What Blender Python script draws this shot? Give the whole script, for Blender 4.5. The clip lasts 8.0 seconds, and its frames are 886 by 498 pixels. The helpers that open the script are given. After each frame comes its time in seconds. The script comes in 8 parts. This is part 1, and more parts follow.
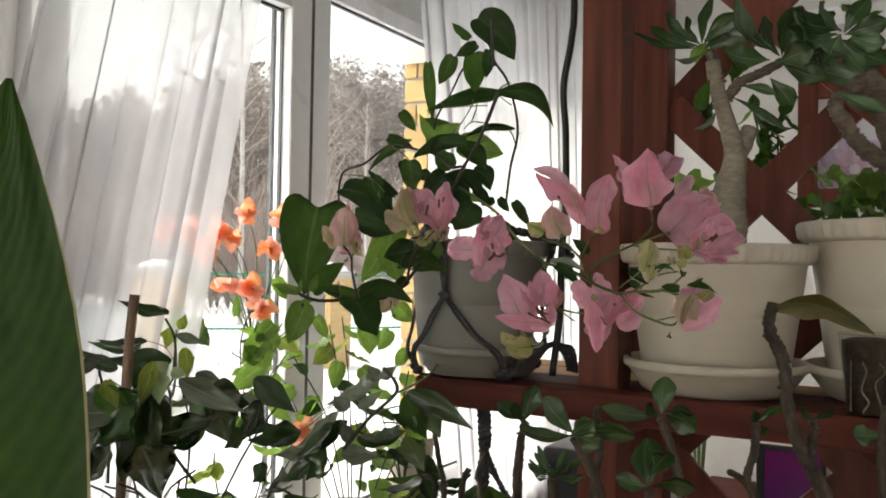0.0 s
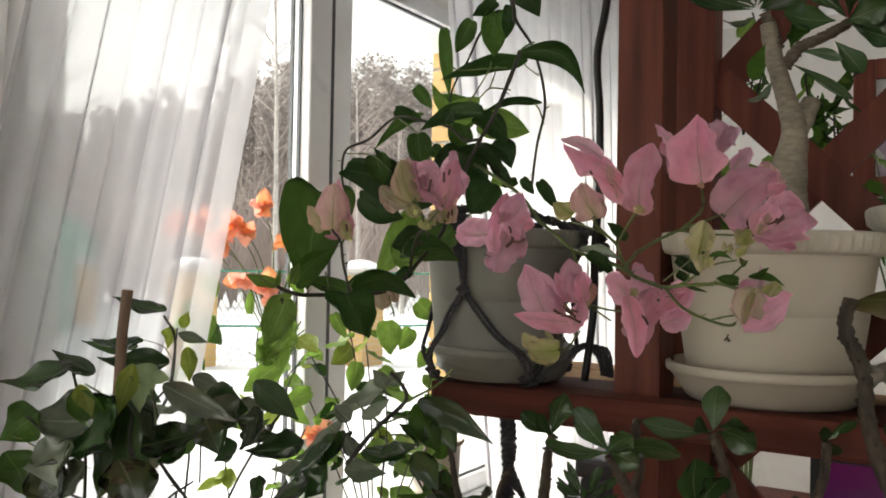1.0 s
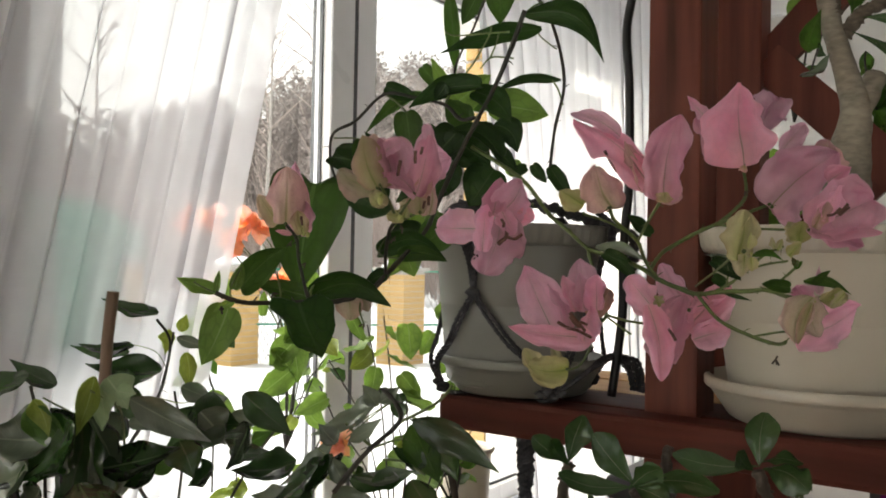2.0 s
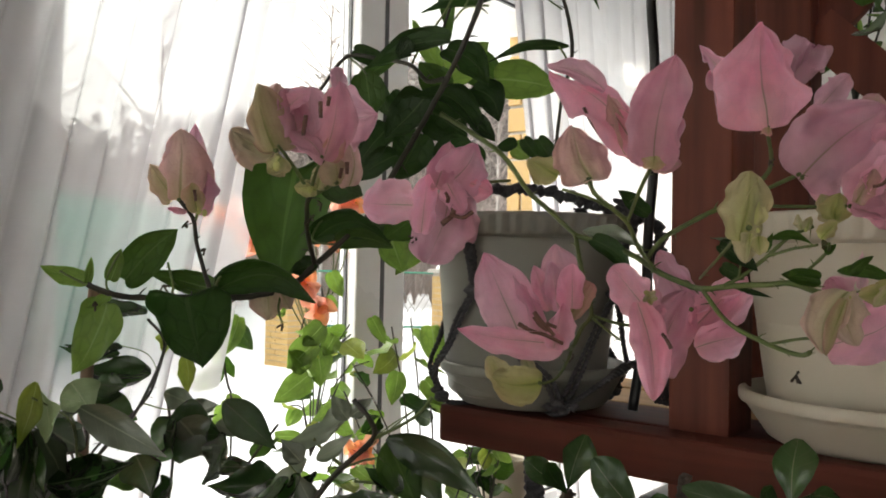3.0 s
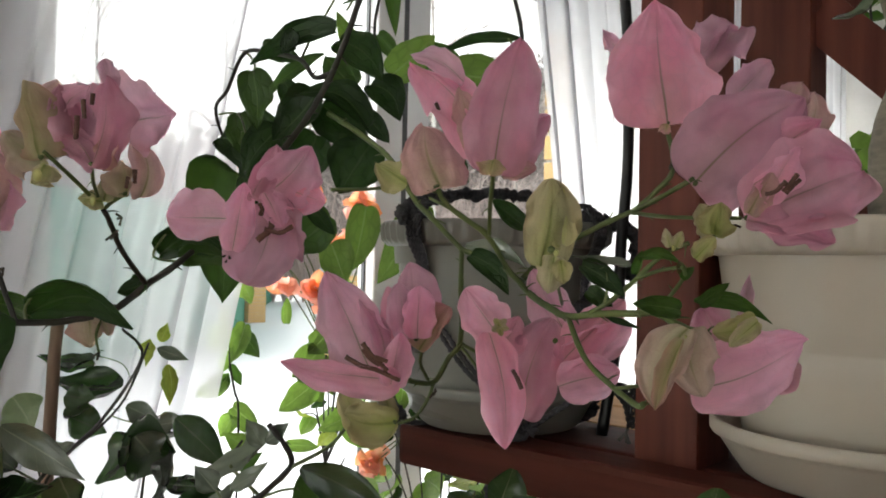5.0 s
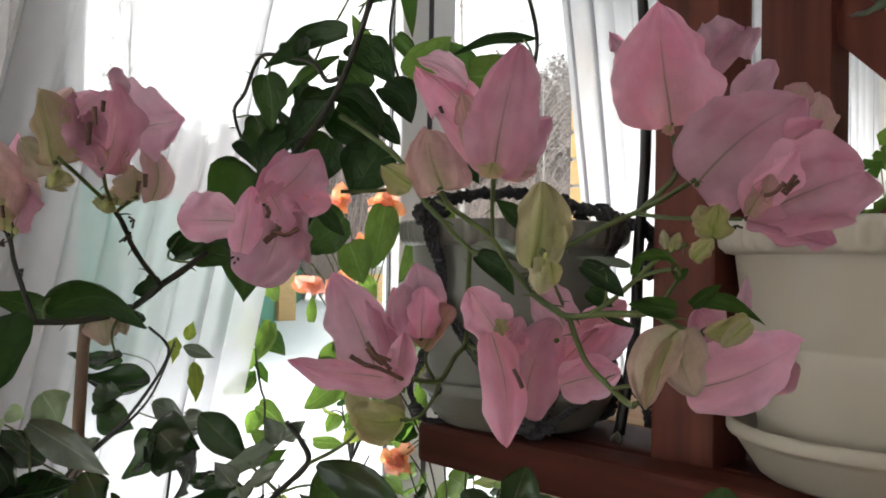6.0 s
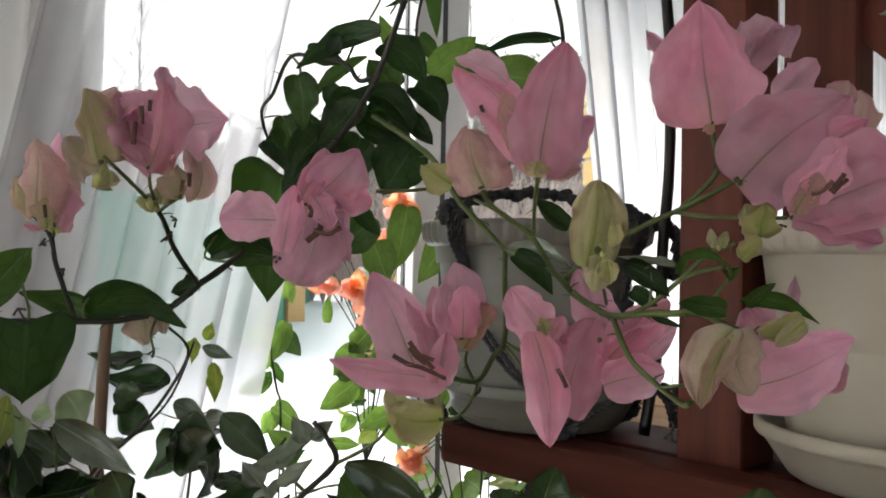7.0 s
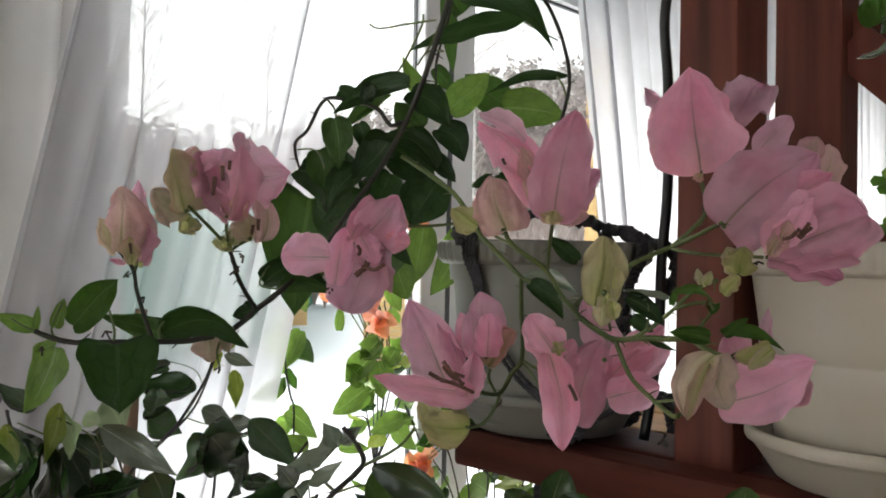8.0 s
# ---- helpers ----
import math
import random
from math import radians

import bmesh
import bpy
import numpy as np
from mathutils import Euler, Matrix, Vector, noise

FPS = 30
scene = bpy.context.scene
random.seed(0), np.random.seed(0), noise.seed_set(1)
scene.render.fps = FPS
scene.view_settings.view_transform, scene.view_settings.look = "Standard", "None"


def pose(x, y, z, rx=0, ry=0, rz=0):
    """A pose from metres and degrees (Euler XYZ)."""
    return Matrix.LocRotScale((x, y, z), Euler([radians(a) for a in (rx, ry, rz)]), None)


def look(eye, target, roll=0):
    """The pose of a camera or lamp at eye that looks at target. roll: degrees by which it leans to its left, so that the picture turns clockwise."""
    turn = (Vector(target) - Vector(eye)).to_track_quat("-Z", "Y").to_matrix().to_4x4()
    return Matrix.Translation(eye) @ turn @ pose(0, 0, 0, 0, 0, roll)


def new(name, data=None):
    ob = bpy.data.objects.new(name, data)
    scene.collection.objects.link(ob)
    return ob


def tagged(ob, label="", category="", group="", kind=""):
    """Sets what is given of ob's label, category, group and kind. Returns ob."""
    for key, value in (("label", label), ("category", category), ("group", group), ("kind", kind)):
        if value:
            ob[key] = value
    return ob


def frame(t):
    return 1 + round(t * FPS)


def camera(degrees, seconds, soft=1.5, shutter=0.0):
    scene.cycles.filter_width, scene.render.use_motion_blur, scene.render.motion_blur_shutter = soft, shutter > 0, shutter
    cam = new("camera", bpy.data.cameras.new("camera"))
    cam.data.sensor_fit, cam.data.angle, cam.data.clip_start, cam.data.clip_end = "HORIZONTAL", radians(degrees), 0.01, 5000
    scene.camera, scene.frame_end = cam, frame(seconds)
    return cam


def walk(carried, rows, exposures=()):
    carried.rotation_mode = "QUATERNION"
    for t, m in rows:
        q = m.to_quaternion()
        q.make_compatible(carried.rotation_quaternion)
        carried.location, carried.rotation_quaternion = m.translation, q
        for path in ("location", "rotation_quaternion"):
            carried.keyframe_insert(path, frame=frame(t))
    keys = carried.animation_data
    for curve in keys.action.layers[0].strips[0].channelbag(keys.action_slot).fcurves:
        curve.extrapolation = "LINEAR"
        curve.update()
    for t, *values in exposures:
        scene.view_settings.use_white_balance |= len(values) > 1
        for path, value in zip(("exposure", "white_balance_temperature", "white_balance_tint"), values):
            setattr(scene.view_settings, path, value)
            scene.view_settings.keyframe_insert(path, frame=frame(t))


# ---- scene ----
cam = camera(56.0, 8.0, 1.8)
METRES, EYE, TILT, LEAN, TURN = 0.6, 1.3, 0.0, 0.0, 0.0
ROWS = [
    (0.0, 0.0, 0.0, 0.0, -0.02, 1.36, -0.97),
    (0.5, 0.002, 0.0916, -0.0008, 0.63, 1.37, -0.97),
    (1.0, 0.0317, 0.2025, -0.0112, 2.31, 1.18, -0.97),
    (2.5, 0.1255, 0.486, -0.0053, 7.1, 1.01, -1.05),
    (3.0, 0.1741, 0.5798, -0.0183, 9.31, 1.12, -1.1),
    (3.5, 0.2132, 0.6533, -0.0209, 10.57, 1.19, -1.14),
    (4.0, 0.2652, 0.6992, -0.0097, 11.41, 1.27, -1.01),
    (4.5, 0.2986, 0.7075, -0.0023, 12.38, 1.25, -1.1),
    (6.0, 0.3409, 0.7014, 0.0017, 15.55, 0.98, -1.07),
    (6.5, 0.3334, 0.7003, 0.0081, 15.98, 1.0, -1.1),
    (7.0, 0.3182, 0.696, -0.0001, 16.13, 1.05, -1.07),
    (7.5, 0.318, 0.6629, 0.0008, 16.35, 1.18, -1.07),
    (8.0, 0.3252, 0.5914, 0.0218, 16.23, 1.29, -1.13),
]
EXPOSURES = [(0.0, 1.93, 7100, 11), (1.0, 1.88, 7100, 11), (2.5, 1.85, 7100, 11), (3.5, 1.9, 7000, 11), (4.5, 1.96, 6750, 10), (8.0, 1.9, 6600, 10)]
walk(cam, [(t, pose(0, 0, EYE, TILT, LEAN, TURN) @ pose(METRES * x, METRES * y, METRES * z, 90 + pitch, roll, yaw)) for t, x, y, z, yaw, pitch, roll in ROWS], EXPOSURES)

# ---- daylight: a white overcast sky and a weak wide sun outside the windows ----
SKY, SUN = 0.115, 1.2
world = bpy.data.worlds.new("overcast_sky")
scene.world = world
world.use_nodes = True
wn, wl = world.node_tree.nodes, world.node_tree.links
sky = wn.new("ShaderNodeTexSky")
sky.sky_type, sky.sun_disc = "NISHITA", False
sky.sun_elevation, sky.sun_rotation = radians(35), radians(-75)
sky.air_density, sky.dust_density = 1.0, 4.0
soft_sky = wn.new("ShaderNodeHueSaturation")
soft_sky.inputs["Saturation"].default_value = 0.12
wl.new(sky.outputs[0], soft_sky.inputs["Color"])
wl.new(soft_sky.outputs[0], wn["Background"].inputs["Color"])
wn["Background"].inputs["Strength"].default_value = SKY
sun_data = bpy.data.lights.new("sun", "SUN")
sun_data.energy, sun_data.angle, sun_data.color = SUN, radians(40), (1.0, 0.97, 0.92)
sun = new("sun", sun_data)
sun.matrix_world = look((-6, 2, 6), (0, 0, 0))


def fill_lamp(name, width, height, watts, place, turn):
    """An area lamp added at a window opening as fill for the sky's light."""
    d = bpy.data.lights.new(name, "AREA")
    d.shape, d.size, d.size_y, d.energy, d.color = "RECTANGLE", width, height, watts, (1.0, 0.965, 0.91)
    ob = new(name, d)
    ob.matrix_world = Matrix.Rotation(radians(-30), 4, "Z") @ pose(*place, 90, 0, turn)


# added fill for the dim interior; far_west lifts the space behind the lattice
fill_lamp("fill_west", 2.5, 1.45, 66.0, (-1.66, -1.5, 1.41), 90)
fill_lamp("fill_far_west", 1.0, 1.4, 34.0, (-1.7, 3.67, 1.41), 90)
fill_lamp("fill_east", 2.5, 1.45, 15.0, (3.12, 0.6, 1.41), -90)
fill_lamp("fill_south", 3.9, 1.45, 3.0, (0.8, -3.32, 1.41), 0)


# ---- materials ----
def material(name, base, rough=0.6, metal=0.0):
    m = bpy.data.materials.new(name)
    m.use_nodes = True
    b = m.node_tree.nodes["Principled BSDF"]
    b.inputs["Base Color"].default_value = (*base, 1)
    b.inputs["Roughness"].default_value = rough
    b.inputs["Metallic"].default_value = metal
    return m, m.node_tree.nodes, m.node_tree.links, b


def grained(name, dark, light, scale, stretch=(1, 1, 1), rough=0.6, bump=0.2, rough_var=0.15, vary=0.0, metal=0.0):
    """Two scales of noise between two colours, with bump and uneven gloss; vary: difference between single pieces."""
    m, n, l, b = material(name, light, rough, metal)
    co, mp = n.new("ShaderNodeTexCoord"), n.new("ShaderNodeMapping")
    mp.inputs["Scale"].default_value = stretch
    l.new(co.outputs["Object"], mp.inputs["Vector"])
    fine, broad = n.new("ShaderNodeTexNoise"), n.new("ShaderNodeTexNoise")
    for tex, s, d in ((fine, scale, 6), (broad, scale * 0.13, 3)):
        tex.inputs["Scale"].default_value, tex.inputs["Detail"].default_value = s, d
        l.new(mp.outputs[0], tex.inputs["Vector"])
    add = n.new("ShaderNodeMath")
    add.operation = "ADD"
    l.new(fine.outputs["Fac"], add.inputs[0])
    l.new(broad.outputs["Fac"], add.inputs[1])
    half = n.new("ShaderNodeMapRange")
    half.inputs["From Min"].default_value, half.inputs["From Max"].default_value = 0.65, 1.35
    l.new(add.outputs[0], half.inputs["Value"])
    mix = n.new("ShaderNodeMix")
    mix.data_type = "RGBA"
    mix.inputs[6].default_value, mix.inputs[7].default_value = (*dark, 1), (*light, 1)
    l.new(half.outputs[0], mix.inputs[0])
    out = mix.outputs[2]
    if vary:
        info, hue = n.new("ShaderNodeObjectInfo"), n.new("ShaderNodeHueSaturation")
        vr = n.new("ShaderNodeMapRange")
        vr.inputs["To Min"].default_value, vr.inputs["To Max"].default_value = 1 - vary, 1 + vary
        l.new(info.outputs["Random"], vr.inputs["Value"])
        l.new(vr.outputs[0], hue.inputs["Value"])
        l.new(out, hue.inputs["Color"])
        out = hue.outputs[0]
    l.new(out, b.inputs["Base Color"])
    rr = n.new("ShaderNodeMapRange")
    rr.inputs["To Min"].default_value, rr.inputs["To Max"].default_value = max(rough - rough_var, 0.05), min(rough + rough_var, 1)
    l.new(broad.outputs["Fac"], rr.inputs["Value"])
    l.new(rr.outputs[0], b.inputs["Roughness"])
    if bump:
        bp = n.new("ShaderNodeBump")
        bp.inputs["Strength"].default_value, bp.inputs["Distance"].default_value = bump, 0.002
        l.new(fine.outputs["Fac"], bp.inputs["Height"])
        l.new(bp.outputs[0], b.inputs["Normal"])
    return m


def blade(name, body, rim, vein, gloss, through_light, base_tint=None, vein_width=0.035, side=9.0, vary=0.28, blotch=0.25, relief=0.45, spec=0.4, mottle=None, side_strength=0.15, margin=None, quilt=False):
    """A thin living blade with a midrib and side veins, that lets light through. UV: x across (-1..1), y along."""
    m, n, l, b = material(name, body, gloss)
    uv = n.new("ShaderNodeUVMap")
    sp = n.new("ShaderNodeSeparateXYZ")
    l.new(uv.outputs[0], sp.inputs[0])

    def calc(op, a, c=None):
        k = n.new("ShaderNodeMath")
        k.operation = op
        for i, v in enumerate((a, c)):
            if v is None:
                continue
            if isinstance(v, (int, float)):
                k.inputs[i].default_value = v
            else:
                l.new(v, k.inputs[i])
        return k.outputs[0]

    def blend(fac, a, c):
        k = n.new("ShaderNodeMix")
        k.data_type = "RGBA"
        for i, v in ((0, fac), (6, a), (7, c)):
            if isinstance(v, tuple):
                k.inputs[i].default_value = (*v, 1)
            elif isinstance(v, float):
                k.inputs[i].default_value = v
            else:
                l.new(v, k.inputs[i])
        return k.outputs[2]

    b.inputs["Specular IOR Level"].default_value = spec
    across = calc("ABSOLUTE", sp.outputs[0])
    along = sp.outputs[1]
    co = n.new("ShaderNodeTexCoord")
    noi = n.new("ShaderNodeTexNoise")
    noi.inputs["Scale"].default_value, noi.inputs["Detail"].default_value = 60, 4
    l.new(co.outputs["Object"], noi.inputs["Vector"])
    wide = n.new("ShaderNodeTexNoise")
    wide.inputs["Scale"].default_value, wide.inputs["Detail"].default_value = 22, 2
    l.new(co.outputs["Object"], wide.inputs["Vector"])
    colour = blend(calc("MULTIPLY", across, calc("MULTIPLY", across, 0.8)), body, rim)
    if base_tint:
        nearbase = calc("MULTIPLY", calc("SUBTRACT", 1.0, along), calc("ADD", 0.15, wide.outputs["Fac"]))
        colour = blend(calc("MULTIPLY", nearbase, calc("MULTIPLY", nearbase, 1.0)), colour, base_tint)
    if mottle:
        patch = n.new("ShaderNodeMapRange")
        patch.inputs["From Min"].default_value, patch.inputs["From Max"].default_value, patch.inputs["To Max"].default_value = 0.38, 0.66, 0.75
        broad = n.new("ShaderNodeTexNoise")
        broad.inputs["Scale"].default_value, broad.inputs["Detail"].default_value = 38, 3
        l.new(co.outputs["Object"], broad.inputs["Vector"])
        l.new(broad.outputs["Fac"], patch.inputs["Value"])
        colour = blend(patch.outputs[0], colour, mottle)
        flush = n.new("ShaderNodeMapRange")
        flush.inputs["From Max"].default_value, flush.inputs["To Min"].default_value, flush.inputs["To Max"].default_value = 0.5, 0.75, 0.0
        l.new(across, flush.inputs["Value"])
        colour = blend(calc("MULTIPLY", flush.outputs[0], calc("SUBTRACT", 1.0, calc("MULTIPLY", along, 0.9))), colour, base_tint)
    shade = n.new("ShaderNodeHueSaturation")
    info = n.new("ShaderNodeObjectInfo")
    val = calc("ADD", calc("MULTIPLY", calc("SUBTRACT", info.outputs["Random"], 0.5), 2 * vary), calc("ADD", 1.0 - blotch, calc("MULTIPLY", noi.outputs["Fac"], 2 * blotch)))
    l.new(val, shade.inputs["Value"])
    if mottle:
        other = calc("FRACT", calc("MULTIPLY", info.outputs["Random"], 7.3))
        l.new(calc("ADD", 0.488, calc("MULTIPLY", other, 0.024)), shade.inputs["Hue"])
        l.new(calc("ADD", 0.82, calc("MULTIPLY", other, 0.34)), shade.inputs["Saturation"])
    l.new(colour, shade.inputs["Color"])
    # side veins run forward from the midrib
    wave = calc("FRACT", calc("ADD", calc("MULTIPLY", calc("SUBTRACT", along, calc("MULTIPLY", across, 0.22)), side), calc("MULTIPLY", wide.outputs["Fac"], 1.8 if margin else 0.8)))
    side_vein = calc("MULTIPLY", calc("LESS_THAN", calc("ABSOLUTE", calc("SUBTRACT", wave, 0.5)), 0.05), side_strength)
    if margin:
        # broad soft ribs and a pale edge
        side_vein = calc("MULTIPLY", calc("POWER", calc("ABSOLUTE", calc("SUBTRACT", wave, 0.5)), 1.3), side_strength * 2.4)
    mid = calc("LESS_THAN", across, calc("MULTIPLY", calc("SUBTRACT", 1.15, along), vein_width * 1.6))
    if mottle:
        core = n.new("ShaderNodeMapRange")
        core.inputs["From Max"].default_value, core.inputs["To Min"].default_value, core.inputs["To Max"].default_value = 3.4 * vein_width, 1.0, 0.0
        l.new(calc("DIVIDE", across, calc("SUBTRACT", 1.2, along)), core.inputs["Value"])
        mid = calc("MULTIPLY", core.outputs[0], calc("SUBTRACT", 1.1, along))
    if mottle or quilt:
        net, skewed, vary_uv = n.new("ShaderNodeTexVoronoi"), n.new("ShaderNodeMapping"), n.new("ShaderNodeMix")
        vary_uv.data_type, vary_uv.inputs[0].default_value = "VECTOR", 0.1
        net.feature, net.inputs["Scale"].default_value = "DISTANCE_TO_EDGE", 1.0
        skewed.inputs["Scale"].default_value = (2.3, 5.0, 1.0) if quilt else (5.0, 9.0, 1.0)
        l.new(uv.outputs[0], vary_uv.inputs[4])
        l.new(wide.outputs["Color"], vary_uv.inputs[5])
        l.new(vary_uv.outputs[1], skewed.inputs["Vector"])
        l.new(skewed.outputs[0], net.inputs["Vector"])
        line = n.new("ShaderNodeMapRange")
        line.inputs["From Max"].default_value, line.inputs["To Min"].default_value, line.inputs["To Max"].default_value = 0.13 if quilt else 0.09, 1.0, 0.0
        l.new(net.outputs["Distance"], line.inputs["Value"])
        side_vein = calc("MULTIPLY", line.outputs[0], side_strength)
    veins = calc("MAXIMUM", side_vein, calc("MULTIPLY", mid, 0.85))
    fine_vein = tuple(0.72 * c for c in rim) if mottle else tuple(0.5 * c for c in rim) if quilt else vein
    colour = blend(calc("MULTIPLY", mid, 0.85), blend(side_vein, shade.outputs[0], fine_vein), vein)
    if margin:
        colour = blend(calc("GREATER_THAN", across, 0.972), colour, margin)
    l.new(colour, b.inputs["Base Color"])
    bp = n.new("ShaderNodeBump")
    bp.inputs["Strength"].default_value, bp.inputs["Distance"].default_value = relief, 0.0015
    l.new(calc("ADD", calc("MULTIPLY", veins, -0.9), noi.outputs["Fac"]), bp.inputs["Height"])
    l.new(bp.outputs[0], b.inputs["Normal"])
    if mottle:
        crease = n.new("ShaderNodeTexNoise")
        crease.inputs["Scale"].default_value, crease.inputs["Detail"].default_value, crease.inputs["Distortion"].default_value = 85, 4, 0.4
        l.new(co.outputs["Object"], crease.inputs["Vector"])
        b2 = n.new("ShaderNodeBump")
        b2.inputs["Strength"].default_value, b2.inputs["Distance"].default_value = 0.45, 0.004
        l.new(crease.outputs["Fac"], b2.inputs["Height"])
        l.new(bp.outputs[0], b2.inputs["Normal"])
        l.new(b2.outputs[0], b.inputs["Normal"])
    tr = n.new("ShaderNodeBsdfTranslucent")
    l.new(colour, tr.inputs["Color"])
    sh = n.new("ShaderNodeMixShader")
    sh.inputs[0].default_value = through_light
    l.new(b.outputs[0], sh.inputs[1])
    l.new(tr.outputs[0], sh.inputs[2])
    l.new(sh.outputs[0], n["Material Output"].inputs["Surface"])
    return m


def sheer(name, colour, cover, back=0.5):
    """Thin woven net: partly open, partly thread that scatters light on both sides."""
    m, n, l, b = material(name, colour, 0.9)
    tr, op, mx, mo = n.new("ShaderNodeBsdfTranslucent"), n.new("ShaderNodeBsdfTransparent"), n.new("ShaderNodeMixShader"), n.new("ShaderNodeMixShader")
    df = n.new("ShaderNodeBsdfDiffuse")
    df.inputs["Color"].default_value = tr.inputs["Color"].default_value = (*colour, 1)
    l.new(df.outputs[0], mx.inputs[1])
    l.new(tr.outputs[0], mx.inputs[2])
    mx.inputs[0].default_value = back
    co, no = n.new("ShaderNodeTexCoord"), n.new("ShaderNodeTexNoise")
    no.inputs["Scale"].default_value = 14
    l.new(co.outputs["Object"], no.inputs["Vector"])
    rg = n.new("ShaderNodeMapRange")
    rg.inputs["To Min"].default_value, rg.inputs["To Max"].default_value = cover - 0.06, cover + 0.06
    l.new(no.outputs["Fac"], rg.inputs["Value"])
    l.new(rg.outputs[0], mo.inputs[0])
    l.new(op.outputs[0], mo.inputs[1])
    l.new(mx.outputs[0], mo.inputs[2])
    l.new(mo.outputs[0], n["Material Output"].inputs["Surface"])
    return m


def window_glass():
    m, n, l, b = material("window_glass", (1, 1, 1), 0.0)
    op, gl, fr, mx = n.new("ShaderNodeBsdfTransparent"), n.new("ShaderNodeBsdfGlossy"), n.new("ShaderNodeLayerWeight"), n.new("ShaderNodeMixShader")
    pw, sc = n.new("ShaderNodeMath"), n.new("ShaderNodeMath")
    pw.operation, sc.operation = "POWER", "MULTIPLY_ADD"
    pw.inputs[1].default_value, sc.inputs[1].default_value, sc.inputs[2].default_value = 5.0, 0.8, 0.02
    op.inputs["Color"].default_value = (0.93, 0.95, 0.94, 1)
    gl.inputs["Roughness"].default_value = 0.02
    l.new(fr.outputs["Facing"], pw.inputs[0])
    l.new(pw.outputs[0], sc.inputs[0])
    l.new(sc.outputs[0], mx.inputs[0])
    l.new(op.outputs[0], mx.inputs[1])
    l.new(gl.outputs[0], mx.inputs[2])
    l.new(mx.outputs[0], n["Material Output"].inputs["Surface"])
    return m


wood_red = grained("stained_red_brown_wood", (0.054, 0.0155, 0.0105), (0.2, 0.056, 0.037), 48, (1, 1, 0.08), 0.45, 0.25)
# same stain darkened: the shade on beam and boards is in the colour
wood_red_shaded = grained("shaded_red_brown_shelf_wood", (0.034, 0.009, 0.0064), (0.118, 0.031, 0.02), 48, (0.08, 1, 1), 0.68, 0.25)
wood_tan = grained("bare_tan_wood", (0.3, 0.16, 0.07), (0.5, 0.3, 0.15), 40, (0.08, 1, 1), 0.6, 0.2)
plastic_cream = grained("cream_plastic", (0.43, 0.39, 0.32), (0.51, 0.465, 0.39), 12, (1, 1, 1), 0.38, 0.08)
plastic_grey = grained("grey_plastic", (0.165, 0.163, 0.145), (0.205, 0.203, 0.18), 12, (1, 1, 1), 0.4, 0.08)
rim_cream = grained("cream_plastic_rim", (0.46, 0.425, 0.355), (0.56, 0.52, 0.45), 30, (1, 1, 1), 0.4, 0.08)
soil = grained("dark_soil", (0.012, 0.008, 0.006), (0.06, 0.04, 0.028), 180, (1, 1, 1), 0.95, 1.0)
cord_mat = grained("dark_grey_cord", (0.02, 0.02, 0.024), (0.085, 0.083, 0.093), 400, (1, 1, 1), 0.9, 0.8)
cable_mat = grained("black_rubber", (0.006, 0.006, 0.007), (0.012, 0.012, 0.013), 80, (1, 1, 1), 0.4, 0.05)
pvc = grained("white_window_plastic", (0.8, 0.81, 0.82), (0.86, 0.87, 0.88), 20, (1, 1, 1), 0.3, 0.02)
seal_mat = grained("dark_rubber_seal", (0.05, 0.053, 0.06), (0.1, 0.105, 0.115), 90, (1, 1, 1), 0.5, 0.05)
plaster = grained("white_painted_plaster", (0.66, 0.65, 0.63), (0.74, 0.73, 0.71), 25, (1, 1, 1), 0.85, 0.1)
# for walls out of view, darkened to cut the light they throw back
unseen_wall_mat = grained("unseen_wall_warm_grey", (0.3, 0.28, 0.25), (0.38, 0.36, 0.33), 25, (1, 1, 1), 0.85, 0.1)
floor_mat = grained("floor_laminate", (0.2, 0.12, 0.07), (0.34, 0.22, 0.13), 18, (1, 0.1, 1), 0.45, 0.1)
bark_grey = grained("grey_brown_bark", (0.045, 0.034, 0.024), (0.17, 0.135, 0.1), 120, (1, 1, 2.2), 0.8, 0.7)
bark_pale = grained("pale_smooth_bark", (0.125, 0.108, 0.082), (0.31, 0.272, 0.212), 90, (1, 1, 2.5), 0.75, 0.5)
bark_dark = grained("dark_brown_bark", (0.009, 0.007, 0.005), (0.085, 0.064, 0.045), 140, (1, 1, 0.5), 0.8, 1.0)
stem_green = grained("green_stem", (0.042, 0.075, 0.016), (0.12, 0.16, 0.042), 90, (1, 1, 1), 0.5, 0.2)
stem_dark = grained("dark_twig", (0.009, 0.01, 0.006), (0.032, 0.027, 0.016), 120, (1, 1, 1), 0.6, 0.4)
stake_mat = grained("brown_wooden_stake", (0.12, 0.075, 0.05), (0.26, 0.17, 0.115), 80, (1, 1, 0.1), 0.6, 0.3)
bud_mat = grained("pale_green_bud", (0.3, 0.34, 0.1), (0.5, 0.5, 0.2), 120, (1, 1, 1), 0.55, 0.2)
pistil_mat = grained("brown_floret_tube", (0.06, 0.026, 0.02), (0.15, 0.07, 0.045), 200, (1, 1, 1), 0.6, 0.2)
snow = grained("snow", (0.72, 0.75, 0.8), (0.84, 0.86, 0.89), 0.5, (1, 1, 1), 0.8, 0.3)
brick_mat = grained("yellow_brick", (0.42, 0.26, 0.1), (0.55, 0.37, 0.16), 60, (1, 1, 1), 0.8, 0.4, vary=0.12)
mortar_mat = grained("grey_mortar", (0.3, 0.29, 0.27), (0.42, 0.4, 0.37), 80, (1, 1, 1), 0.9, 0.5)
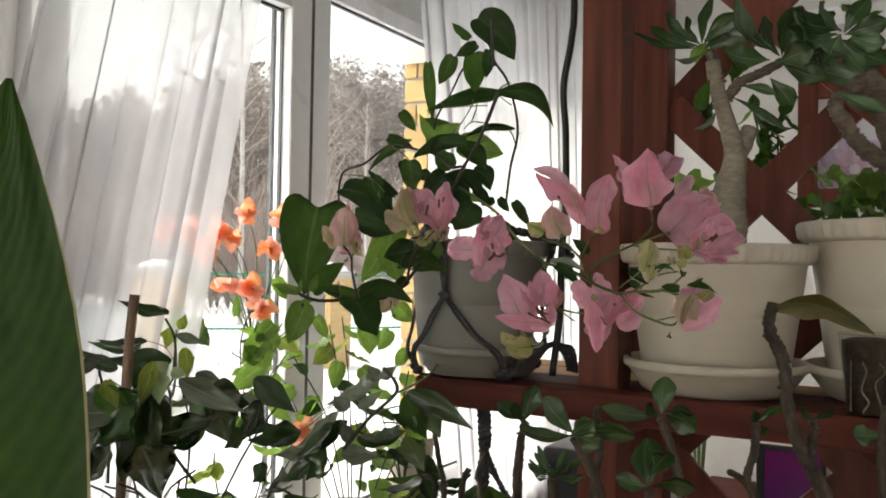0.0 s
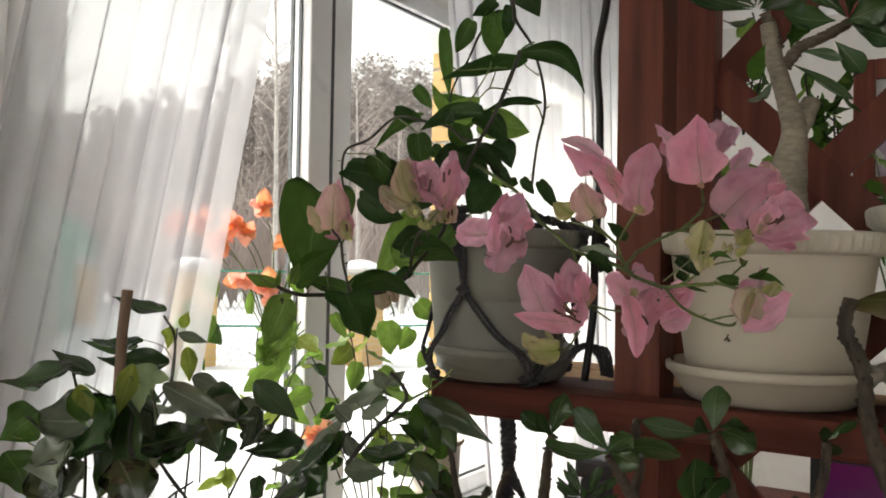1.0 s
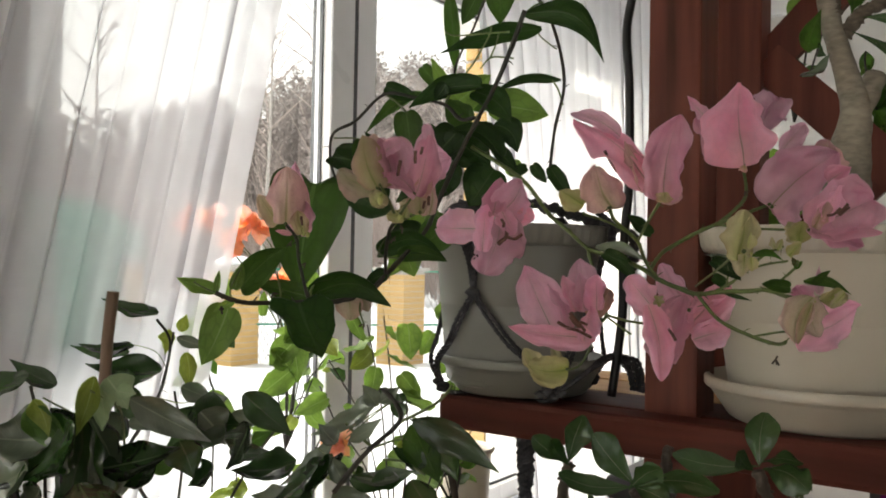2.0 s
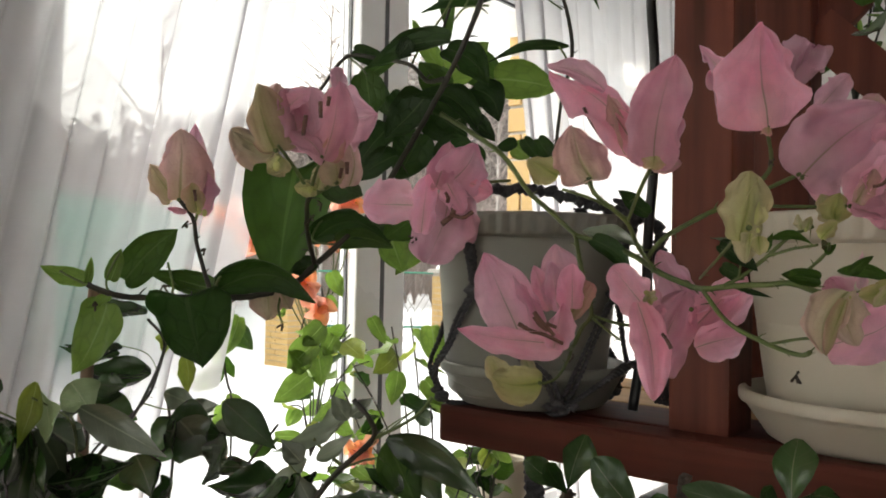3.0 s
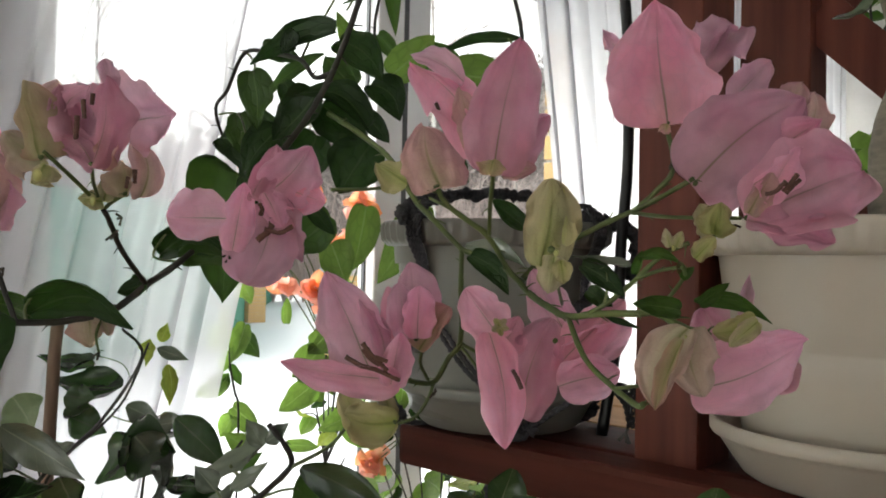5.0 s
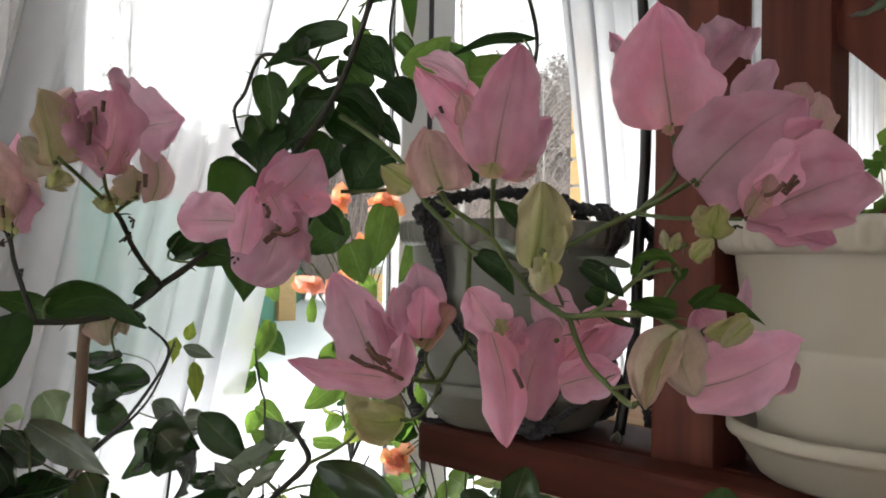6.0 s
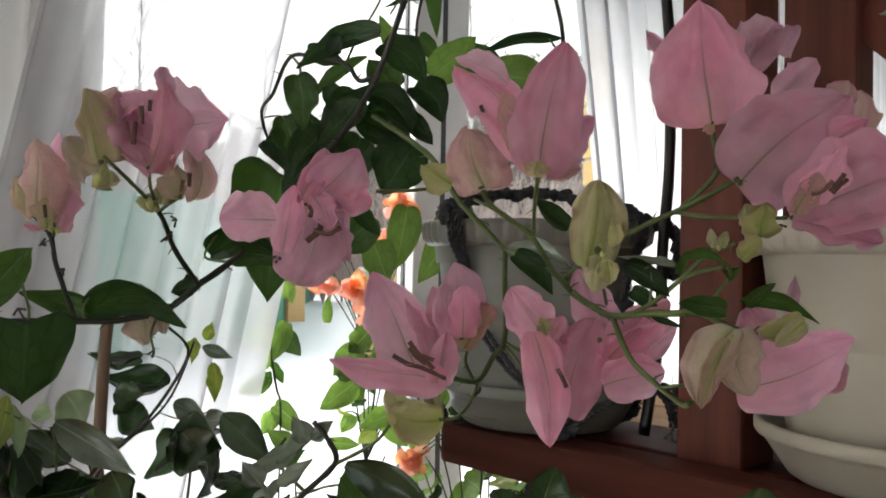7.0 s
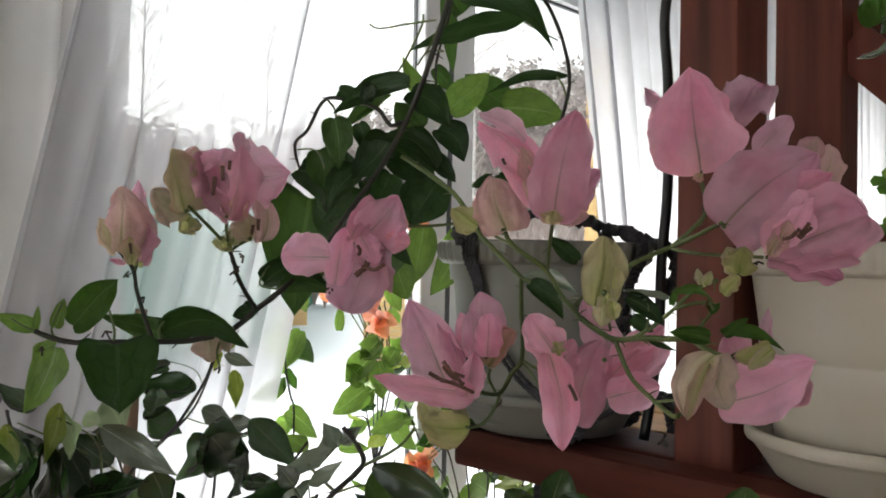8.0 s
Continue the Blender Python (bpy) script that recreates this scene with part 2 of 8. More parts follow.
fence_green = grained("green_fence_sheet", (0.03, 0.2, 0.13), (0.05, 0.27, 0.18), 2, (1, 1, 1), 0.5, 0.1)
# woods and slope: distance haze is painted into these pale base colours
pine_mat = grained("hazy_pine_needles", (0.24, 0.215, 0.21), (0.34, 0.31, 0.3), 0.3, (1, 1, 1), 0.9, 0)
bare_mat = grained("hazy_brushwood", (0.41, 0.35, 0.33), (0.55, 0.48, 0.455), 0.3, (1, 1, 1), 0.9, 0)
birch_mat = grained("white_birch_bark", (0.3, 0.27, 0.25), (0.58, 0.55, 0.52), 6, (1, 1, 4), 0.8, 0.2)
# a translucent share evens out light and shade across the woods
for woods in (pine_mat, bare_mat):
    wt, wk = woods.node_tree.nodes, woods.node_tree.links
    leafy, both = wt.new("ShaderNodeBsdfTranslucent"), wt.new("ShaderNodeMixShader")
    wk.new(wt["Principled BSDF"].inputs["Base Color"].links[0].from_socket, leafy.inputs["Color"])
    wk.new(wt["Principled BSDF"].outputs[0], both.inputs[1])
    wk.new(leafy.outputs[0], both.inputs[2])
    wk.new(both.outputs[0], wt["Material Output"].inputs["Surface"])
wire_mat, *_ = material("galvanised_wire", (0.35, 0.37, 0.37), 0.4, 0.8)
for wood in (wood_red, wood_red_shaded):
    wood.node_tree.nodes["Principled BSDF"].inputs["Specular IOR Level"].default_value = 0.22
glass_mat = window_glass()
paper_mat = grained("white_paper", (0.7, 0.7, 0.68), (0.78, 0.78, 0.76), 40, (1, 1, 1), 0.8, 0.02)
print_mat = grained("pale_printed_paper", (0.55, 0.55, 0.6), (0.68, 0.66, 0.7), 6, (1, 1, 1), 0.5, 0.0)


def gradient_print(name, a, b):
    m, n, l, bs = material(name, a, 0.2)
    co, sp, mx = n.new("ShaderNodeTexCoord"), n.new("ShaderNodeSeparateXYZ"), n.new("ShaderNodeMix")
    mx.data_type = "RGBA"
    mx.inputs[6].default_value, mx.inputs[7].default_value = (*a, 1), (*b, 1)
    l.new(co.outputs["Generated"], sp.inputs[0])
    l.new(sp.outputs["Z"], mx.inputs[0])
    l.new(mx.outputs[2], bs.inputs["Base Color"])
    l.new(mx.outputs[2], bs.inputs["Emission Color"])
    bs.inputs["Emission Strength"].default_value = 0.06
    return m


violet = gradient_print("lit_violet_display", (0.01, 0.006, 0.05), (0.075, 0.006, 0.055))
tulle = sheer("white_tulle", (0.57, 0.57, 0.605), 0.65, 0.45)
tulle_hung = sheer("white_hanging_tulle", (0.68, 0.68, 0.715), 0.88, 0.66)
tulle_dense = sheer("white_curtain_cloth", (0.8, 0.79, 0.79), 0.82, 0.57)
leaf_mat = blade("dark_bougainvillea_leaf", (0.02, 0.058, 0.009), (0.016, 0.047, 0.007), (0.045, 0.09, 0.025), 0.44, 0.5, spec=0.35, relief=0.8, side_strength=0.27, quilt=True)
# shared by young leaves and by leaves whose backlight is painted in
leaf_light = blade("young_backlit_green_leaf", (0.155, 0.27, 0.045), (0.135, 0.24, 0.04), (0.22, 0.35, 0.1), 0.4, 0.55, side_strength=0.27, quilt=True)
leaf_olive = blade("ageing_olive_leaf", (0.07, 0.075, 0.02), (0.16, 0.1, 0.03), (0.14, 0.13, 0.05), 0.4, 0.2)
# the bougainvillea leaf again, with backlight painted into a brighter green
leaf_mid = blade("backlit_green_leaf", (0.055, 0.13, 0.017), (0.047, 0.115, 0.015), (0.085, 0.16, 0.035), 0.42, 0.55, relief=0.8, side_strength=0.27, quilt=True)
leaf_yellow = blade("yellow_green_leaf", (0.24, 0.3, 0.045), (0.2, 0.28, 0.04), (0.3, 0.38, 0.1), 0.42, 0.5, side_strength=0.27, quilt=True)
ficus_mat = blade("dark_ficus_leaf", (0.027, 0.068, 0.017), (0.022, 0.057, 0.014), (0.05, 0.085, 0.036), 0.25, 0.34, spec=0.65, vary=0.45)
# window sheen on fig leaves painted as grey-green; also serves pale undersides
ficus_grey = blade("grey_sheen_and_underside_leaf", (0.1, 0.135, 0.085), (0.088, 0.12, 0.075), (0.15, 0.19, 0.12), 0.27, 0.22, spec=0.9)
ficus_pale = blade("young_pale_fig_leaf", (0.27, 0.36, 0.19), (0.24, 0.33, 0.17), (0.36, 0.43, 0.26), 0.32, 0.35, spec=0.6)
aden_mat = blade("thick_desert_rose_leaf", (0.04, 0.09, 0.028), (0.035, 0.079, 0.024), (0.2, 0.24, 0.14), 0.26, 0.2, spec=0.5, vein_width=0.022, side=6.0, side_strength=0.07)
# lighter base_tint: the glow in the leaf's lower half is painted in
big_mat = blade("large_ribbed_leaf", (0.022, 0.064, 0.007), (0.016, 0.05, 0.005), (0.058, 0.125, 0.016), 0.42, 0.45, (0.05, 0.11, 0.012), vein_width=0.02, side=26.0, spec=0.2, vary=0.0, blotch=0.35, side_strength=0.3, relief=0.8, margin=(0.3, 0.27, 0.14))
# paler rim and mottle put lit margins and highlights into the pink
pink = blade("pink_papery_bract", (0.77, 0.31, 0.48), (0.87, 0.53, 0.66), (0.2, 0.22, 0.08), 0.6, 0.68, (0.7, 0.47, 0.49), vein_width=0.011, side=7.0, vary=0.26, blotch=0.24, relief=0.8, spec=0.2, mottle=(0.87, 0.56, 0.68), side_strength=0.13)
pink_pale = blade("pale_pink_bract", (0.62, 0.37, 0.37), (0.64, 0.28, 0.36), (0.22, 0.24, 0.08), 0.6, 0.5, (0.46, 0.43, 0.2), vein_width=0.025, side=7.0, vary=0.14, blotch=0.16, relief=0.6, spec=0.2, mottle=(0.7, 0.52, 0.42), side_strength=0.15)
cream_green = blade("cream_green_bract", (0.46, 0.4, 0.25), (0.58, 0.33, 0.31), (0.22, 0.25, 0.09), 0.6, 0.5, (0.33, 0.35, 0.14), vein_width=0.03, side=7.0, vary=0.14, blotch=0.16, relief=0.6, spec=0.2, mottle=(0.62, 0.5, 0.4), side_strength=0.15)
lime = blade("lime_green_bract", (0.4, 0.385, 0.19), (0.48, 0.37, 0.25), (0.2, 0.24, 0.07), 0.6, 0.4, (0.34, 0.4, 0.1), vein_width=0.03, side=7.0, vary=0.14, blotch=0.16, relief=0.6, spec=0.2, mottle=(0.5, 0.47, 0.28), side_strength=0.15)
lilac = blade("lilac_petal_print", (0.55, 0.42, 0.6), (0.62, 0.5, 0.66), (0.6, 0.3, 0.3), 0.6, 0.1, (0.6, 0.35, 0.25), vein_width=0.02, side=7.0)
orange = blade("orange_papery_bract", (0.9, 0.4, 0.27), (0.88, 0.33, 0.19), (0.8, 0.35, 0.12), 0.6, 0.55, (0.82, 0.4, 0.16), vein_width=0.02, side=7.0, vary=0.1, mottle=(0.92, 0.5, 0.38), side_strength=0.15)


for waxy, weight in ((ficus_mat, 0.65), (ficus_grey, 0.75), (aden_mat, 0.45), (leaf_mat, 0.12)):
    shiny = waxy.node_tree.nodes["Principled BSDF"]
    shiny.inputs["Coat Weight"].default_value, shiny.inputs["Coat Roughness"].default_value, shiny.inputs["Coat IOR"].default_value = weight, 0.22, 1.55

for dull in (wood_red, wood_red_shaded, wood_tan):
    matt = dull.node_tree.nodes["Principled BSDF"]
    matt.inputs["Specular IOR Level"].default_value = 0.18

# ---- building helpers ----
ROOM = Matrix.Rotation(radians(-30), 4, "Z")   # the room's own axes: u along the rack, v along the window wall


def at_room(u, v, z):
    return ROOM @ Vector((u, v, z))


def part(name, bm, mat, parent=None, label="", smooth=True, m=None):
    """One mesh object from bm (in world places, or in those of m), under parent."""
    me = bpy.data.meshes.new(name)
    bm.normal_update()
    bm.to_mesh(me)
    bm.free()
    if smooth:
        me.shade_smooth()
    me.materials.append(mat)
    ob = new(name, me)
    if m is not None:
        ob.matrix_basis = m
    if parent is not None:
        ob.parent = parent
        ob.matrix_parent_inverse = base_of(parent).inverted()
    if label:
        ob["label"] = label
    return ob


def base_of(ob):
    m = ob.matrix_basis.copy()
    while ob.parent is not None:
        m = ob.matrix_parent_inverse @ m
        ob = ob.parent
        m = ob.matrix_basis @ m
    return m


def thing_empty(name, place, label, category, group="", kind=""):
    ob = new(name)
    ob.empty_display_size = 0.02
    ob.location = place
    return tagged(ob, label, category, group, kind)


def box(bm, lo, hi, bevel=0.0):
    made = bmesh.ops.create_cube(bm, size=1.0)["verts"]
    for v in made:
        v.co = Vector([lo[i] + (v.co[i] + 0.5) * (hi[i] - lo[i]) for i in range(3)])
    if bevel:
        edges = list({e for v in made for e in v.link_edges})
        bmesh.ops.bevel(bm, geom=edges, offset=bevel, segments=2, affect="EDGES", profile=0.6)
    return bm


def box_part(name, lo, hi, mat, parent=None, bevel=0.0, label="", m=None):
    return part(name, box(bmesh.new(), lo, hi, bevel), mat, parent, label, False, ROOM if m is None else m)


def lathe(bm, centre, profile, steps=64, ripple=None):
    """A turned form: profile of (radius, height)."""
    rings = []
    for k, (r, z) in enumerate(profile):
        ring = []
        for i in range(steps):
            a = 2 * math.pi * i / steps
            rr = r + (ripple(k, i) if ripple else 0)
            ring.append(bm.verts.new((centre[0] + rr * math.cos(a), centre[1] + rr * math.sin(a), centre[2] + z)))
        rings.append(ring)
    for p, q in zip(rings, rings[1:]):
        for i in range(steps):
            bm.faces.new((p[i], p[(i + 1) % steps], q[(i + 1) % steps], q[i]))
    return bm


def spline(points, steps=6):
    """Points of a smooth line through the given points."""
    pts = [Vector(p) for p in points]
    if len(pts) < 3:
        return [pts[0].lerp(pts[-1], i / steps) for i in range(steps + 1)]
    out = []
    for i in range(len(pts) - 1):
        a, b, c, d = pts[max(i - 1, 0)], pts[i], pts[i + 1], pts[min(i + 2, len(pts) - 1)]
        for k in range(steps):
            t = k / steps
            out.append(0.5 * ((2 * b) + (c - a) * t + (2 * a - 5 * b + 4 * c - d) * t * t + (3 * b - a - 3 * c + d) * t ** 3))
    return out + [pts[-1]]


def tube(bm, points, r0, r1=None, sides=8, steps=6, rough=0.0, seed=0, radii=None):
    """A tapering tube along a smooth line; rough: uneven swelling."""
    line = spline(points, steps)
    r1 = r0 if r1 is None else r1
    rings, up = [], Vector((0.31, 0.2, 0.93))
    for i, p in enumerate(line):
        d = (line[min(i + 1, len(line) - 1)] - line[max(i - 1, 0)]).normalized()
        s = d.cross(up)
        s = s.normalized() if s.length > 0.05 else d.cross(Vector((1, 0, 0))).normalized()
        w = d.cross(s)
        r = r0 + (r1 - r0) * i / (len(line) - 1)
        if radii:
            q = i / (len(line) - 1) * (len(radii) - 1)
            r = radii[int(q)] + (radii[min(int(q) + 1, len(radii) - 1)] - radii[int(q)]) * (q - int(q))
        ring = []
        for k in range(sides):
            a = 2 * math.pi * k / sides
            rr = r * (1 + rough * noise.noise(Vector((i * 0.7 + seed * 9.1, math.cos(a), math.sin(a)))))
            ring.append(bm.verts.new(p + (s * math.cos(a) + w * math.sin(a)) * rr))
        rings.append(ring)
    for p, q in zip(rings, rings[1:]):
        for k in range(sides):
            bm.faces.new((p[k], p[(k + 1) % sides], q[(k + 1) % sides], q[k]))
    for ring in (rings[0], rings[-1]):
        bm.faces.new(ring)
    return bm


def blade_mesh(bm, base, tip, width, turn, cup, bend, outline, toward=None, wave=0.06, nl=10, nw=8, seed=0, lobe=0.0, crinkle=0.0, curl=0.0, ragged=0.0, sway=0.0, even=False, keel=0.0):
    """A thin curved blade from base to tip. turn: degrees about its length; cup: how far the sides fold up;
    bend: arching along its length (positive: towards the face)."""
    base, tip = Vector(base), Vector(tip)
    a = tip - base
    length = a.length
    d = a / length
    face = Vector(toward) if toward is not None else Vector((0.15, -1.0, 0.05))
    s = d.cross(face)
    s = s.normalized() if s.length > 1e-3 else d.orthogonal().normalized()
    nrm = s.cross(d).normalized()
    rot = Matrix.Rotation(radians(turn), 3, d)
    s, nrm = rot @ s, rot @ nrm
    uv = bm.loops.layers.uv.verify()
    grid = []
    for i in range(nl + 1):
        t = 0.5 - 0.5 * math.cos(math.pi * i / nl) if even else (i / nl) ** 1.3
        half = 0.5 * width * outline(t)
        mid = base + a * t + nrm * (bend * length * math.sin(math.pi * t) * 0.5) + s * (sway * length * math.sin(math.pi * t))
        row = []
        skew = 1 + (0.16 + ragged) * noise.noise(Vector((seed * 5.1, 2.2, 0)))
        for j in range(nw + 1):
            x = 2 * j / nw - 1
            back = -a * (lobe * math.sin(2.2 * abs(x)) * (t / 0.11) * math.exp(1 - t / 0.11)) + nrm * (curl * length * t ** 3)
            ang = abs(cup) * abs(x) * 1.1
            off = half * abs(x) * (math.sin(ang) / max(ang, 1e-4) if ang > 1e-4 else 1) * (1 if x >= 0 else -1)
            lift = half * abs(x) * (1 - math.cos(ang)) / max(ang, 1e-4) if ang > 1e-4 else 0.0
            rip = wave * half * abs(x) ** 2 * (noise.noise(Vector((t * 3.8 + seed * 3.7, x * 1.3 + seed, seed * 1.9))) * 2.2)
            edge = 1 + (0.06 + ragged) * abs(x) ** 3 * noise.noise(Vector((t * 6 + seed * 2.3, (1 if x > 0 else -1) * 4.0, seed)))
            rip += crinkle * width * noise.noise(Vector((x * 2.6 + seed, t * 3.4, seed * 4.3))) * (0.3 + 0.7 * abs(x))
            rip += 0.4 * crinkle * width * noise.noise(Vector((x * 5.2 + seed * 2, t * 6.5, seed * 1.3)))
            if even:
                rip += 0.2 * half * abs(x) ** 4 * noise.noise(Vector((t * 12 + seed, (3.0 if x > 0 else -3.0) + x, seed * 2.1)))
            rip += keel * half * abs(x) * (1 if cup > 0 else -1) + keel * 0.9 * width * noise.noise(Vector((x * 1.1 + seed * 1.7, t * 1.6, seed * 2.9)))
            rip += 0.55 * keel * width * noise.noise(Vector((x * 6.5 + seed * 3.3, t * 1.3, seed * 0.7))) * math.sqrt(t) * (1.15 - 0.6 * t)
            side = skew if x > 0 else 2 - skew
            row.append((mid + back + s * off * edge * side + nrm * (lift * (1 if cup > 0 else -1) + rip), x, t))
        grid.append(row)
    verts = [[bm.verts.new(p) for p, _, _ in row] for row in grid]
    for i in range(nl):
        for j in range(nw):
            quad = (verts[i][j], verts[i][j + 1], verts[i + 1][j + 1], verts[i + 1][j])
            f = bm.faces.new(quad)
            for loop, (ii, jj) in zip(f.loops, ((i, j), (i, j + 1), (i + 1, j + 1), (i + 1, j))):
                loop[uv].uv = (grid[ii][jj][1], grid[ii][jj][2])
    return bm


def heart(t):
    return 2.68 * (t + 0.0004) ** 0.55 * max(0.0, 1.0004 - t) ** 0.95


def cordate(t):
    return 1.86 * (t + 0.0004) ** 0.28 * max(0.0, 1.0004 - t) ** 0.98


def ovate(t):
    return max(0.02, math.sin(math.pi * (0.05 + 0.95 * t) ** 0.88) ** 0.52) * (1 - 0.18 * t ** 6)


def lance(t):
    return max(0.02, math.sin(math.pi * (0.02 + 0.97 * t) ** 0.72) ** 1.15 * (1 - 0.15 * t))


def broad(t):
    return max(0.02, math.sin(math.pi * (0.04 + 0.955 * t) ** 0.9) ** 0.9)


def spoon(t):
    return max(0.04, math.sin(math.pi * (0.02 + 0.95 * t) ** 1.5) ** 0.85)


COUNT = [0]


def swell(belly, sharp):
    """An outline that is widest at belly along its length and runs out to a short point; sharp below 1: blunter."""
    a, b = 1.15 * sharp * belly, 1.55 * sharp * (1 - belly)
    peak = a / (a + b)
    top = peak ** a * (1 - peak) ** b
    return lambda t: (t + 0.0004) ** a * max(0.0, 1.0004 - t) ** b / top


def bract(fl, base, tip, width, turn=0.0, cup=0.5, bend=0.0, tint=0.0, belly=0.45, sharp=0.9, sway=0.0):
    COUNT[0] += 1
    fold = min(max(abs(cup) * 1.1, 0.01), 1.5)
    width *= 1.03 * fold / math.sin(fold) / max(math.cos(radians(turn)), 0.75)
    mat = pink if tint < 0.2 else pink_pale if tint < 0.5 else cream_green if tint < 0.82 else lime
    bm = blade_mesh(bmesh.new(), base, tip, width, turn, cup, bend, swell(belly, sharp), wave=0.55, nl=30, nw=22, seed=COUNT[0] * 0.77, lobe=0.07, ragged=0.13, crinkle=0.075, curl=0.1 * noise.noise(Vector((COUNT[0] * 1.71, 3.1, 0))), sway=sway, even=True, keel=0.19)
    return part("bract", bm, mat, fl)


def leaf(plant, base, tip, width, turn=0.0, cup=0.4, bend=-0.1, mat=None, outline=heart, name="leaf", toward=None, wave=0.26, nl=14, nw=10, sway=0.0):
    COUNT[0] += 1
    if name == "leaf" and mat is not big_mat:
        lean = (18 if nl > 10 else 42) * noise.noise(Vector((COUNT[0] * 1.37, 0.4, 0)))
        if toward is None and mat in (ficus_mat, ficus_grey, ficus_pale):
            toward, width = (-0.18, -0.72, 0.62), width * 1.14
        turn, cup, bend = turn + lean, cup * 1.25, bend * 1.5
        width *= 1.0 / max(math.cos(radians(turn)), 0.75)
    bm = blade_mesh(bmesh.new(), base, tip, width, turn, cup, bend, outline, toward, wave, nl, nw, COUNT[0] * 0.77, 0.11 if outline is heart else 0.2 if outline is cordate else 0.0, 0.075 if mat is not big_mat else 0.02, curl=0.0 if mat is big_mat or name != 'leaf' else 0.2 * noise.noise(Vector((COUNT[0] * 2.3, 1.1, 0))), sway=sway)
    return part(name, bm, mat or leaf_mat, plant)


def rosette(plant, place, count, length, mat, seed, lift=0.25):
    """Leaves that stand out all round from a shoot's end."""
    r4 = random.Random(seed)
    c = Vector(place)
    for k in range(count):
        a = 2.4 * k + r4.uniform(-0.3, 0.3)
        d = Vector((math.cos(a), math.sin(a), lift + r4.uniform(-0.45, 0.6))).normalized()
        ln = length * r4.uniform(0.7, 1.1)
        leaf(plant, c + d * 0.006, c + d * ln, ln * 0.2, r4.uniform(-15, 15), 0.35, -0.25, mat, spoon, toward=(0.1 * math.cos(a), 0.1 * math.sin(a) - 0.7, 0.8))


def stem(plant, radius, points, mat=None, name="stem"):
    COUNT[0] += 1
    woody = name in ("trunk", "branch")
    bm = tube(bmesh.new(), points, radius * (0.5 if woody else 0.57), radius * (0.36 if woody else 0.48), 12 if woody else 8, 16 if woody else 6, 0.42 if woody else 0.3, COUNT[0])
    if name == "trunk":
        line = spline(points, 16)
        for k in range(4, len(line) - 2, 3):
            a = line[k]
            d = Vector((noise.noise(a * 391), noise.noise(a * 257 + Vector((3, 0, 0))), 0.4 * noise.noise(a * 173))).normalized()
            tube(bm, [a + d * radius * 0.3, a + d * radius * 0.5, a + d * radius * 0.56], radius * 0.15, radius * 0.07, 6, 2)
    if name == "stem":
        line = spline(points, 6)
        for k in range(3, len(line) - 1, 4):
            a = line[k]
            d = Vector((noise.noise(a * 91), noise.noise(a * 57 + Vector((3, 0, 0))), 0.5 * noise.noise(a * 73))).normalized()
            tube(bm, [a, a + d * radius * 1.5, a + d * radius * 2.6 + Vector((0, 0, -radius * 0.3))], radius * 0.22, radius * 0.05, 5, 2)
    return part(name, bm, mat or (stem_dark if radius > 0.0029 else stem_green), plant)


def dried(plant, place):
    """A tiny dried floret."""
    bm = bmesh.new()
    p = Vector(place)
    for k in range(5):
        d = Vector((noise.noise(p * 300 + Vector((k * 3.3, 0, 0))), noise.noise(p * 300 + Vector((0, k * 2.7, 0))), noise.noise(p * 300 + Vector((0, 0, k * 4.1))) - 0.2))
        tube(bm, [p, p + d * 0.0025, p + d * 0.0045], 0.0004, 0.0006, 5, 2)
    return part("dried_floret", bm, bark_dark, plant)


def filament(fl, radius, points):
    first = Vector(points[0])
    points, radius = [first.lerp(Vector(p), 0.72) for p in points], radius * 1.2
    return part("floret_tube", tube(bmesh.new(), [*points, Vector(points[-1]) + (Vector(points[-1]) - Vector(points[-2])).normalized() * radius], radius * 0.75, radius * 0.9, 9, 6, 0.3), pistil_mat, fl)


def bud(fl, place, size):
    bm = bmesh.new()
    bmesh.ops.create_icosphere(bm, subdivisions=2, radius=size * 0.36)
    for v in bm.verts:
        v.co = Vector((v.co.x * (0.7 + 0.12 * noise.noise(v.co * 300)), v.co.y * 0.7, v.co.z * 1.15)) * (1 - 0.3 * max(0.0, v.co.z) / (size * 0.36))
        v.co += Vector(place)
    return part("bud", bm, bud_mat, fl)


# ---- the room ----
def wall_mesh(name, boxes, mat):
    bm = bmesh.new()
    for lo, hi in boxes:
        box(bm, lo, hi)
    return tagged(part(name, bm, mat, None, "", False, ROOM), kind="structure")


V_A0, V_A1, V_B0, V_B1, SILL, HEAD = 0.86, 2.95, 3.12, 4.22, 0.5, 2.16
U_IN, U_OUT = -1.54, -1.90
tagged(wall_mesh("wall_west", [
    ((U_OUT, -3.2, 0), (U_IN, -2.8, 2.7)), ((U_OUT, -2.8, 0), (U_IN, -0.2, SILL)), ((U_OUT, -2.8, HEAD), (U_IN, -0.2, 2.7)), ((U_OUT, -0.2, 0), (U_IN, V_A0, 2.7)), ((U_OUT, V_A0, 0), (U_IN, V_A1, SILL)), ((U_OUT, V_A0, HEAD), (U_IN, V_A1, 2.7)),
    ((U_OUT, V_A1 + 0.12, 0), (U_IN, V_B0, 2.7)), ((U_OUT + 0.12, V_A1, 0), (U_IN, V_A1 + 0.12, 2.7)), ((U_OUT, V_B0, 0), (U_IN, V_B1, SILL)), ((U_OUT, V_B0, HEAD), (U_IN, V_B1, 2.7)),
    ((U_OUT, V_B1, 0), (U_IN, 4.6, 2.7))], plaster), "white plastered wall with window openings", "wall")
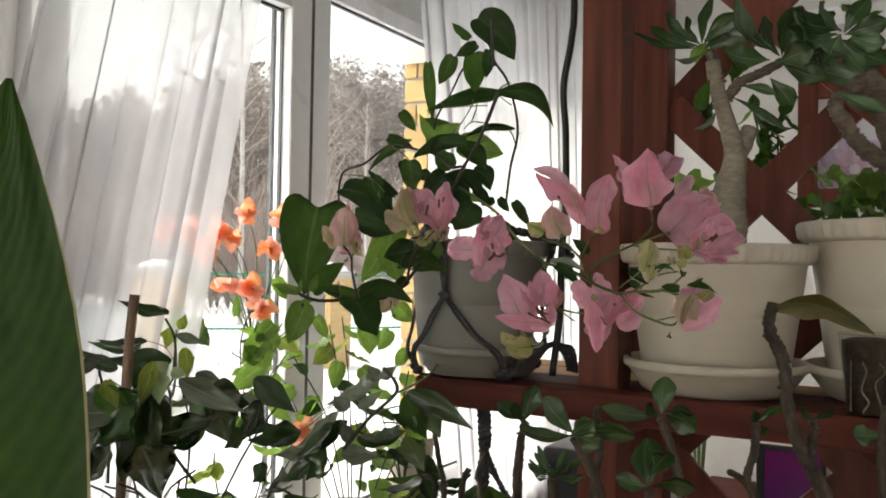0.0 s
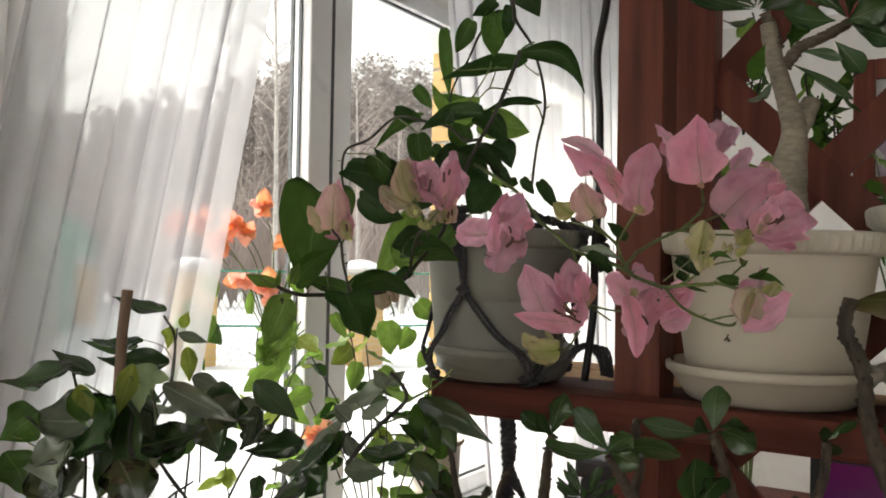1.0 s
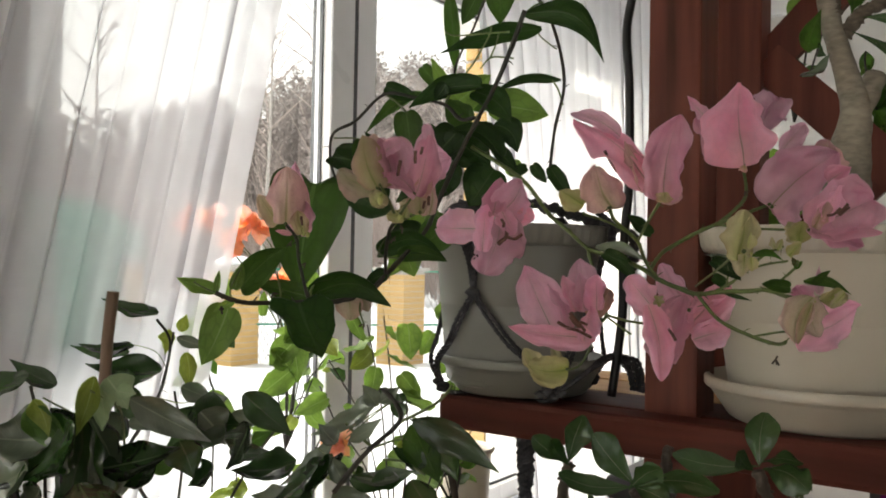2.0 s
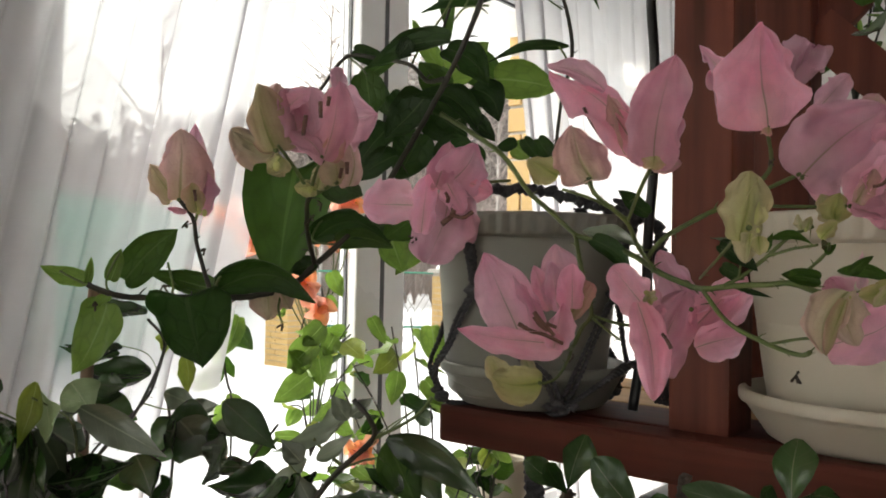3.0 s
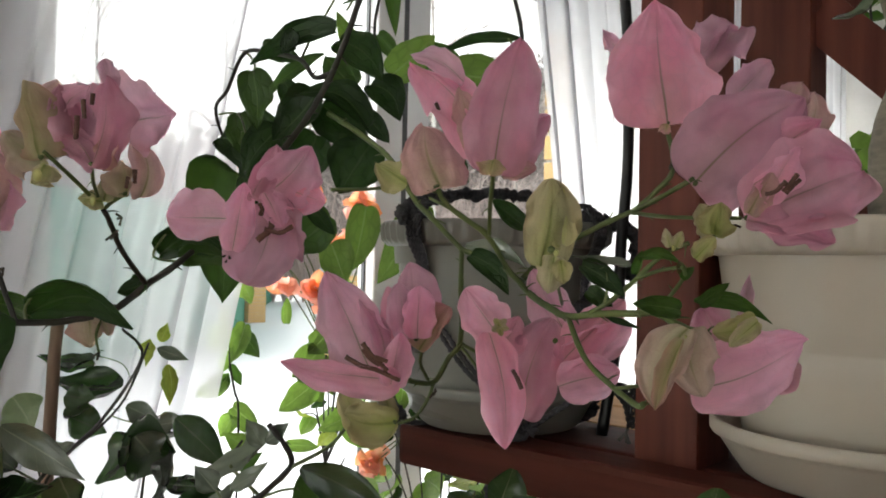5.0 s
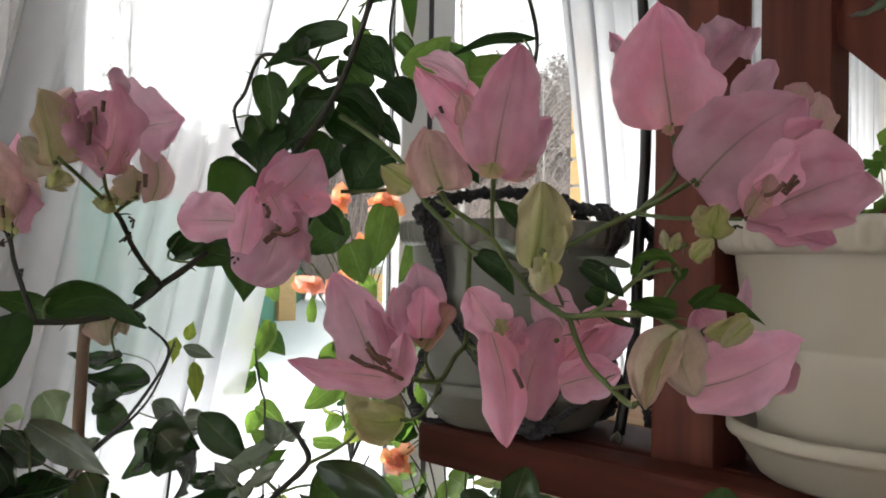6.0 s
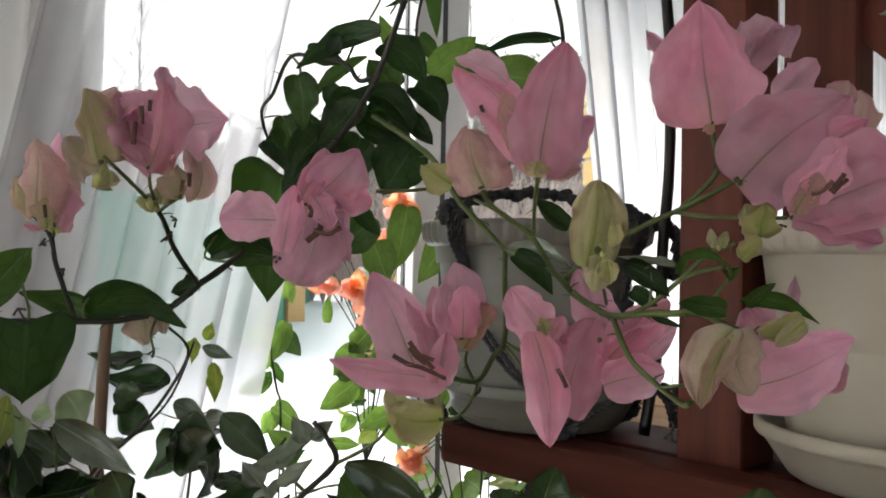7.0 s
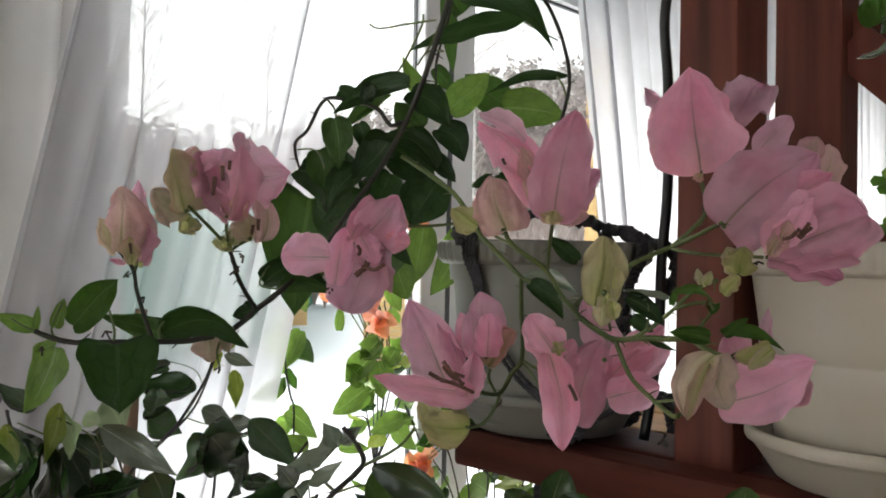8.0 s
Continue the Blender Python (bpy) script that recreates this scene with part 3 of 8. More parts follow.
tagged(wall_mesh("wall_north", [((U_IN, 4.3, 0), (3.0, 4.6, 2.7))], plaster), "plain white plastered wall behind the lattice", "wall")
tagged(wall_mesh("wall_east", [((3.0, -3.2, 0), (3.2, -0.7, 2.7)), ((3.0, 1.9, 0), (3.2, 4.6, 2.7)), ((3.0, -0.7, 0), (3.2, 1.9, SILL)), ((3.0, -0.7, HEAD), (3.2, 1.9, 2.7))], unseen_wall_mat), "unseen warm grey wall with an added window", "wall")
tagged(wall_mesh("wall_south", [((U_IN, -3.56, 0), (-1.2, -3.2, 2.7)), ((2.8, -3.56, 0), (3.2, -3.2, 2.7)), ((-1.2, -3.56, 0), (2.8, -3.2, SILL)), ((-1.2, -3.56, HEAD), (2.8, -3.2, 2.7))], unseen_wall_mat), "unseen warm grey wall with an added window", "wall")
tagged(wall_mesh("ceiling", [((U_OUT, -3.56, 2.7), (3.2, 4.6, 2.85))], plaster), "plain white ceiling", "ceiling")
tagged(wall_mesh("floor", [((U_OUT, -3.56, -0.12), (3.2, 4.6, 0.0))], floor_mat), "brown laminate floor", "floor")


def window(name, v0, v1, bars, sash=None, m=ROOM):
    """A white plastic window; bars: (v0, v1) of its uprights; sash: (v0, v1) of an opening leaf."""
    w = thing_empty(name, m @ Vector((U_IN, v0, SILL)), "white plastic window with clear panes", "window", kind="structure")
    fr = bmesh.new()
    box(fr, (U_IN - 0.06, v0, SILL), (U_IN + 0.002, v1, SILL + 0.055), 0.004)
    box(fr, (U_IN - 0.06, v0, HEAD - 0.055), (U_IN + 0.002, v1, HEAD), 0.004)
    for a, b in bars:
        box(fr, (U_IN - 0.06, a, SILL + 0.055), (U_IN, b, HEAD - 0.055), 0.004)
    part("window_frame", fr, pvc, w, "", False, m)
    edges = sorted(bars)
    for (a0, a1), (b0, b1) in zip(edges, edges[1:]):
        lo, hi, z0, z1 = a1, b0, SILL + 0.055, HEAD - 0.055
        if sash and sash[0] <= lo < sash[1]:
            s = bmesh.new()
            for c in (((U_IN - 0.045, lo, z0), (U_IN + 0.016, lo + 0.085, z1)), ((U_IN - 0.045, hi - 0.085, z0), (U_IN + 0.016, hi, z1)),
                      ((U_IN - 0.045, lo + 0.085, z0), (U_IN + 0.016, hi - 0.085, z0 + 0.085)), ((U_IN - 0.045, lo + 0.085, z1 - 0.085), (U_IN + 0.016, hi - 0.085, z1))):
                box(s, *c, 0.006)
            leaf_ob = part("sash", s, pvc, w, "", False, m)
            line = bmesh.new()
            box(line, (U_IN - 0.02, hi + 0.0005, z0), (U_IN + 0.003, hi + 0.0265, z1))
            outer = bmesh.new()
            box(outer, (U_IN - 0.16, hi + 0.037, z0), (U_IN - 0.07, hi + 0.1, z1), 0.004)
            part("outer_frame", outer, pvc, w, "", False, m)
            box(line, (U_IN - 0.155, hi + 0.017, z0), (U_IN - 0.145, hi + 0.0365, z1))
            box(line, (U_IN - 0.0695, hi - 0.03, z0), (U_IN - 0.061, hi - 0.024, z1))
            part("joint", line, seal_mat, leaf_ob, "dark joint", False, m)
            lo, hi, z0, z1 = lo + 0.085, hi - 0.085, z0 + 0.085, z1 - 0.085
        g = bmesh.new()
        for c in (((U_IN - 0.0275, lo - 0.002, z0), (U_IN - 0.017, lo + 0.0035, z1)), ((U_IN - 0.0275, hi - 0.0035, z0), (U_IN - 0.017, hi + 0.002, z1)),
                  ((U_IN - 0.0275, lo, z0 - 0.002), (U_IN - 0.017, hi, z0 + 0.007)), ((U_IN - 0.0275, lo, z1 - 0.007), (U_IN - 0.017, hi, z1 + 0.002))):
            box(g, *c)
        part("gasket", g, seal_mat, w, "dark rubber gasket", False, m)
        p = bmesh.new()
        box(p, (U_IN - 0.026, lo, z0), (U_IN - 0.022, hi, z1))
        pane = part("pane", p, glass_mat, w, "clear glass", False, m)
        pane.visible_shadow = False
    return w


window("window_1", V_A0, V_A1, [(V_A0, V_A0 + 0.06), (1.868, 1.974), (V_A1 - 0.06, V_A1)], (V_A0, 1.8))
window("window_2", V_B0, V_B1, [(V_B0, V_B0 + 0.06), (V_B1 - 0.06, V_B1)])
# the next three are out of view, added as openings for the fill lamps
window("unseen_window_west", -2.8, -0.2, [(-2.8, -2.74), (-1.55, -1.45), (-0.26, -0.2)])
window("unseen_window_east", -1.9, 0.7, [(-1.9, -1.84), (-0.65, -0.55), (0.64, 0.7)], None, ROOM @ Matrix.Translation((3.0 + U_IN, 0, 0)) @ Matrix.Rotation(radians(180), 4, "Z"))
window("unseen_window_south", -2.8, 1.2, [(-2.8, -2.74), (-1.5, -1.4), (-0.2, -0.1), (1.14, 1.2)], None, ROOM @ Matrix.Translation((0, -3.2 - U_IN, 0)) @ Matrix.Rotation(radians(90), 4, "Z"))
tagged(box_part("window_sill", (U_IN + 0.003, V_A0 - 0.05, SILL - 0.04), (U_IN + 0.26, V_B1, SILL - 0.002), pvc, None, 0.006), "white plastic window sill", "sill", kind="structure")
tagged(box_part("curtain_rail", (U_IN + 0.1, -1.0, 2.655), (U_IN + 0.34, 4.25, 2.698), pvc, None, 0.006), "white curtain rail under the ceiling", "curtain rail", kind="structure")
tagged(box_part("trim", (U_IN + 0.3, 4.26, 2.48), (2.9, 4.298, 2.56), pvc, None, 0.01), "pale grey strip along the wall", "trim", kind="structure")


def curtain(name, label, mat, z0, z1, edge0, edge1, u0, folds, depth, slant0=0.0, slant1=0.0, lap=0.01, cols=160, rows=30, seed=1.0, hem=0.0):
    """A hanging sheet between two edges, in uneven folds. slant: how far an edge leans along v for each metre up."""
    bm = bmesh.new()
    grid = []
    for j in range(rows + 1):
        z = z0 + (z1 - z0) * j / rows
        a, b = edge0 + slant0 * (z - 1.3), edge1 + slant1 * (z - 1.3)
        row = []
        for i in range(cols + 1):
            s = i / cols
            ph = s * folds * 2 * math.pi + 1.6 * noise.noise(Vector((s * 5, seed, 0.25 * z)))
            amp = depth * (0.65 + 0.7 * noise.noise(Vector((s * 7 + 3, seed * 2, 0.4 * z))))
            off = amp * math.sin(ph) + 0.25 * amp * math.sin(2.3 * ph + seed)
            row.append(bm.verts.new((u0 + off, a + (b - a) * s + lap * (0.75 + 0.6 * noise.noise(Vector((s * 9, seed * 3, 0.3 * z)))) * math.cos(ph) * (1 - hem * s ** 6), z)))
        grid.append(row)
    for p, q in zip(grid, grid[1:]):
        for i in range(cols):
            bm.faces.new((p[i], p[i + 1], q[i + 1], q[i]))
    return tagged(part(name, bm, mat, None, "", True, ROOM), label, "curtain")


curtain("curtain", "dense white curtain gathered in soft folds", tulle_dense, 0.08, 2.652, 0.20, 0.976, U_IN + 0.17, 5, 0.028, 0.27, 0.0, 0.03, cols=260, seed=2.0, hem=1.0)
curtain("curtain", "sheer white tulle drawn aside in slanting folds", tulle, 0.08, 2.652, 0.78, 1.285, U_IN + 0.225, 8, 0.012, 0.2, 0.22, 0.0105, cols=380, seed=5.0)
curtain("curtain", "sheer white tulle hanging in straight folds", tulle_hung, 0.08, 2.652, 2.145, 4.2, U_IN + 0.29, 24, 0.015, -0.19, 0.0, 0.016, cols=520, seed=9.0)

# ---- the rack of red-brown stained wood ----
rack = thing_empty("plant_rack", at_room(-0.4, 1.15, 0.0), "red-brown stained wooden plant rack with a lattice back", "rack")
TOP = 1.145
box_part("beam", (-0.64, 1.03, TOP - 0.04), (1.0, 1.078, TOP), wood_red_shaded, rack, 0.006)
box_part("board", (-0.64, 1.092, TOP - 0.04), (1.0, 1.19, TOP - 0.002), wood_red_shaded, rack, 0.003)
box_part("board", (-0.64, 1.204, TOP - 0.04), (1.0, 1.302, TOP - 0.004), wood_tan, rack, 0.003, "bare tan board")
box_part("board", (-0.64, 1.316, TOP - 0.04), (-0.412, 1.39, TOP - 0.004), wood_tan, rack, 0.003, "bare tan board")
box_part("post", (-0.408, 1.08, 0.0), (-0.352, 1.14, 2.5), wood_red, rack, 0.003)
box_part("post", (-0.424, 1.31, 0.0), (-0.352, 1.36, 2.5), wood_red, rack, 0.003)
box_part("post", (0.93, 1.31, 0.0), (0.985, 1.36, 2.5), wood_red, rack, 0.003)
box_part("bearer", (-0.405, 1.141, TOP - 0.075), (-0.355, 1.309, TOP - 0.041), wood_red, rack, 0.003)
HALF = 0.137


def lattice_bar(k, rising):
    """A diagonal bar of the lattice, clipped to the field between the back posts."""
    u0, u1, z0, z1, w = -0.352, 0.93, 0.45, 2.4, 0.024
    c = 1.563 + 2 * HALF * k      # height where the bar meets the left post
    sgn = 1 if rising else -1
    a, b = u0, u1
    ends = []
    for z in (z0, z1):
        ends.append(u0 + sgn * (z - c))
    a, b = max(u0, min(ends)), min(u1, max(ends))
    if b - a < 0.06:
        return
    v = 1.347 if rising else 1.333
    d = Vector((1, 0, sgn)).normalized()
    s = Vector((-d.z, 0, d.x))
    p, q = Vector((a, v, c + sgn * (a - u0))), Vector((b, v, c + sgn * (b - u0)))
    bm = bmesh.new()
    vs = [bm.verts.new(e + s * sw * w + Vector((0, dv, 0))) for e in (p, q) for sw in (-1, 1) for dv in (-0.006, 0.006)]
    for f in ((0, 1, 3, 2), (4, 6, 7, 5), (0, 4, 5, 1), (2, 3, 7, 6), (0, 2, 6, 4), (1, 5, 7, 3)):
        bm.faces.new([vs[i] for i in f])
    bmesh.ops.recalc_face_normals(bm, faces=bm.faces)
    part("lattice_bar", bm, wood_red, rack, "", False, ROOM)


for k in range(-9, 9):
    lattice_bar(k, True)
    lattice_bar(k, False)


# ---- pots on the rack ----
def plant_pot(centre, rim, height, mat, label, rim_h=0.024, foot=0.72, saucer=0.94, category="plant pot", neck=0.9, shift=0.0):
    """A tapered plastic pot with a ribbed rim, filled with soil, standing in a saucer."""
    x, y, z = centre
    pot = thing_empty("plant_pot", centre, label, category, "plant pots")
    sz = 0.0
    if saucer:
        sr = rim * saucer
        bm = lathe(bmesh.new(), (x + shift, y, z), [(0.001, 0.0), (sr * 0.76, 0.0), (sr * 0.8, 0.003), (sr * 0.94, 0.027), (sr * 0.965, 0.0305), (sr * 0.99, 0.0315), (sr, 0.0335), (sr * 1.0, 0.0405), (sr * 0.985, 0.0425), (sr * 0.96, 0.042), (sr * 0.94, 0.036), (sr * 0.8, 0.008), (0.001, 0.006)])
        part("saucer", bm, mat, pot)
        sz = 0.009
    fr, top = rim * foot, rim * neck
    body = [(0.001, sz), (fr - 0.004, sz), (fr, sz + 0.004)]
    for k in range(9):
        t = (k + 1) / 9
        body.append((fr + (top - fr) * (t ** 0.92), sz + 0.004 + t * (height - rim_h - sz - 0.004)))
        if k == 4:
            body.append((body[-1][0] - 0.0004, body[-1][1] + 0.0012))
            body.append((body[-2][0] + 0.0003, body[-2][1] + 0.0026))
    part("body", lathe(bmesh.new(), centre, body), mat, pot)
    h0 = height - rim_h

    def ribs(k, i):
        return 0.0019 * (1 if i % 4 < 2 else -1) if k in (3, 4) else 0.0

    lip = [(top - 0.004, h0 - 0.002), (rim * 0.955, h0), (rim * 0.97, h0 + 0.002), (rim * 0.985, h0 + 0.005), (rim, height - 0.006), (rim * 1.005, height - 0.002), (rim * 0.99, height), (rim * 0.94, height - 0.001), (rim * 0.9, height - 0.012), (rim * 0.88, height - 0.04)]
    part("rim", lathe(bmesh.new(), centre, lip, 216, ribs), rim_cream if mat is plastic_cream else mat, pot, "ribbed rim")
    sb = lathe(bmesh.new(), (x, y, z + height - 0.03), [(0.001, 0.006), (rim * 0.3, 0.004), (rim * 0.6, 0.003), (rim * 0.885, 0.0)], 40, lambda k, i: 0.002 * noise.noise(Vector((i * 0.9, k * 2.0, 0))))
    part("soil", sb, soil, pot, "dark potting soil")
    return pot


plant_pot((0.05, 1.235, TOP + 0.004), 0.112, 0.192, plastic_grey, "grey plastic plant pot in a macrame net", 0.0225, 0.73, 0.87, neck=0.86, shift=0.007)
plant_pot((0.363, 1.11, TOP), 0.126, 0.192, plastic_cream, "cream plastic plant pot with a ribbed rim and saucer")
plant_pot((0.60, 1.04, TOP), 0.146, 0.222, plastic_cream, "large cream plastic plant pot with a ribbed rim")


# ---- macrame net round the grey pot ----
def rope(bm, points, r, strands=2, twist=90.0, steps=10):
    """Twisted strands along a smooth line."""
    line = spline(points, steps)
    run = 0.0
    lines = [[] for _ in range(strands)]
    for i, p in enumerate(line):
        d = (line[min(i + 1, len(line) - 1)] - line[max(i - 1, 0)]).normalized()
        s = d.cross(Vector((0.3, 0.2, 0.93))).normalized()
        w = d.cross(s)
        if i:
            run += (p - line[i - 1]).length
        for k in range(strands):
            a = run * twist * 2 * math.pi + 2 * math.pi * k / strands
            lines[k].append(p + (s * math.cos(a) + w * math.sin(a)) * r * 0.6)
    for ln in lines:
        tube(bm, ln, r * 0.62, None, 5, 1)
    return bm


net = thing_empty("macrame_hanger", (0.053, 1.235, TOP), "dark grey macrame cord net round the grey pot", "plant hanger")
PC = Vector((0.053, 1.235, TOP))


def on_pot(angle, r, z):
    a = radians(angle)
    return PC + Vector((r * math.cos(a), r * math.sin(a), z))


def lumpy(bm, place, radius, seed, stretch=(1, 1, 1)):
    """One tight knot of cord."""
    p = Vector(place)
    made = bmesh.ops.create_icosphere(bm, subdivisions=2, radius=radius)["verts"]
    for v in made:
        c = v.co.normalized()
        v.co = Vector((v.co.x * stretch[0], v.co.y * stretch[1], v.co.z * stretch[2])) * (1 + 0.22 * math.sin(5 * c.x + 4 * c.z + seed) + 0.25 * noise.noise(c * 2.3 + Vector((seed, 0, 0)))) + p
    return bm


for ang in (-120, -30, 60, 150):
    for o in (-3.0, -1.0, 1.0, 3.0):
        part("cord", rope(bmesh.new(), [on_pot(ang + o, 0.1, 0.212), on_pot(ang + o, 0.116, 0.198), on_pot(ang + o, 0.1165, 0.178), on_pot(ang + 0.8 * o, 0.105, 0.155), on_pot(ang + 0.3 * o, 0.1, 0.124)], 0.0024), cord_mat, net)
    part("knot", lumpy(bmesh.new(), on_pot(ang, 0.0995, 0.12), 0.0072, ang, (1.2, 1.0, 0.9)), cord_mat, net)
    for sgn in (-1, 1):
        for q in (-2.0, 2.0):
            part("cord", rope(bmesh.new(), [on_pot(ang + q * 0.4, 0.1, 0.119), on_pot(ang + sgn * 12 + q, 0.0975, 0.092), on_pot(ang + 2 + sgn * 24 + q, 0.098, 0.064), on_pot(ang + 5 + sgn * 35 + q, 0.1035, 0.045), on_pot(ang + 6 + sgn * 40 + q, 0.103, 0.03), on_pot(ang + 7 + sgn * 44 + q, 0.093, 0.01)], 0.0025), cord_mat, net)
    low = ang + 52
    for k in range(4):
        part("knot", lumpy(bmesh.new(), on_pot(low - 6 + 4 * k, 0.094 + 0.003 * (k % 2), 0.008 + 0.004 * ((k + 1) % 3)), 0.0055, ang + k, (1.3, 1.0, 0.8)), cord_mat, net)
    for q in (-1.5, 1.5):
        part("cord", rope(bmesh.new(), [on_pot(low + q, 0.095, 0.006), on_pot(low + q, 0.08, 0.0024), on_pot(low + 2 * q, 0.05, 0.0024), on_pot(low + 4 * q, 0.012, 0.0024)], 0.0022), cord_mat, net)
# the ends of the cords lie loose beside the saucer
for k in range(5):
    part("loose_cord", rope(bmesh.new(), [on_pot(-66 + 2 * k, 0.099, 0.012 + 0.002 * k), on_pot(-50 + 2 * k, 0.1055, 0.03 + 0.002 * k), on_pot(-34 + 2 * k, 0.108, 0.043 + 0.003 * (k % 3)), on_pot(-22 + 2 * k, 0.115, 0.047 + 0.004 * (k % 2)), on_pot(-16 + k, 0.128 + 0.003 * k, 0.035 + 0.002 * k), on_pot(-15 + k, 0.134 + 0.003 * k, 0.012 - 0.001 * k)], 0.0024), cord_mat, net)
chain = spline([(-0.012, 1.128, 1.338), (-0.024, 1.17, 1.352), (-0.012, 1.23, 1.367), (0.018, 1.268, 1.374), (0.055, 1.28, 1.375), (0.088, 1.27, 1.367), (0.12, 1.26, 1.357), (0.15, 1.245, 1.347), (0.178, 1.23, 1.337), (0.186, 1.225, 1.316), (0.18, 1.222, 1.29)], 6)
braid, run = bmesh.new(), 0.0
for k in range(1, len(chain)):
    gap = (chain[k] - chain[k - 1]).length
    run += gap
    if run > 0.0088:
        run = 0.0
        lumpy(braid, chain[k] + Vector((0, 0, 0.0016 * math.sin(k * 1.9))), 0.0068, k * 1.7, (1.15, 1.0, 1.0))
rope(braid, chain, 0.0045, 3, 40.0, 1)
part("braid", braid, cord_mat, net, "thick knotted cord along the rim")
hang = bmesh.new()
for k in range(5):
    o = 0.008 * noise.noise(Vector((k * 3.1, 1, 0)))
    rope(hang, [(0.062 + o, 1.19 + o, TOP - 0.043), (0.064 + o, 1.185, 1.06), (0.062 - o, 1.18, 1.0), (0.068 + 2 * o, 1.18, 0.9)], 0.007, 3, 40)
for k in range(3):
    rope(hang, [(0.066, 1.178, 1.045 - 0.01 * k), (0.085 + 0.006 * k, 1.172, 1.0 - 0.008 * k), (0.1 + 0.009 * k, 1.17, 0.95), (0.098 + 0.006 * k, 1.17, 0.9)], 0.0032, 2, 60)
part("tassel", hang, cord_mat, net, "thick twisted tassel below the shelf")

cable = thing_empty("black_cable", (0.172, 1.215, TOP), "black rubber cable hanging down beside the post", "cable")
part("cable_line", tube(bmesh.new(), [(0.178, 1.21, 2.695), (0.182, 1.21, 2.1), (0.186, 1.21, 1.72), (0.183, 1.21, 1.64), (0.172, 1.21, 1.57), (0.176, 1.21, 1.5), (0.177, 1.21, 1.40), (0.172, 1.21, 1.32), (0.17, 1.2, 1.24), (0.158, 1.19, TOP + 0.005)], 0.0052, None, 10, 6), cable_mat, cable)


# ---- plants ----
def flower(place, label=""):
    bm = bmesh.new()
    bmesh.ops.create_icosphere(bm, subdivisions=1, radius=0.0013, matrix=Matrix.Translation(place))
    return part("flower", bm, stem_green, plant, label)


def seedling(place):
    return thing_empty("desert_rose_seedling", place, "young desert rose with a knobbly grey stem and few leaves", "plant", "desert rose seedlings")


plant = thing_empty("bougainvillea", (0.053, 1.235, 1.33), "pink bougainvillea arching out of a grey pot, dark heart-shaped leaves", "plant")
stem(plant, 0.0034, [(0.054, 0.845, 1.482), (0.043, 0.850, 1.452), (0.032, 0.856, 1.427), (0.021, 0.863, 1.408)])
stem(plant, 0.0032, [(0.021, 0.863, 1.408), (0.011, 0.860, 1.387), (0.003, 0.845, 1.365), (-0.006, 0.816, 1.335), (-0.011, 0.800, 1.318), (-0.025, 0.785, 1.299), (-0.033, 0.770, 1.288)], stem_dark)
stem(plant, 0.0029, [(-0.033, 0.770, 1.288), (-0.040, 0.762, 1.279), (-0.046, 0.758, 1.275), (-0.062, 0.748, 1.271), (-0.074, 0.735, 1.271), (-0.090, 0.724, 1.271), (-0.105, 0.714, 1.271), (-0.113, 0.708, 1.273), (-0.121, 0.703, 1.277)], stem_dark)
stem(plant, 0.0026, [(0.018, 0.865, 1.407), (0.006, 0.872, 1.407), (-0.007, 0.882, 1.420), (-0.032, 0.900, 1.429), (-0.061, 0.916, 1.435), (-0.091, 0.950, 1.419), (-0.119, 0.985, 1.413), (-0.129, 1.020, 1.393), (-0.133, 1.060, 1.381)], stem_dark)
stem(plant, 0.0014, [(-0.007, 0.882, 1.420), (0.002, 0.880, 1.436), (0.014, 0.875, 1.449), (0.027, 0.870, 1.470), (0.029, 0.868, 1.478)])
stem(plant, 0.0012, [(0.043, 0.850, 1.468), (0.022, 0.855, 1.468), (0.002, 0.860, 1.468), (-0.006, 0.862, 1.472)])
stem(plant, 0.0014, [(-0.058, 0.915, 1.434), (-0.046, 0.900, 1.424), (-0.036, 0.880, 1.413)])
stem(plant, 0.0013, [(-0.119, 0.990, 1.410), (-0.088, 0.960, 1.404), (-0.066, 0.930, 1.385)])
stem(plant, 0.0022, [(-0.033, 0.770, 1.288), (-0.029, 0.745, 1.303), (-0.024, 0.728, 1.316), (-0.018, 0.715, 1.320)], stem_dark)
stem(plant, 0.0016, [(-0.018, 0.715, 1.320), (-0.020, 0.700, 1.330), (-0.024, 0.688, 1.339)])
stem(plant, 0.0014, [(-0.018, 0.714, 1.321), (-0.011, 0.700, 1.328), (-0.005, 0.690, 1.334)])
stem(plant, 0.0014, [(-0.016, 0.714, 1.320), (-0.009, 0.711, 1.323), (-0.004, 0.710, 1.325)])
stem(plant, 0.0020, [(-0.074, 0.735, 1.271), (-0.079, 0.728, 1.296), (-0.080, 0.725, 1.309), (-0.086, 0.722, 1.318)], stem_dark)
stem(plant, 0.0014, [(-0.080, 0.726, 1.307), (-0.078, 0.725, 1.312), (-0.078, 0.724, 1.316)])
stem(plant, 0.0012, [(-0.025, 0.785, 1.299), (-0.039, 0.785, 1.301), (-0.039, 0.790, 1.309), (-0.032, 0.790, 1.317)])
stem(plant, 0.0013, [(-0.073, 0.740, 1.272), (-0.075, 0.742, 1.278), (-0.071, 0.745, 1.285)])
stem(plant, 0.0012, [(-0.046, 0.758, 1.275), (-0.046, 0.752, 1.266), (-0.043, 0.750, 1.258)])
stem(plant, 0.0012, [(-0.090, 0.724, 1.271), (-0.088, 0.722, 1.277), (-0.090, 0.720, 1.288)])
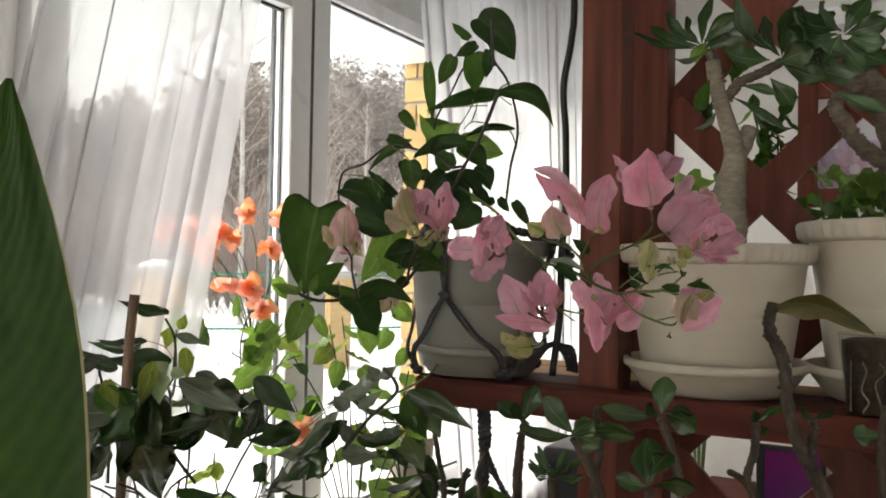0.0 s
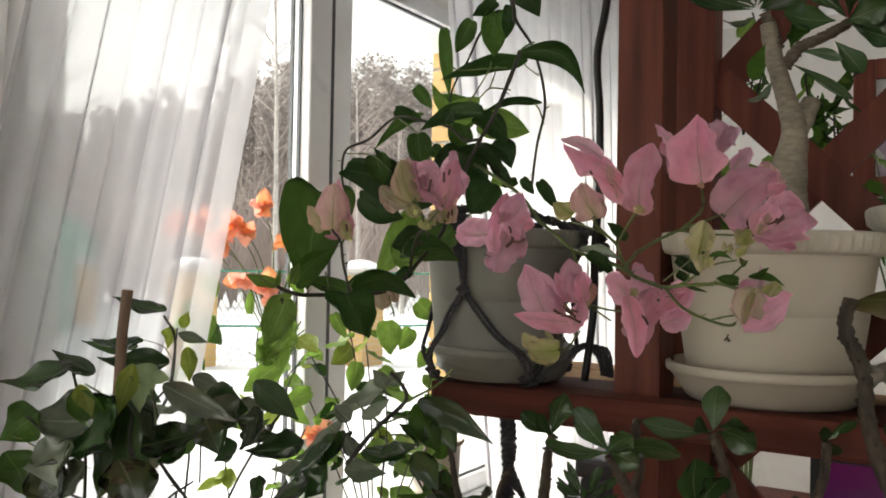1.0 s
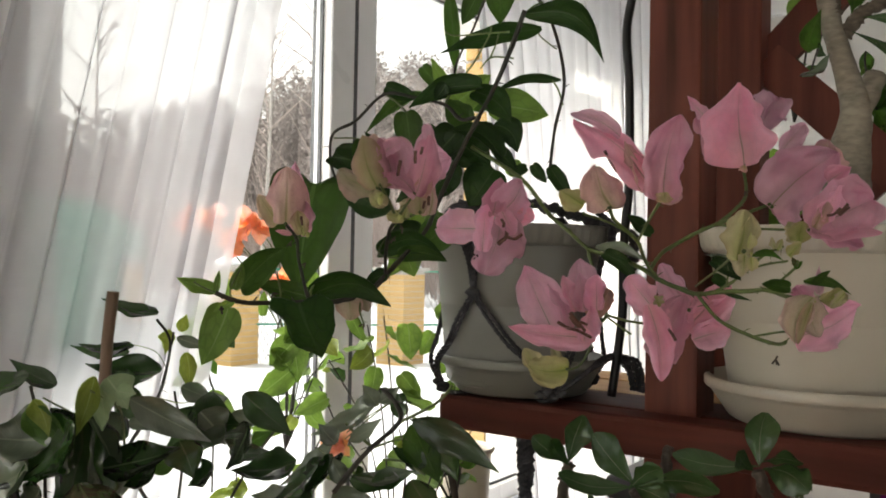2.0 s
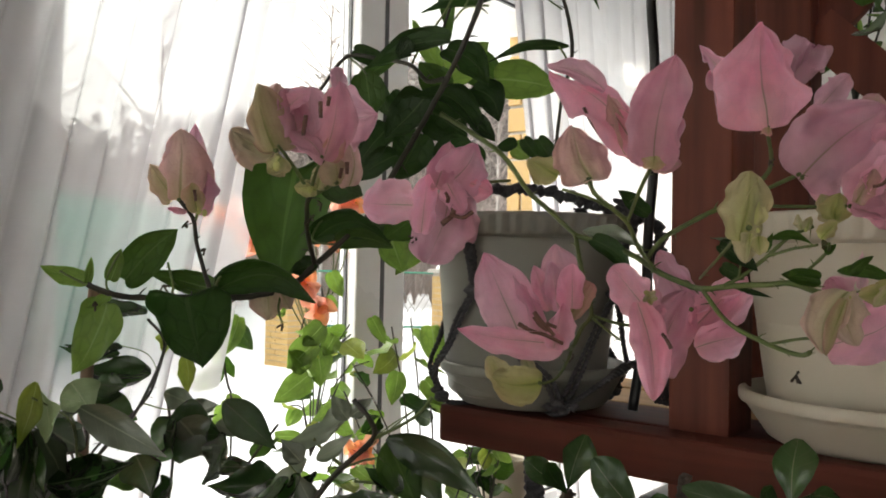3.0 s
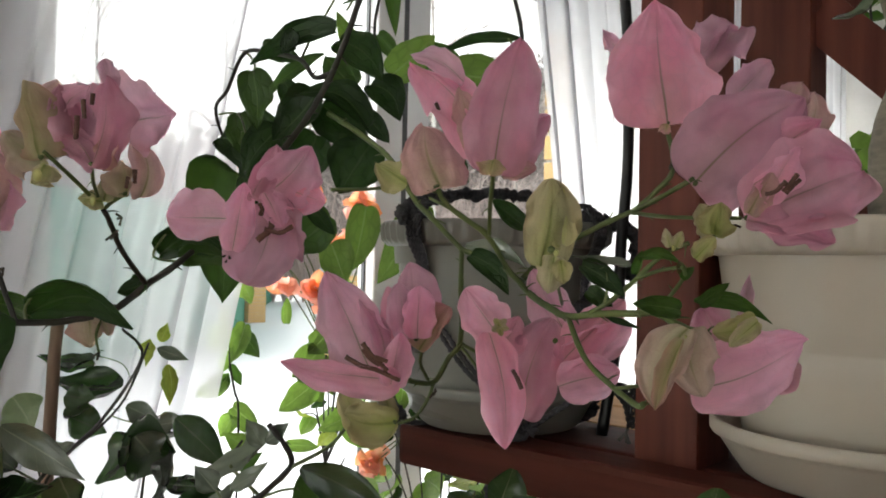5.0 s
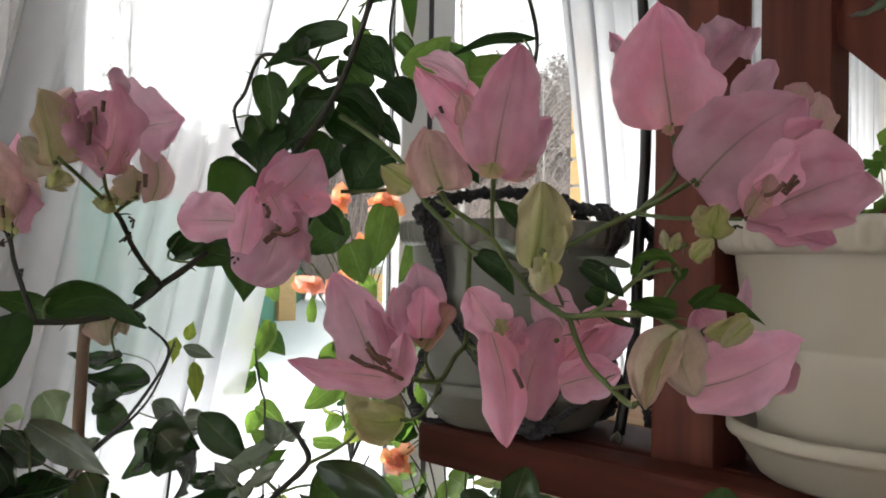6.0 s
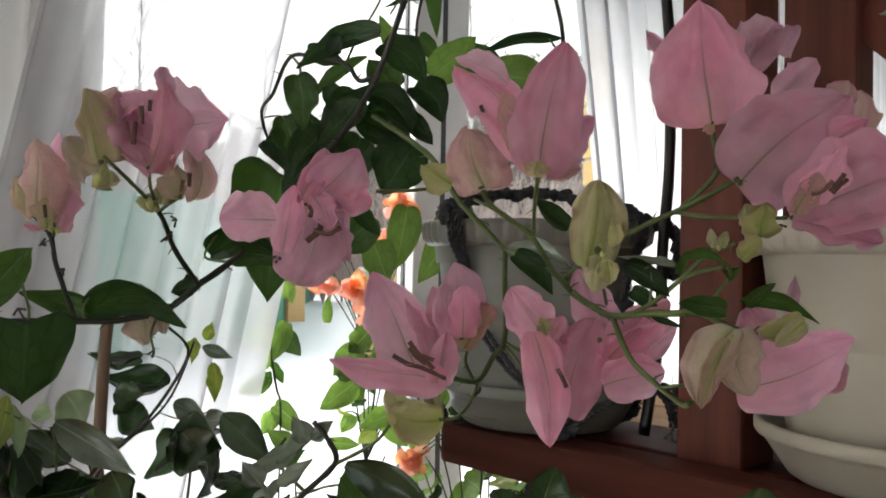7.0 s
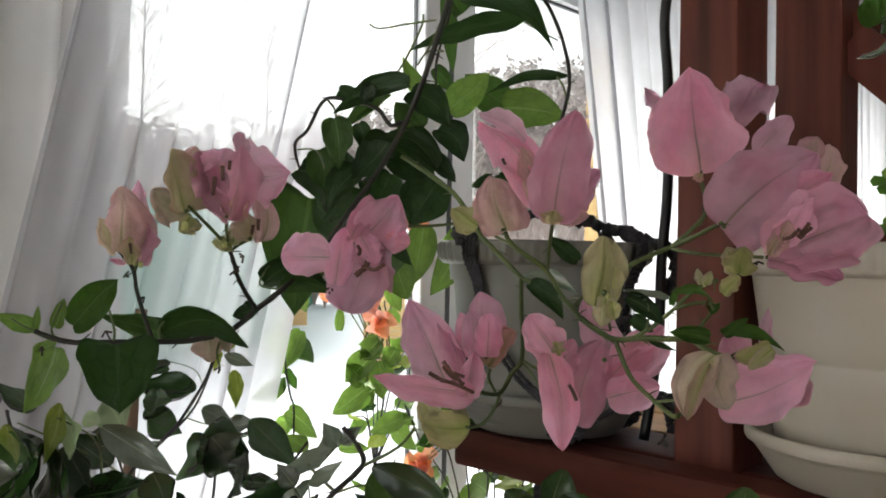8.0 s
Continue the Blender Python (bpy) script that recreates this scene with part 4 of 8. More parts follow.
stem(plant, 0.0010, [(-0.113, 0.708, 1.273), (-0.113, 0.706, 1.280), (-0.107, 0.706, 1.292)])
stem(plant, 0.0010, [(-0.121, 0.703, 1.277), (-0.126, 0.702, 1.279), (-0.133, 0.700, 1.283)])
stem(plant, 0.0018, [(0.038, 0.820, 1.337), (0.050, 0.830, 1.338), (0.062, 0.850, 1.341)])
stem(plant, 0.0029, [(0.015, 0.872, 1.386), (0.036, 0.868, 1.373), (0.057, 0.860, 1.357), (0.073, 0.852, 1.335), (0.087, 0.845, 1.322), (0.102, 0.841, 1.308)])
stem(plant, 0.0028, [(0.102, 0.841, 1.308), (0.123, 0.825, 1.301), (0.135, 0.805, 1.295), (0.144, 0.790, 1.288), (0.154, 0.776, 1.283), (0.163, 0.766, 1.280), (0.176, 0.756, 1.282), (0.189, 0.746, 1.283), (0.197, 0.738, 1.284), (0.206, 0.720, 1.280), (0.213, 0.705, 1.279)])
stem(plant, 0.0024, [(0.102, 0.841, 1.308), (0.105, 0.826, 1.291), (0.111, 0.800, 1.266), (0.106, 0.797, 1.257), (0.101, 0.790, 1.247), (0.095, 0.770, 1.250)])
stem(plant, 0.0016, [(0.101, 0.790, 1.247), (0.099, 0.790, 1.240), (0.093, 0.788, 1.231), (0.085, 0.786, 1.228)])
stem(plant, 0.0016, [(0.111, 0.800, 1.264), (0.124, 0.785, 1.261), (0.140, 0.767, 1.260)])
stem(plant, 0.0013, [(0.111, 0.800, 1.263), (0.119, 0.790, 1.257), (0.125, 0.780, 1.253)])
stem(plant, 0.0022, [(0.108, 0.760, 1.333), (0.112, 0.765, 1.325), (0.127, 0.775, 1.313), (0.134, 0.785, 1.300), (0.143, 0.790, 1.289)])
stem(plant, 0.0018, [(0.137, 0.735, 1.338), (0.132, 0.755, 1.326), (0.128, 0.775, 1.313)])
stem(plant, 0.0014, [(0.095, 0.800, 1.331), (0.111, 0.780, 1.324), (0.128, 0.775, 1.314)])
stem(plant, 0.0026, [(0.139, 0.800, 1.294), (0.148, 0.810, 1.305), (0.157, 0.816, 1.311), (0.173, 0.820, 1.320), (0.188, 0.820, 1.327)])
stem(plant, 0.0022, [(0.188, 0.820, 1.327), (0.198, 0.818, 1.336), (0.205, 0.817, 1.346), (0.202, 0.812, 1.364)])
stem(plant, 0.0020, [(0.187, 0.820, 1.326), (0.202, 0.800, 1.333), (0.212, 0.785, 1.338)])
stem(plant, 0.0017, [(0.187, 0.820, 1.326), (0.200, 0.800, 1.323), (0.211, 0.790, 1.322), (0.230, 0.775, 1.321)])
stem(plant, 0.0020, [(0.163, 0.766, 1.280), (0.171, 0.745, 1.266), (0.182, 0.722, 1.259), (0.191, 0.700, 1.256), (0.193, 0.690, 1.258)])
stem(plant, 0.0012, [(0.183, 0.720, 1.258), (0.190, 0.700, 1.262), (0.195, 0.688, 1.264)])
stem(plant, 0.0018, [(0.172, 0.758, 1.282), (0.180, 0.755, 1.287), (0.190, 0.752, 1.296), (0.199, 0.750, 1.305), (0.209, 0.748, 1.310)])
stem(plant, 0.0013, [(0.190, 0.752, 1.296), (0.197, 0.740, 1.299), (0.206, 0.730, 1.301)])
stem(plant, 0.0014, [(0.197, 0.738, 1.284), (0.202, 0.725, 1.291), (0.206, 0.715, 1.298), (0.205, 0.710, 1.301)])
stem(plant, 0.0011, [(0.178, 0.755, 1.286), (0.179, 0.755, 1.294), (0.178, 0.755, 1.301)])
stem(plant, 0.0013, [(0.165, 0.680, 1.306), (0.164, 0.700, 1.299), (0.161, 0.760, 1.285)])
stem(plant, 0.0015, [(0.100, 0.776, 1.265), (0.096, 0.785, 1.256), (0.099, 0.790, 1.247)])
stem(plant, 0.0034, [(0.045, 0.840, 1.554), (0.047, 0.845, 1.526), (0.049, 0.848, 1.508)])
stem(plant, 0.0030, [(0.081, 1.090, 1.384), (0.086, 1.085, 1.432), (0.095, 1.084, 1.485), (0.080, 1.060, 1.538), (0.058, 1.000, 1.552), (0.048, 0.950, 1.563)])
stem(plant, 0.0018, [(0.094, 1.085, 1.459), (0.089, 1.088, 1.476), (0.083, 1.090, 1.485)])
stem(plant, 0.0014, [(0.086, 1.070, 1.512), (0.071, 1.040, 1.515), (0.065, 1.012, 1.515)])
stem(plant, 0.0013, [(0.046, 0.857, 1.450), (0.038, 0.870, 1.454), (0.028, 0.880, 1.456), (0.020, 0.885, 1.449)])
stem(plant, 0.0013, [(0.028, 0.880, 1.456), (0.033, 0.885, 1.471), (0.034, 0.890, 1.479)])
stem(plant, 0.0022, [(0.036, 0.950, 1.549), (0.019, 0.980, 1.535), (0.007, 1.000, 1.513), (-0.011, 1.030, 1.486), (-0.014, 1.050, 1.459), (-0.008, 1.080, 1.430)], stem_dark)
stem(plant, 0.0016, [(0.055, 0.870, 1.488), (0.060, 0.872, 1.493), (0.068, 0.872, 1.497)])
fl = flower((-0.086, 0.722, 1.318), "closed pale pink bud of papery bracts")
bract(fl, (-0.092, 0.727, 1.319), (-0.106, 0.730, 1.336), 0.0132, 0, -0.4, 0, 0.5, 0.45, 0.9, 0)
bract(fl, (-0.085, 0.733, 1.331), (-0.084, 0.733, 1.357), 0.0114, 20, 0.4, 0, 0.05, 0.4, 1.2, 0)
bract(fl, (-0.086, 0.722, 1.318), (-0.085, 0.720, 1.352), 0.0251, 0, -0.8, -0.05, 0.3, 0.48, 0.85, 0)
bract(fl, (-0.081, 0.727, 1.312), (-0.078, 0.731, 1.334), 0.0172, -10, -0.6, 0, 0.1, 0.45, 0.8, 0)
bract(fl, (-0.074, 0.717, 1.312), (-0.078, 0.718, 1.326), 0.0098, 0, 0.6, 0, 0.5, 0.5, 0.9, 0)
bract(fl, (-0.082, 0.722, 1.312), (-0.092, 0.722, 1.314), 0.0032, 0, 0.3, 0, 0.1, 0.5, 1.2, 0)
filament(fl, 0.0008, [(-0.074, 0.715, 1.317), (-0.075, 0.715, 1.323)])
bud(fl, (-0.074, 0.718, 1.313), 0.0057)
bud(fl, (-0.072, 0.720, 1.312), 0.0052)
fl = flower((-0.025, 0.688, 1.337))
bract(fl, (-0.031, 0.702, 1.348), (-0.030, 0.702, 1.369), 0.0140, 10, 0.3, 0, 0.4, 0.45, 0.9, 0)
bract(fl, (-0.028, 0.693, 1.336), (-0.049, 0.697, 1.347), 0.0176, 15, -0.5, 0, 0.55, 0.55, 0.8, 0)
bract(fl, (-0.025, 0.688, 1.337), (-0.034, 0.690, 1.366), 0.0203, -5, -0.7, -0.08, 0.66, 0.5, 0.8, -0.08)
bract(fl, (-0.022, 0.688, 1.334), (-0.028, 0.688, 1.327), 0.0114, 0, -0.7, 0, 0.95, 0.5, 0.75, 0)
bud(fl, (-0.023, 0.684, 1.330), 0.0067)
fl = flower((-0.005, 0.690, 1.334))
bract(fl, (-0.016, 0.705, 1.338), (-0.016, 0.706, 1.368), 0.0221, 0, 0.3, 0, 0.04, 0.55, 0.7, 0)
bract(fl, (-0.019, 0.699, 1.339), (-0.026, 0.698, 1.366), 0.0138, 25, 0.5, 0.1, 0.05, 0.5, 0.8, 0.05)
bract(fl, (-0.025, 0.698, 1.357), (-0.013, 0.698, 1.365), 0.0090, 0, 0.3, 0, 0, 0.5, 0.8, 0)
bract(fl, (-0.007, 0.710, 1.352), (0.011, 0.720, 1.357), 0.0266, -10, 0.3, 0.08, 0, 0.4, 0.95, 0)
bract(fl, (-0.004, 0.690, 1.333), (-0.025, 0.695, 1.346), 0.0104, 20, -0.5, 0.1, 0.03, 0.55, 0.8, 0.12)
bract(fl, (-0.003, 0.692, 1.333), (0.003, 0.693, 1.345), 0.0098, 0, 0.4, 0, 0.3, 0.45, 0.9, 0)
bract(fl, (-0.004, 0.689, 1.333), (0.003, 0.687, 1.366), 0.0163, 0, -0.6, -0.08, 0.09, 0.55, 0.85, 0.03)
bract(fl, (0.003, 0.688, 1.361), (0.001, 0.687, 1.372), 0.0069, 0, -0.3, 0, 0.05, 0.6, 0.6, 0)
filament(fl, 0.0010, [(-0.015, 0.694, 1.343), (-0.014, 0.693, 1.350), (-0.013, 0.692, 1.355)])
filament(fl, 0.0009, [(-0.004, 0.684, 1.350), (-0.004, 0.683, 1.358)])
filament(fl, 0.0008, [(-0.001, 0.684, 1.355), (0.000, 0.683, 1.359)])
fl = flower((-0.004, 0.710, 1.325))
bract(fl, (0.001, 0.712, 1.324), (-0.004, 0.714, 1.347), 0.0114, 20, -0.6, 0, 0.45, 0.5, 0.75, 0.18)
bract(fl, (-0.004, 0.709, 1.324), (-0.005, 0.710, 1.338), 0.0102, -20, 0.6, 0, 0.8, 0.5, 0.8, 0)
bract(fl, (-0.013, 0.709, 1.322), (-0.011, 0.709, 1.333), 0.0081, 10, -0.5, 0, 0.9, 0.55, 0.8, 0)
bract(fl, (-0.013, 0.708, 1.322), (-0.023, 0.707, 1.323), 0.0076, 0, -0.8, 0, 0.95, 0.5, 0.7, 0)
filament(fl, 0.0008, [(-0.002, 0.707, 1.327), (-0.001, 0.707, 1.332)])
filament(fl, 0.0009, [(0.001, 0.708, 1.329), (0.001, 0.708, 1.335)])
bud(fl, (-0.015, 0.705, 1.322), 0.0054)
fl = flower((0.041, 0.740, 1.325))
bract(fl, (0.026, 0.735, 1.317), (0.004, 0.726, 1.317), 0.0212, 0, 0.25, 0.05, 0.06, 0.55, 0.7, 0)
bract(fl, (0.041, 0.748, 1.322), (0.031, 0.744, 1.290), 0.0273, -15, 0.35, 0.05, 0.12, 0.6, 0.65, -0.05)
bract(fl, (0.044, 0.748, 1.326), (0.053, 0.752, 1.300), 0.0171, 20, 0.4, 0, 0.04, 0.5, 0.8, 0)
bract(fl, (0.031, 0.731, 1.304), (0.033, 0.736, 1.332), 0.0128, 15, -0.5, 0, 0.02, 0.5, 0.8, 0)
bract(fl, (0.046, 0.743, 1.331), (0.062, 0.752, 1.325), 0.0141, 0, -0.5, 0.1, 0, 0.55, 0.75, 0)
bract(fl, (0.039, 0.738, 1.325), (0.053, 0.757, 1.350), 0.0239, 0, -0.7, 0.2, 0, 0.5, 0.72, 0.1)
bract(fl, (0.037, 0.735, 1.326), (0.041, 0.750, 1.349), 0.0169, -15, -0.6, 0.1, 0, 0.5, 0.8, 0)
bract(fl, (0.042, 0.736, 1.328), (0.050, 0.737, 1.314), 0.0116, 0, -0.6, 0, 0.1, 0.5, 0.8, 0)
filament(fl, 0.0013, [(0.045, 0.738, 1.318), (0.045, 0.735, 1.311), (0.040, 0.733, 1.306)])
filament(fl, 0.0010, [(0.044, 0.733, 1.313), (0.052, 0.735, 1.311), (0.057, 0.738, 1.314)])
filament(fl, 0.0009, [(0.042, 0.732, 1.323), (0.044, 0.731, 1.320), (0.044, 0.730, 1.318)])
fl = flower((0.107, 0.762, 1.331))
bract(fl, (0.093, 0.768, 1.335), (0.078, 0.772, 1.344), 0.0150, 0, -0.6, 0, 0.88, 0.5, 0.8, 0)
bract(fl, (0.110, 0.760, 1.332), (0.100, 0.767, 1.360), 0.0276, 0, -0.55, -0.05, 0.42, 0.55, 0.75, -0.06)
fl = flower((0.137, 0.735, 1.337))
bract(fl, (0.138, 0.755, 1.340), (0.153, 0.770, 1.363), 0.0150, 10, 0.3, 0, 0.02, 0.45, 0.85, 0)
bract(fl, (0.129, 0.750, 1.342), (0.117, 0.760, 1.374), 0.0140, 20, 0.4, 0, 0.2, 0.45, 0.9, 0)
bract(fl, (0.137, 0.750, 1.338), (0.151, 0.752, 1.339), 0.0091, 0, 0.3, 0, 0.35, 0.45, 0.9, 0)
bract(fl, (0.130, 0.745, 1.345), (0.087, 0.790, 1.392), 0.0220, 10, -0.4, 0.05, 0, 0.5, 0.85, 0.06)
bract(fl, (0.116, 0.775, 1.379), (0.085, 0.797, 1.398), 0.0108, -10, 0.4, 0, 0.02, 0.5, 0.8, 0.08)
bract(fl, (0.137, 0.733, 1.336), (0.146, 0.738, 1.386), 0.0282, 0, -0.6, -0.12, 0, 0.52, 0.85, -0.03)
bract(fl, (0.137, 0.732, 1.340), (0.136, 0.730, 1.334), 0.0103, 0, -0.4, 0, 0.55, 0.55, 0.7, 0)
filament(fl, 0.0008, [(0.113, 0.765, 1.355), (0.108, 0.766, 1.363), (0.103, 0.768, 1.373)])
filament(fl, 0.0007, [(0.115, 0.765, 1.357), (0.112, 0.766, 1.362)])
fl = flower((0.202, 0.812, 1.366))
bract(fl, (0.183, 0.838, 1.400), (0.171, 0.845, 1.419), 0.0118, 0, 0.3, 0, 0, 0.45, 1.3, 0)
bract(fl, (0.195, 0.834, 1.371), (0.175, 0.840, 1.402), 0.0205, 0, 0.3, 0, 0.03, 0.5, 0.8, 0)
bract(fl, (0.215, 0.832, 1.394), (0.237, 0.850, 1.420), 0.0266, -10, 0.45, 0.1, 0.03, 0.6, 0.75, 0)
bract(fl, (0.220, 0.830, 1.397), (0.231, 0.842, 1.418), 0.0081, 40, 0.4, 0, 0.05, 0.5, 0.9, 0)
bract(fl, (0.202, 0.812, 1.365), (0.196, 0.800, 1.419), 0.0472, 0, -0.5, -0.1, 0, 0.42, 0.9, 0)
bract(fl, (0.202, 0.808, 1.365), (0.201, 0.806, 1.360), 0.0051, 0, -0.4, 0, 0.3, 0.5, 0.7, 0)
fl = flower((0.213, 0.785, 1.336))
bract(fl, (0.230, 0.825, 1.377), (0.248, 0.830, 1.397), 0.0161, 0, 0.4, 0, 0.02, 0.5, 1, 0)
bract(fl, (0.258, 0.822, 1.357), (0.267, 0.830, 1.381), 0.0148, 0, 0.4, 0, 0.25, 0.5, 0.7, 0.12)
bract(fl, (0.251, 0.810, 1.368), (0.260, 0.820, 1.384), 0.0135, 0, -0.3, 0, 0.2, 0.55, 0.7, 0)
bract(fl, (0.212, 0.785, 1.335), (0.256, 0.790, 1.372), 0.0437, 0, -0.35, -0.08, 0, 0.45, 0.78, -0.06)
bract(fl, (0.249, 0.790, 1.353), (0.262, 0.786, 1.362), 0.0143, 0, -0.4, 0, 0, 0.4, 1.2, 0)
fl = flower((0.232, 0.773, 1.321))
bract(fl, (0.232, 0.775, 1.321), (0.279, 0.790, 1.343), 0.0382, -8, 0.35, 0.06, 0, 0.58, 0.72, 0)
bract(fl, (0.232, 0.771, 1.320), (0.265, 0.775, 1.312), 0.0138, -25, 0.5, 0.05, 0.02, 0.55, 0.75, 0)
bract(fl, (0.236, 0.765, 1.328), (0.251, 0.775, 1.349), 0.0111, 35, 0.8, 0.05, 0.02, 0.5, 0.85, 0)
bract(fl, (0.231, 0.763, 1.322), (0.240, 0.765, 1.338), 0.0096, 20, 0.6, 0, 0.35, 0.5, 0.85, 0)
filament(fl, 0.0009, [(0.237, 0.757, 1.329), (0.241, 0.754, 1.330), (0.245, 0.752, 1.334)])
filament(fl, 0.0009, [(0.243, 0.756, 1.330), (0.246, 0.753, 1.334), (0.248, 0.751, 1.337)])
filament(fl, 0.0008, [(0.244, 0.756, 1.329), (0.247, 0.754, 1.333), (0.249, 0.752, 1.335)])
fl = flower((0.218, 0.750, 1.313))
bract(fl, (0.218, 0.752, 1.313), (0.213, 0.751, 1.325), 0.0103, 0, -0.7, 0, 1, 0.5, 0.9, 0)
bract(fl, (0.218, 0.748, 1.313), (0.220, 0.750, 1.325), 0.0136, 0, -0.7, 0, 0.98, 0.5, 0.95, 0)
bract(fl, (0.211, 0.744, 1.304), (0.218, 0.745, 1.312), 0.0075, 0, -0.8, 0, 1, 0.55, 0.7, 0)
bract(fl, (0.202, 0.740, 1.308), (0.200, 0.740, 1.315), 0.0042, 0, -0.7, 0, 1, 0.45, 0.9, 0)
bract(fl, (0.204, 0.740, 1.308), (0.206, 0.740, 1.314), 0.0046, 0, -0.7, 0, 1, 0.45, 0.9, 0)
bud(fl, (0.203, 0.738, 1.308), 0.0033)
fl = flower((0.097, 0.750, 1.253))
bract(fl, (0.075, 0.778, 1.253), (0.056, 0.770, 1.296), 0.0286, 0, 0.3, 0.05, 0.03, 0.45, 0.95, 0)
bract(fl, (0.086, 0.766, 1.256), (0.072, 0.770, 1.285), 0.0095, 25, -0.5, 0.05, 0, 0.5, 0.95, 0.1)
bract(fl, (0.090, 0.757, 1.249), (0.076, 0.756, 1.244), 0.0058, 0, 0.3, 0, 0.1, 0.45, 0.9, 0)
bract(fl, (0.097, 0.750, 1.252), (0.047, 0.745, 1.259), 0.0152, -15, 0.35, -0.05, 0, 0.45, 0.95, -0.03)
bract(fl, (0.093, 0.750, 1.250), (0.097, 0.750, 1.272), 0.0122, 15, 0.5, 0, 0, 0.5, 0.75, 0)
filament(fl, 0.0010, [(0.097, 0.748, 1.253), (0.085, 0.743, 1.259), (0.077, 0.741, 1.261), (0.070, 0.739, 1.265)])
filament(fl, 0.0010, [(0.093, 0.745, 1.257), (0.088, 0.742, 1.263), (0.085, 0.740, 1.266), (0.081, 0.740, 1.271)])
filament(fl, 0.0009, [(0.090, 0.744, 1.259), (0.085, 0.742, 1.263), (0.082, 0.741, 1.267)])
filament(fl, 0.0009, [(0.094, 0.742, 1.261), (0.089, 0.740, 1.263)])
fl = flower((0.098, 0.770, 1.268))
bract(fl, (0.090, 0.777, 1.267), (0.081, 0.781, 1.290), 0.0117, 0, 0.4, 0, 0.12, 0.45, 0.9, 0)
bract(fl, (0.096, 0.776, 1.267), (0.092, 0.780, 1.301), 0.0223, 0, -0.4, 0, 0.1, 0.5, 0.8, 0)
bract(fl, (0.099, 0.771, 1.263), (0.110, 0.779, 1.282), 0.0174, -20, 0.5, 0.05, 0.3, 0.55, 0.75, 0)
bract(fl, (0.095, 0.766, 1.268), (0.091, 0.766, 1.292), 0.0147, 15, 0.6, 0, 0.14, 0.5, 0.8, 0)
bract(fl, (0.101, 0.761, 1.269), (0.101, 0.762, 1.291), 0.0145, 0, -0.7, 0, 0.14, 0.5, 0.75, 0)
fl = flower((0.085, 0.785, 1.229))
bract(fl, (0.082, 0.792, 1.228), (0.075, 0.796, 1.243), 0.0080, 10, 0.5, 0, 0.9, 0.5, 0.8, 0)
bract(fl, (0.070, 0.790, 1.219), (0.057, 0.792, 1.241), 0.0123, 10, 0.5, 0, 0.92, 0.6, 0.8, 0)
bract(fl, (0.086, 0.786, 1.229), (0.060, 0.789, 1.230), 0.0205, 0, 0.7, 0, 0.97, 0.5, 0.7, -0.1)
fl = flower((0.136, 0.760, 1.270))
bract(fl, (0.135, 0.768, 1.264), (0.143, 0.768, 1.279), 0.0138, 10, 0.3, 0, 0, 0.45, 0.9, 0)
bract(fl, (0.136, 0.763, 1.270), (0.120, 0.765, 1.290), 0.0190, 0, -0.4, 0.1, 0, 0.5, 0.72, 0)
bract(fl, (0.144, 0.766, 1.238), (0.156, 0.769, 1.279), 0.0255, 0, -0.45, -0.05, 0, 0.5, 0.72, -0.05)
bract(fl, (0.132, 0.757, 1.273), (0.140, 0.755, 1.227), 0.0171, 10, 0.45, 0.05, 0, 0.52, 0.95, -0.06)
bract(fl, (0.137, 0.753, 1.276), (0.141, 0.752, 1.275), 0.0030, 0, 0.3, 0, 1, 0.5, 0.8, 0)
bract(fl, (0.137, 0.753, 1.276), (0.138, 0.752, 1.272), 0.0030, 0, 0.3, 0, 1, 0.5, 0.8, 0)
bract(fl, (0.137, 0.753, 1.276), (0.134, 0.752, 1.274), 0.0030, 0, 0.3, 0, 1, 0.5, 0.8, 0)
bract(fl, (0.137, 0.753, 1.276), (0.135, 0.752, 1.279), 0.0030, 0, 0.3, 0, 1, 0.5, 0.8, 0)
bract(fl, (0.137, 0.753, 1.276), (0.140, 0.752, 1.279), 0.0030, 0, 0.3, 0, 1, 0.5, 0.8, 0)
filament(fl, 0.0009, [(0.143, 0.750, 1.259), (0.146, 0.748, 1.255), (0.148, 0.747, 1.251)])
fl = flower((0.158, 0.765, 1.270))
bract(fl, (0.162, 0.785, 1.268), (0.145, 0.790, 1.299), 0.0188, 10, -0.4, 0, 0, 0.5, 0.8, 0)
bract(fl, (0.159, 0.775, 1.264), (0.175, 0.780, 1.279), 0.0134, 0, -0.4, 0, 0, 0.5, 0.8, 0)
bract(fl, (0.160, 0.770, 1.261), (0.185, 0.775, 1.287), 0.0173, -15, 0.4, 0, 0.06, 0.5, 0.8, 0)
bract(fl, (0.159, 0.772, 1.257), (0.188, 0.775, 1.277), 0.0169, 10, 0.35, 0.05, 0.04, 0.55, 0.8, 0)
bract(fl, (0.160, 0.762, 1.252), (0.184, 0.768, 1.259), 0.0174, -15, 0.5, 0.05, 0.18, 0.5, 0.75, 0)
fl = flower((0.206, 0.690, 1.280))
bract(fl, (0.220, 0.735, 1.274), (0.213, 0.740, 1.286), 0.0150, 0, 0.3, 0, 0.05, 0.5, 0.8, 0)
bract(fl, (0.228, 0.745, 1.282), (0.231, 0.752, 1.299), 0.0062, 0, 0.5, 0, 0, 0.4, 1.3, 0)
bract(fl, (0.248, 0.755, 1.267), (0.228, 0.757, 1.247), 0.0101, -20, 0.4, 0, 0, 0.45, 1, 0)
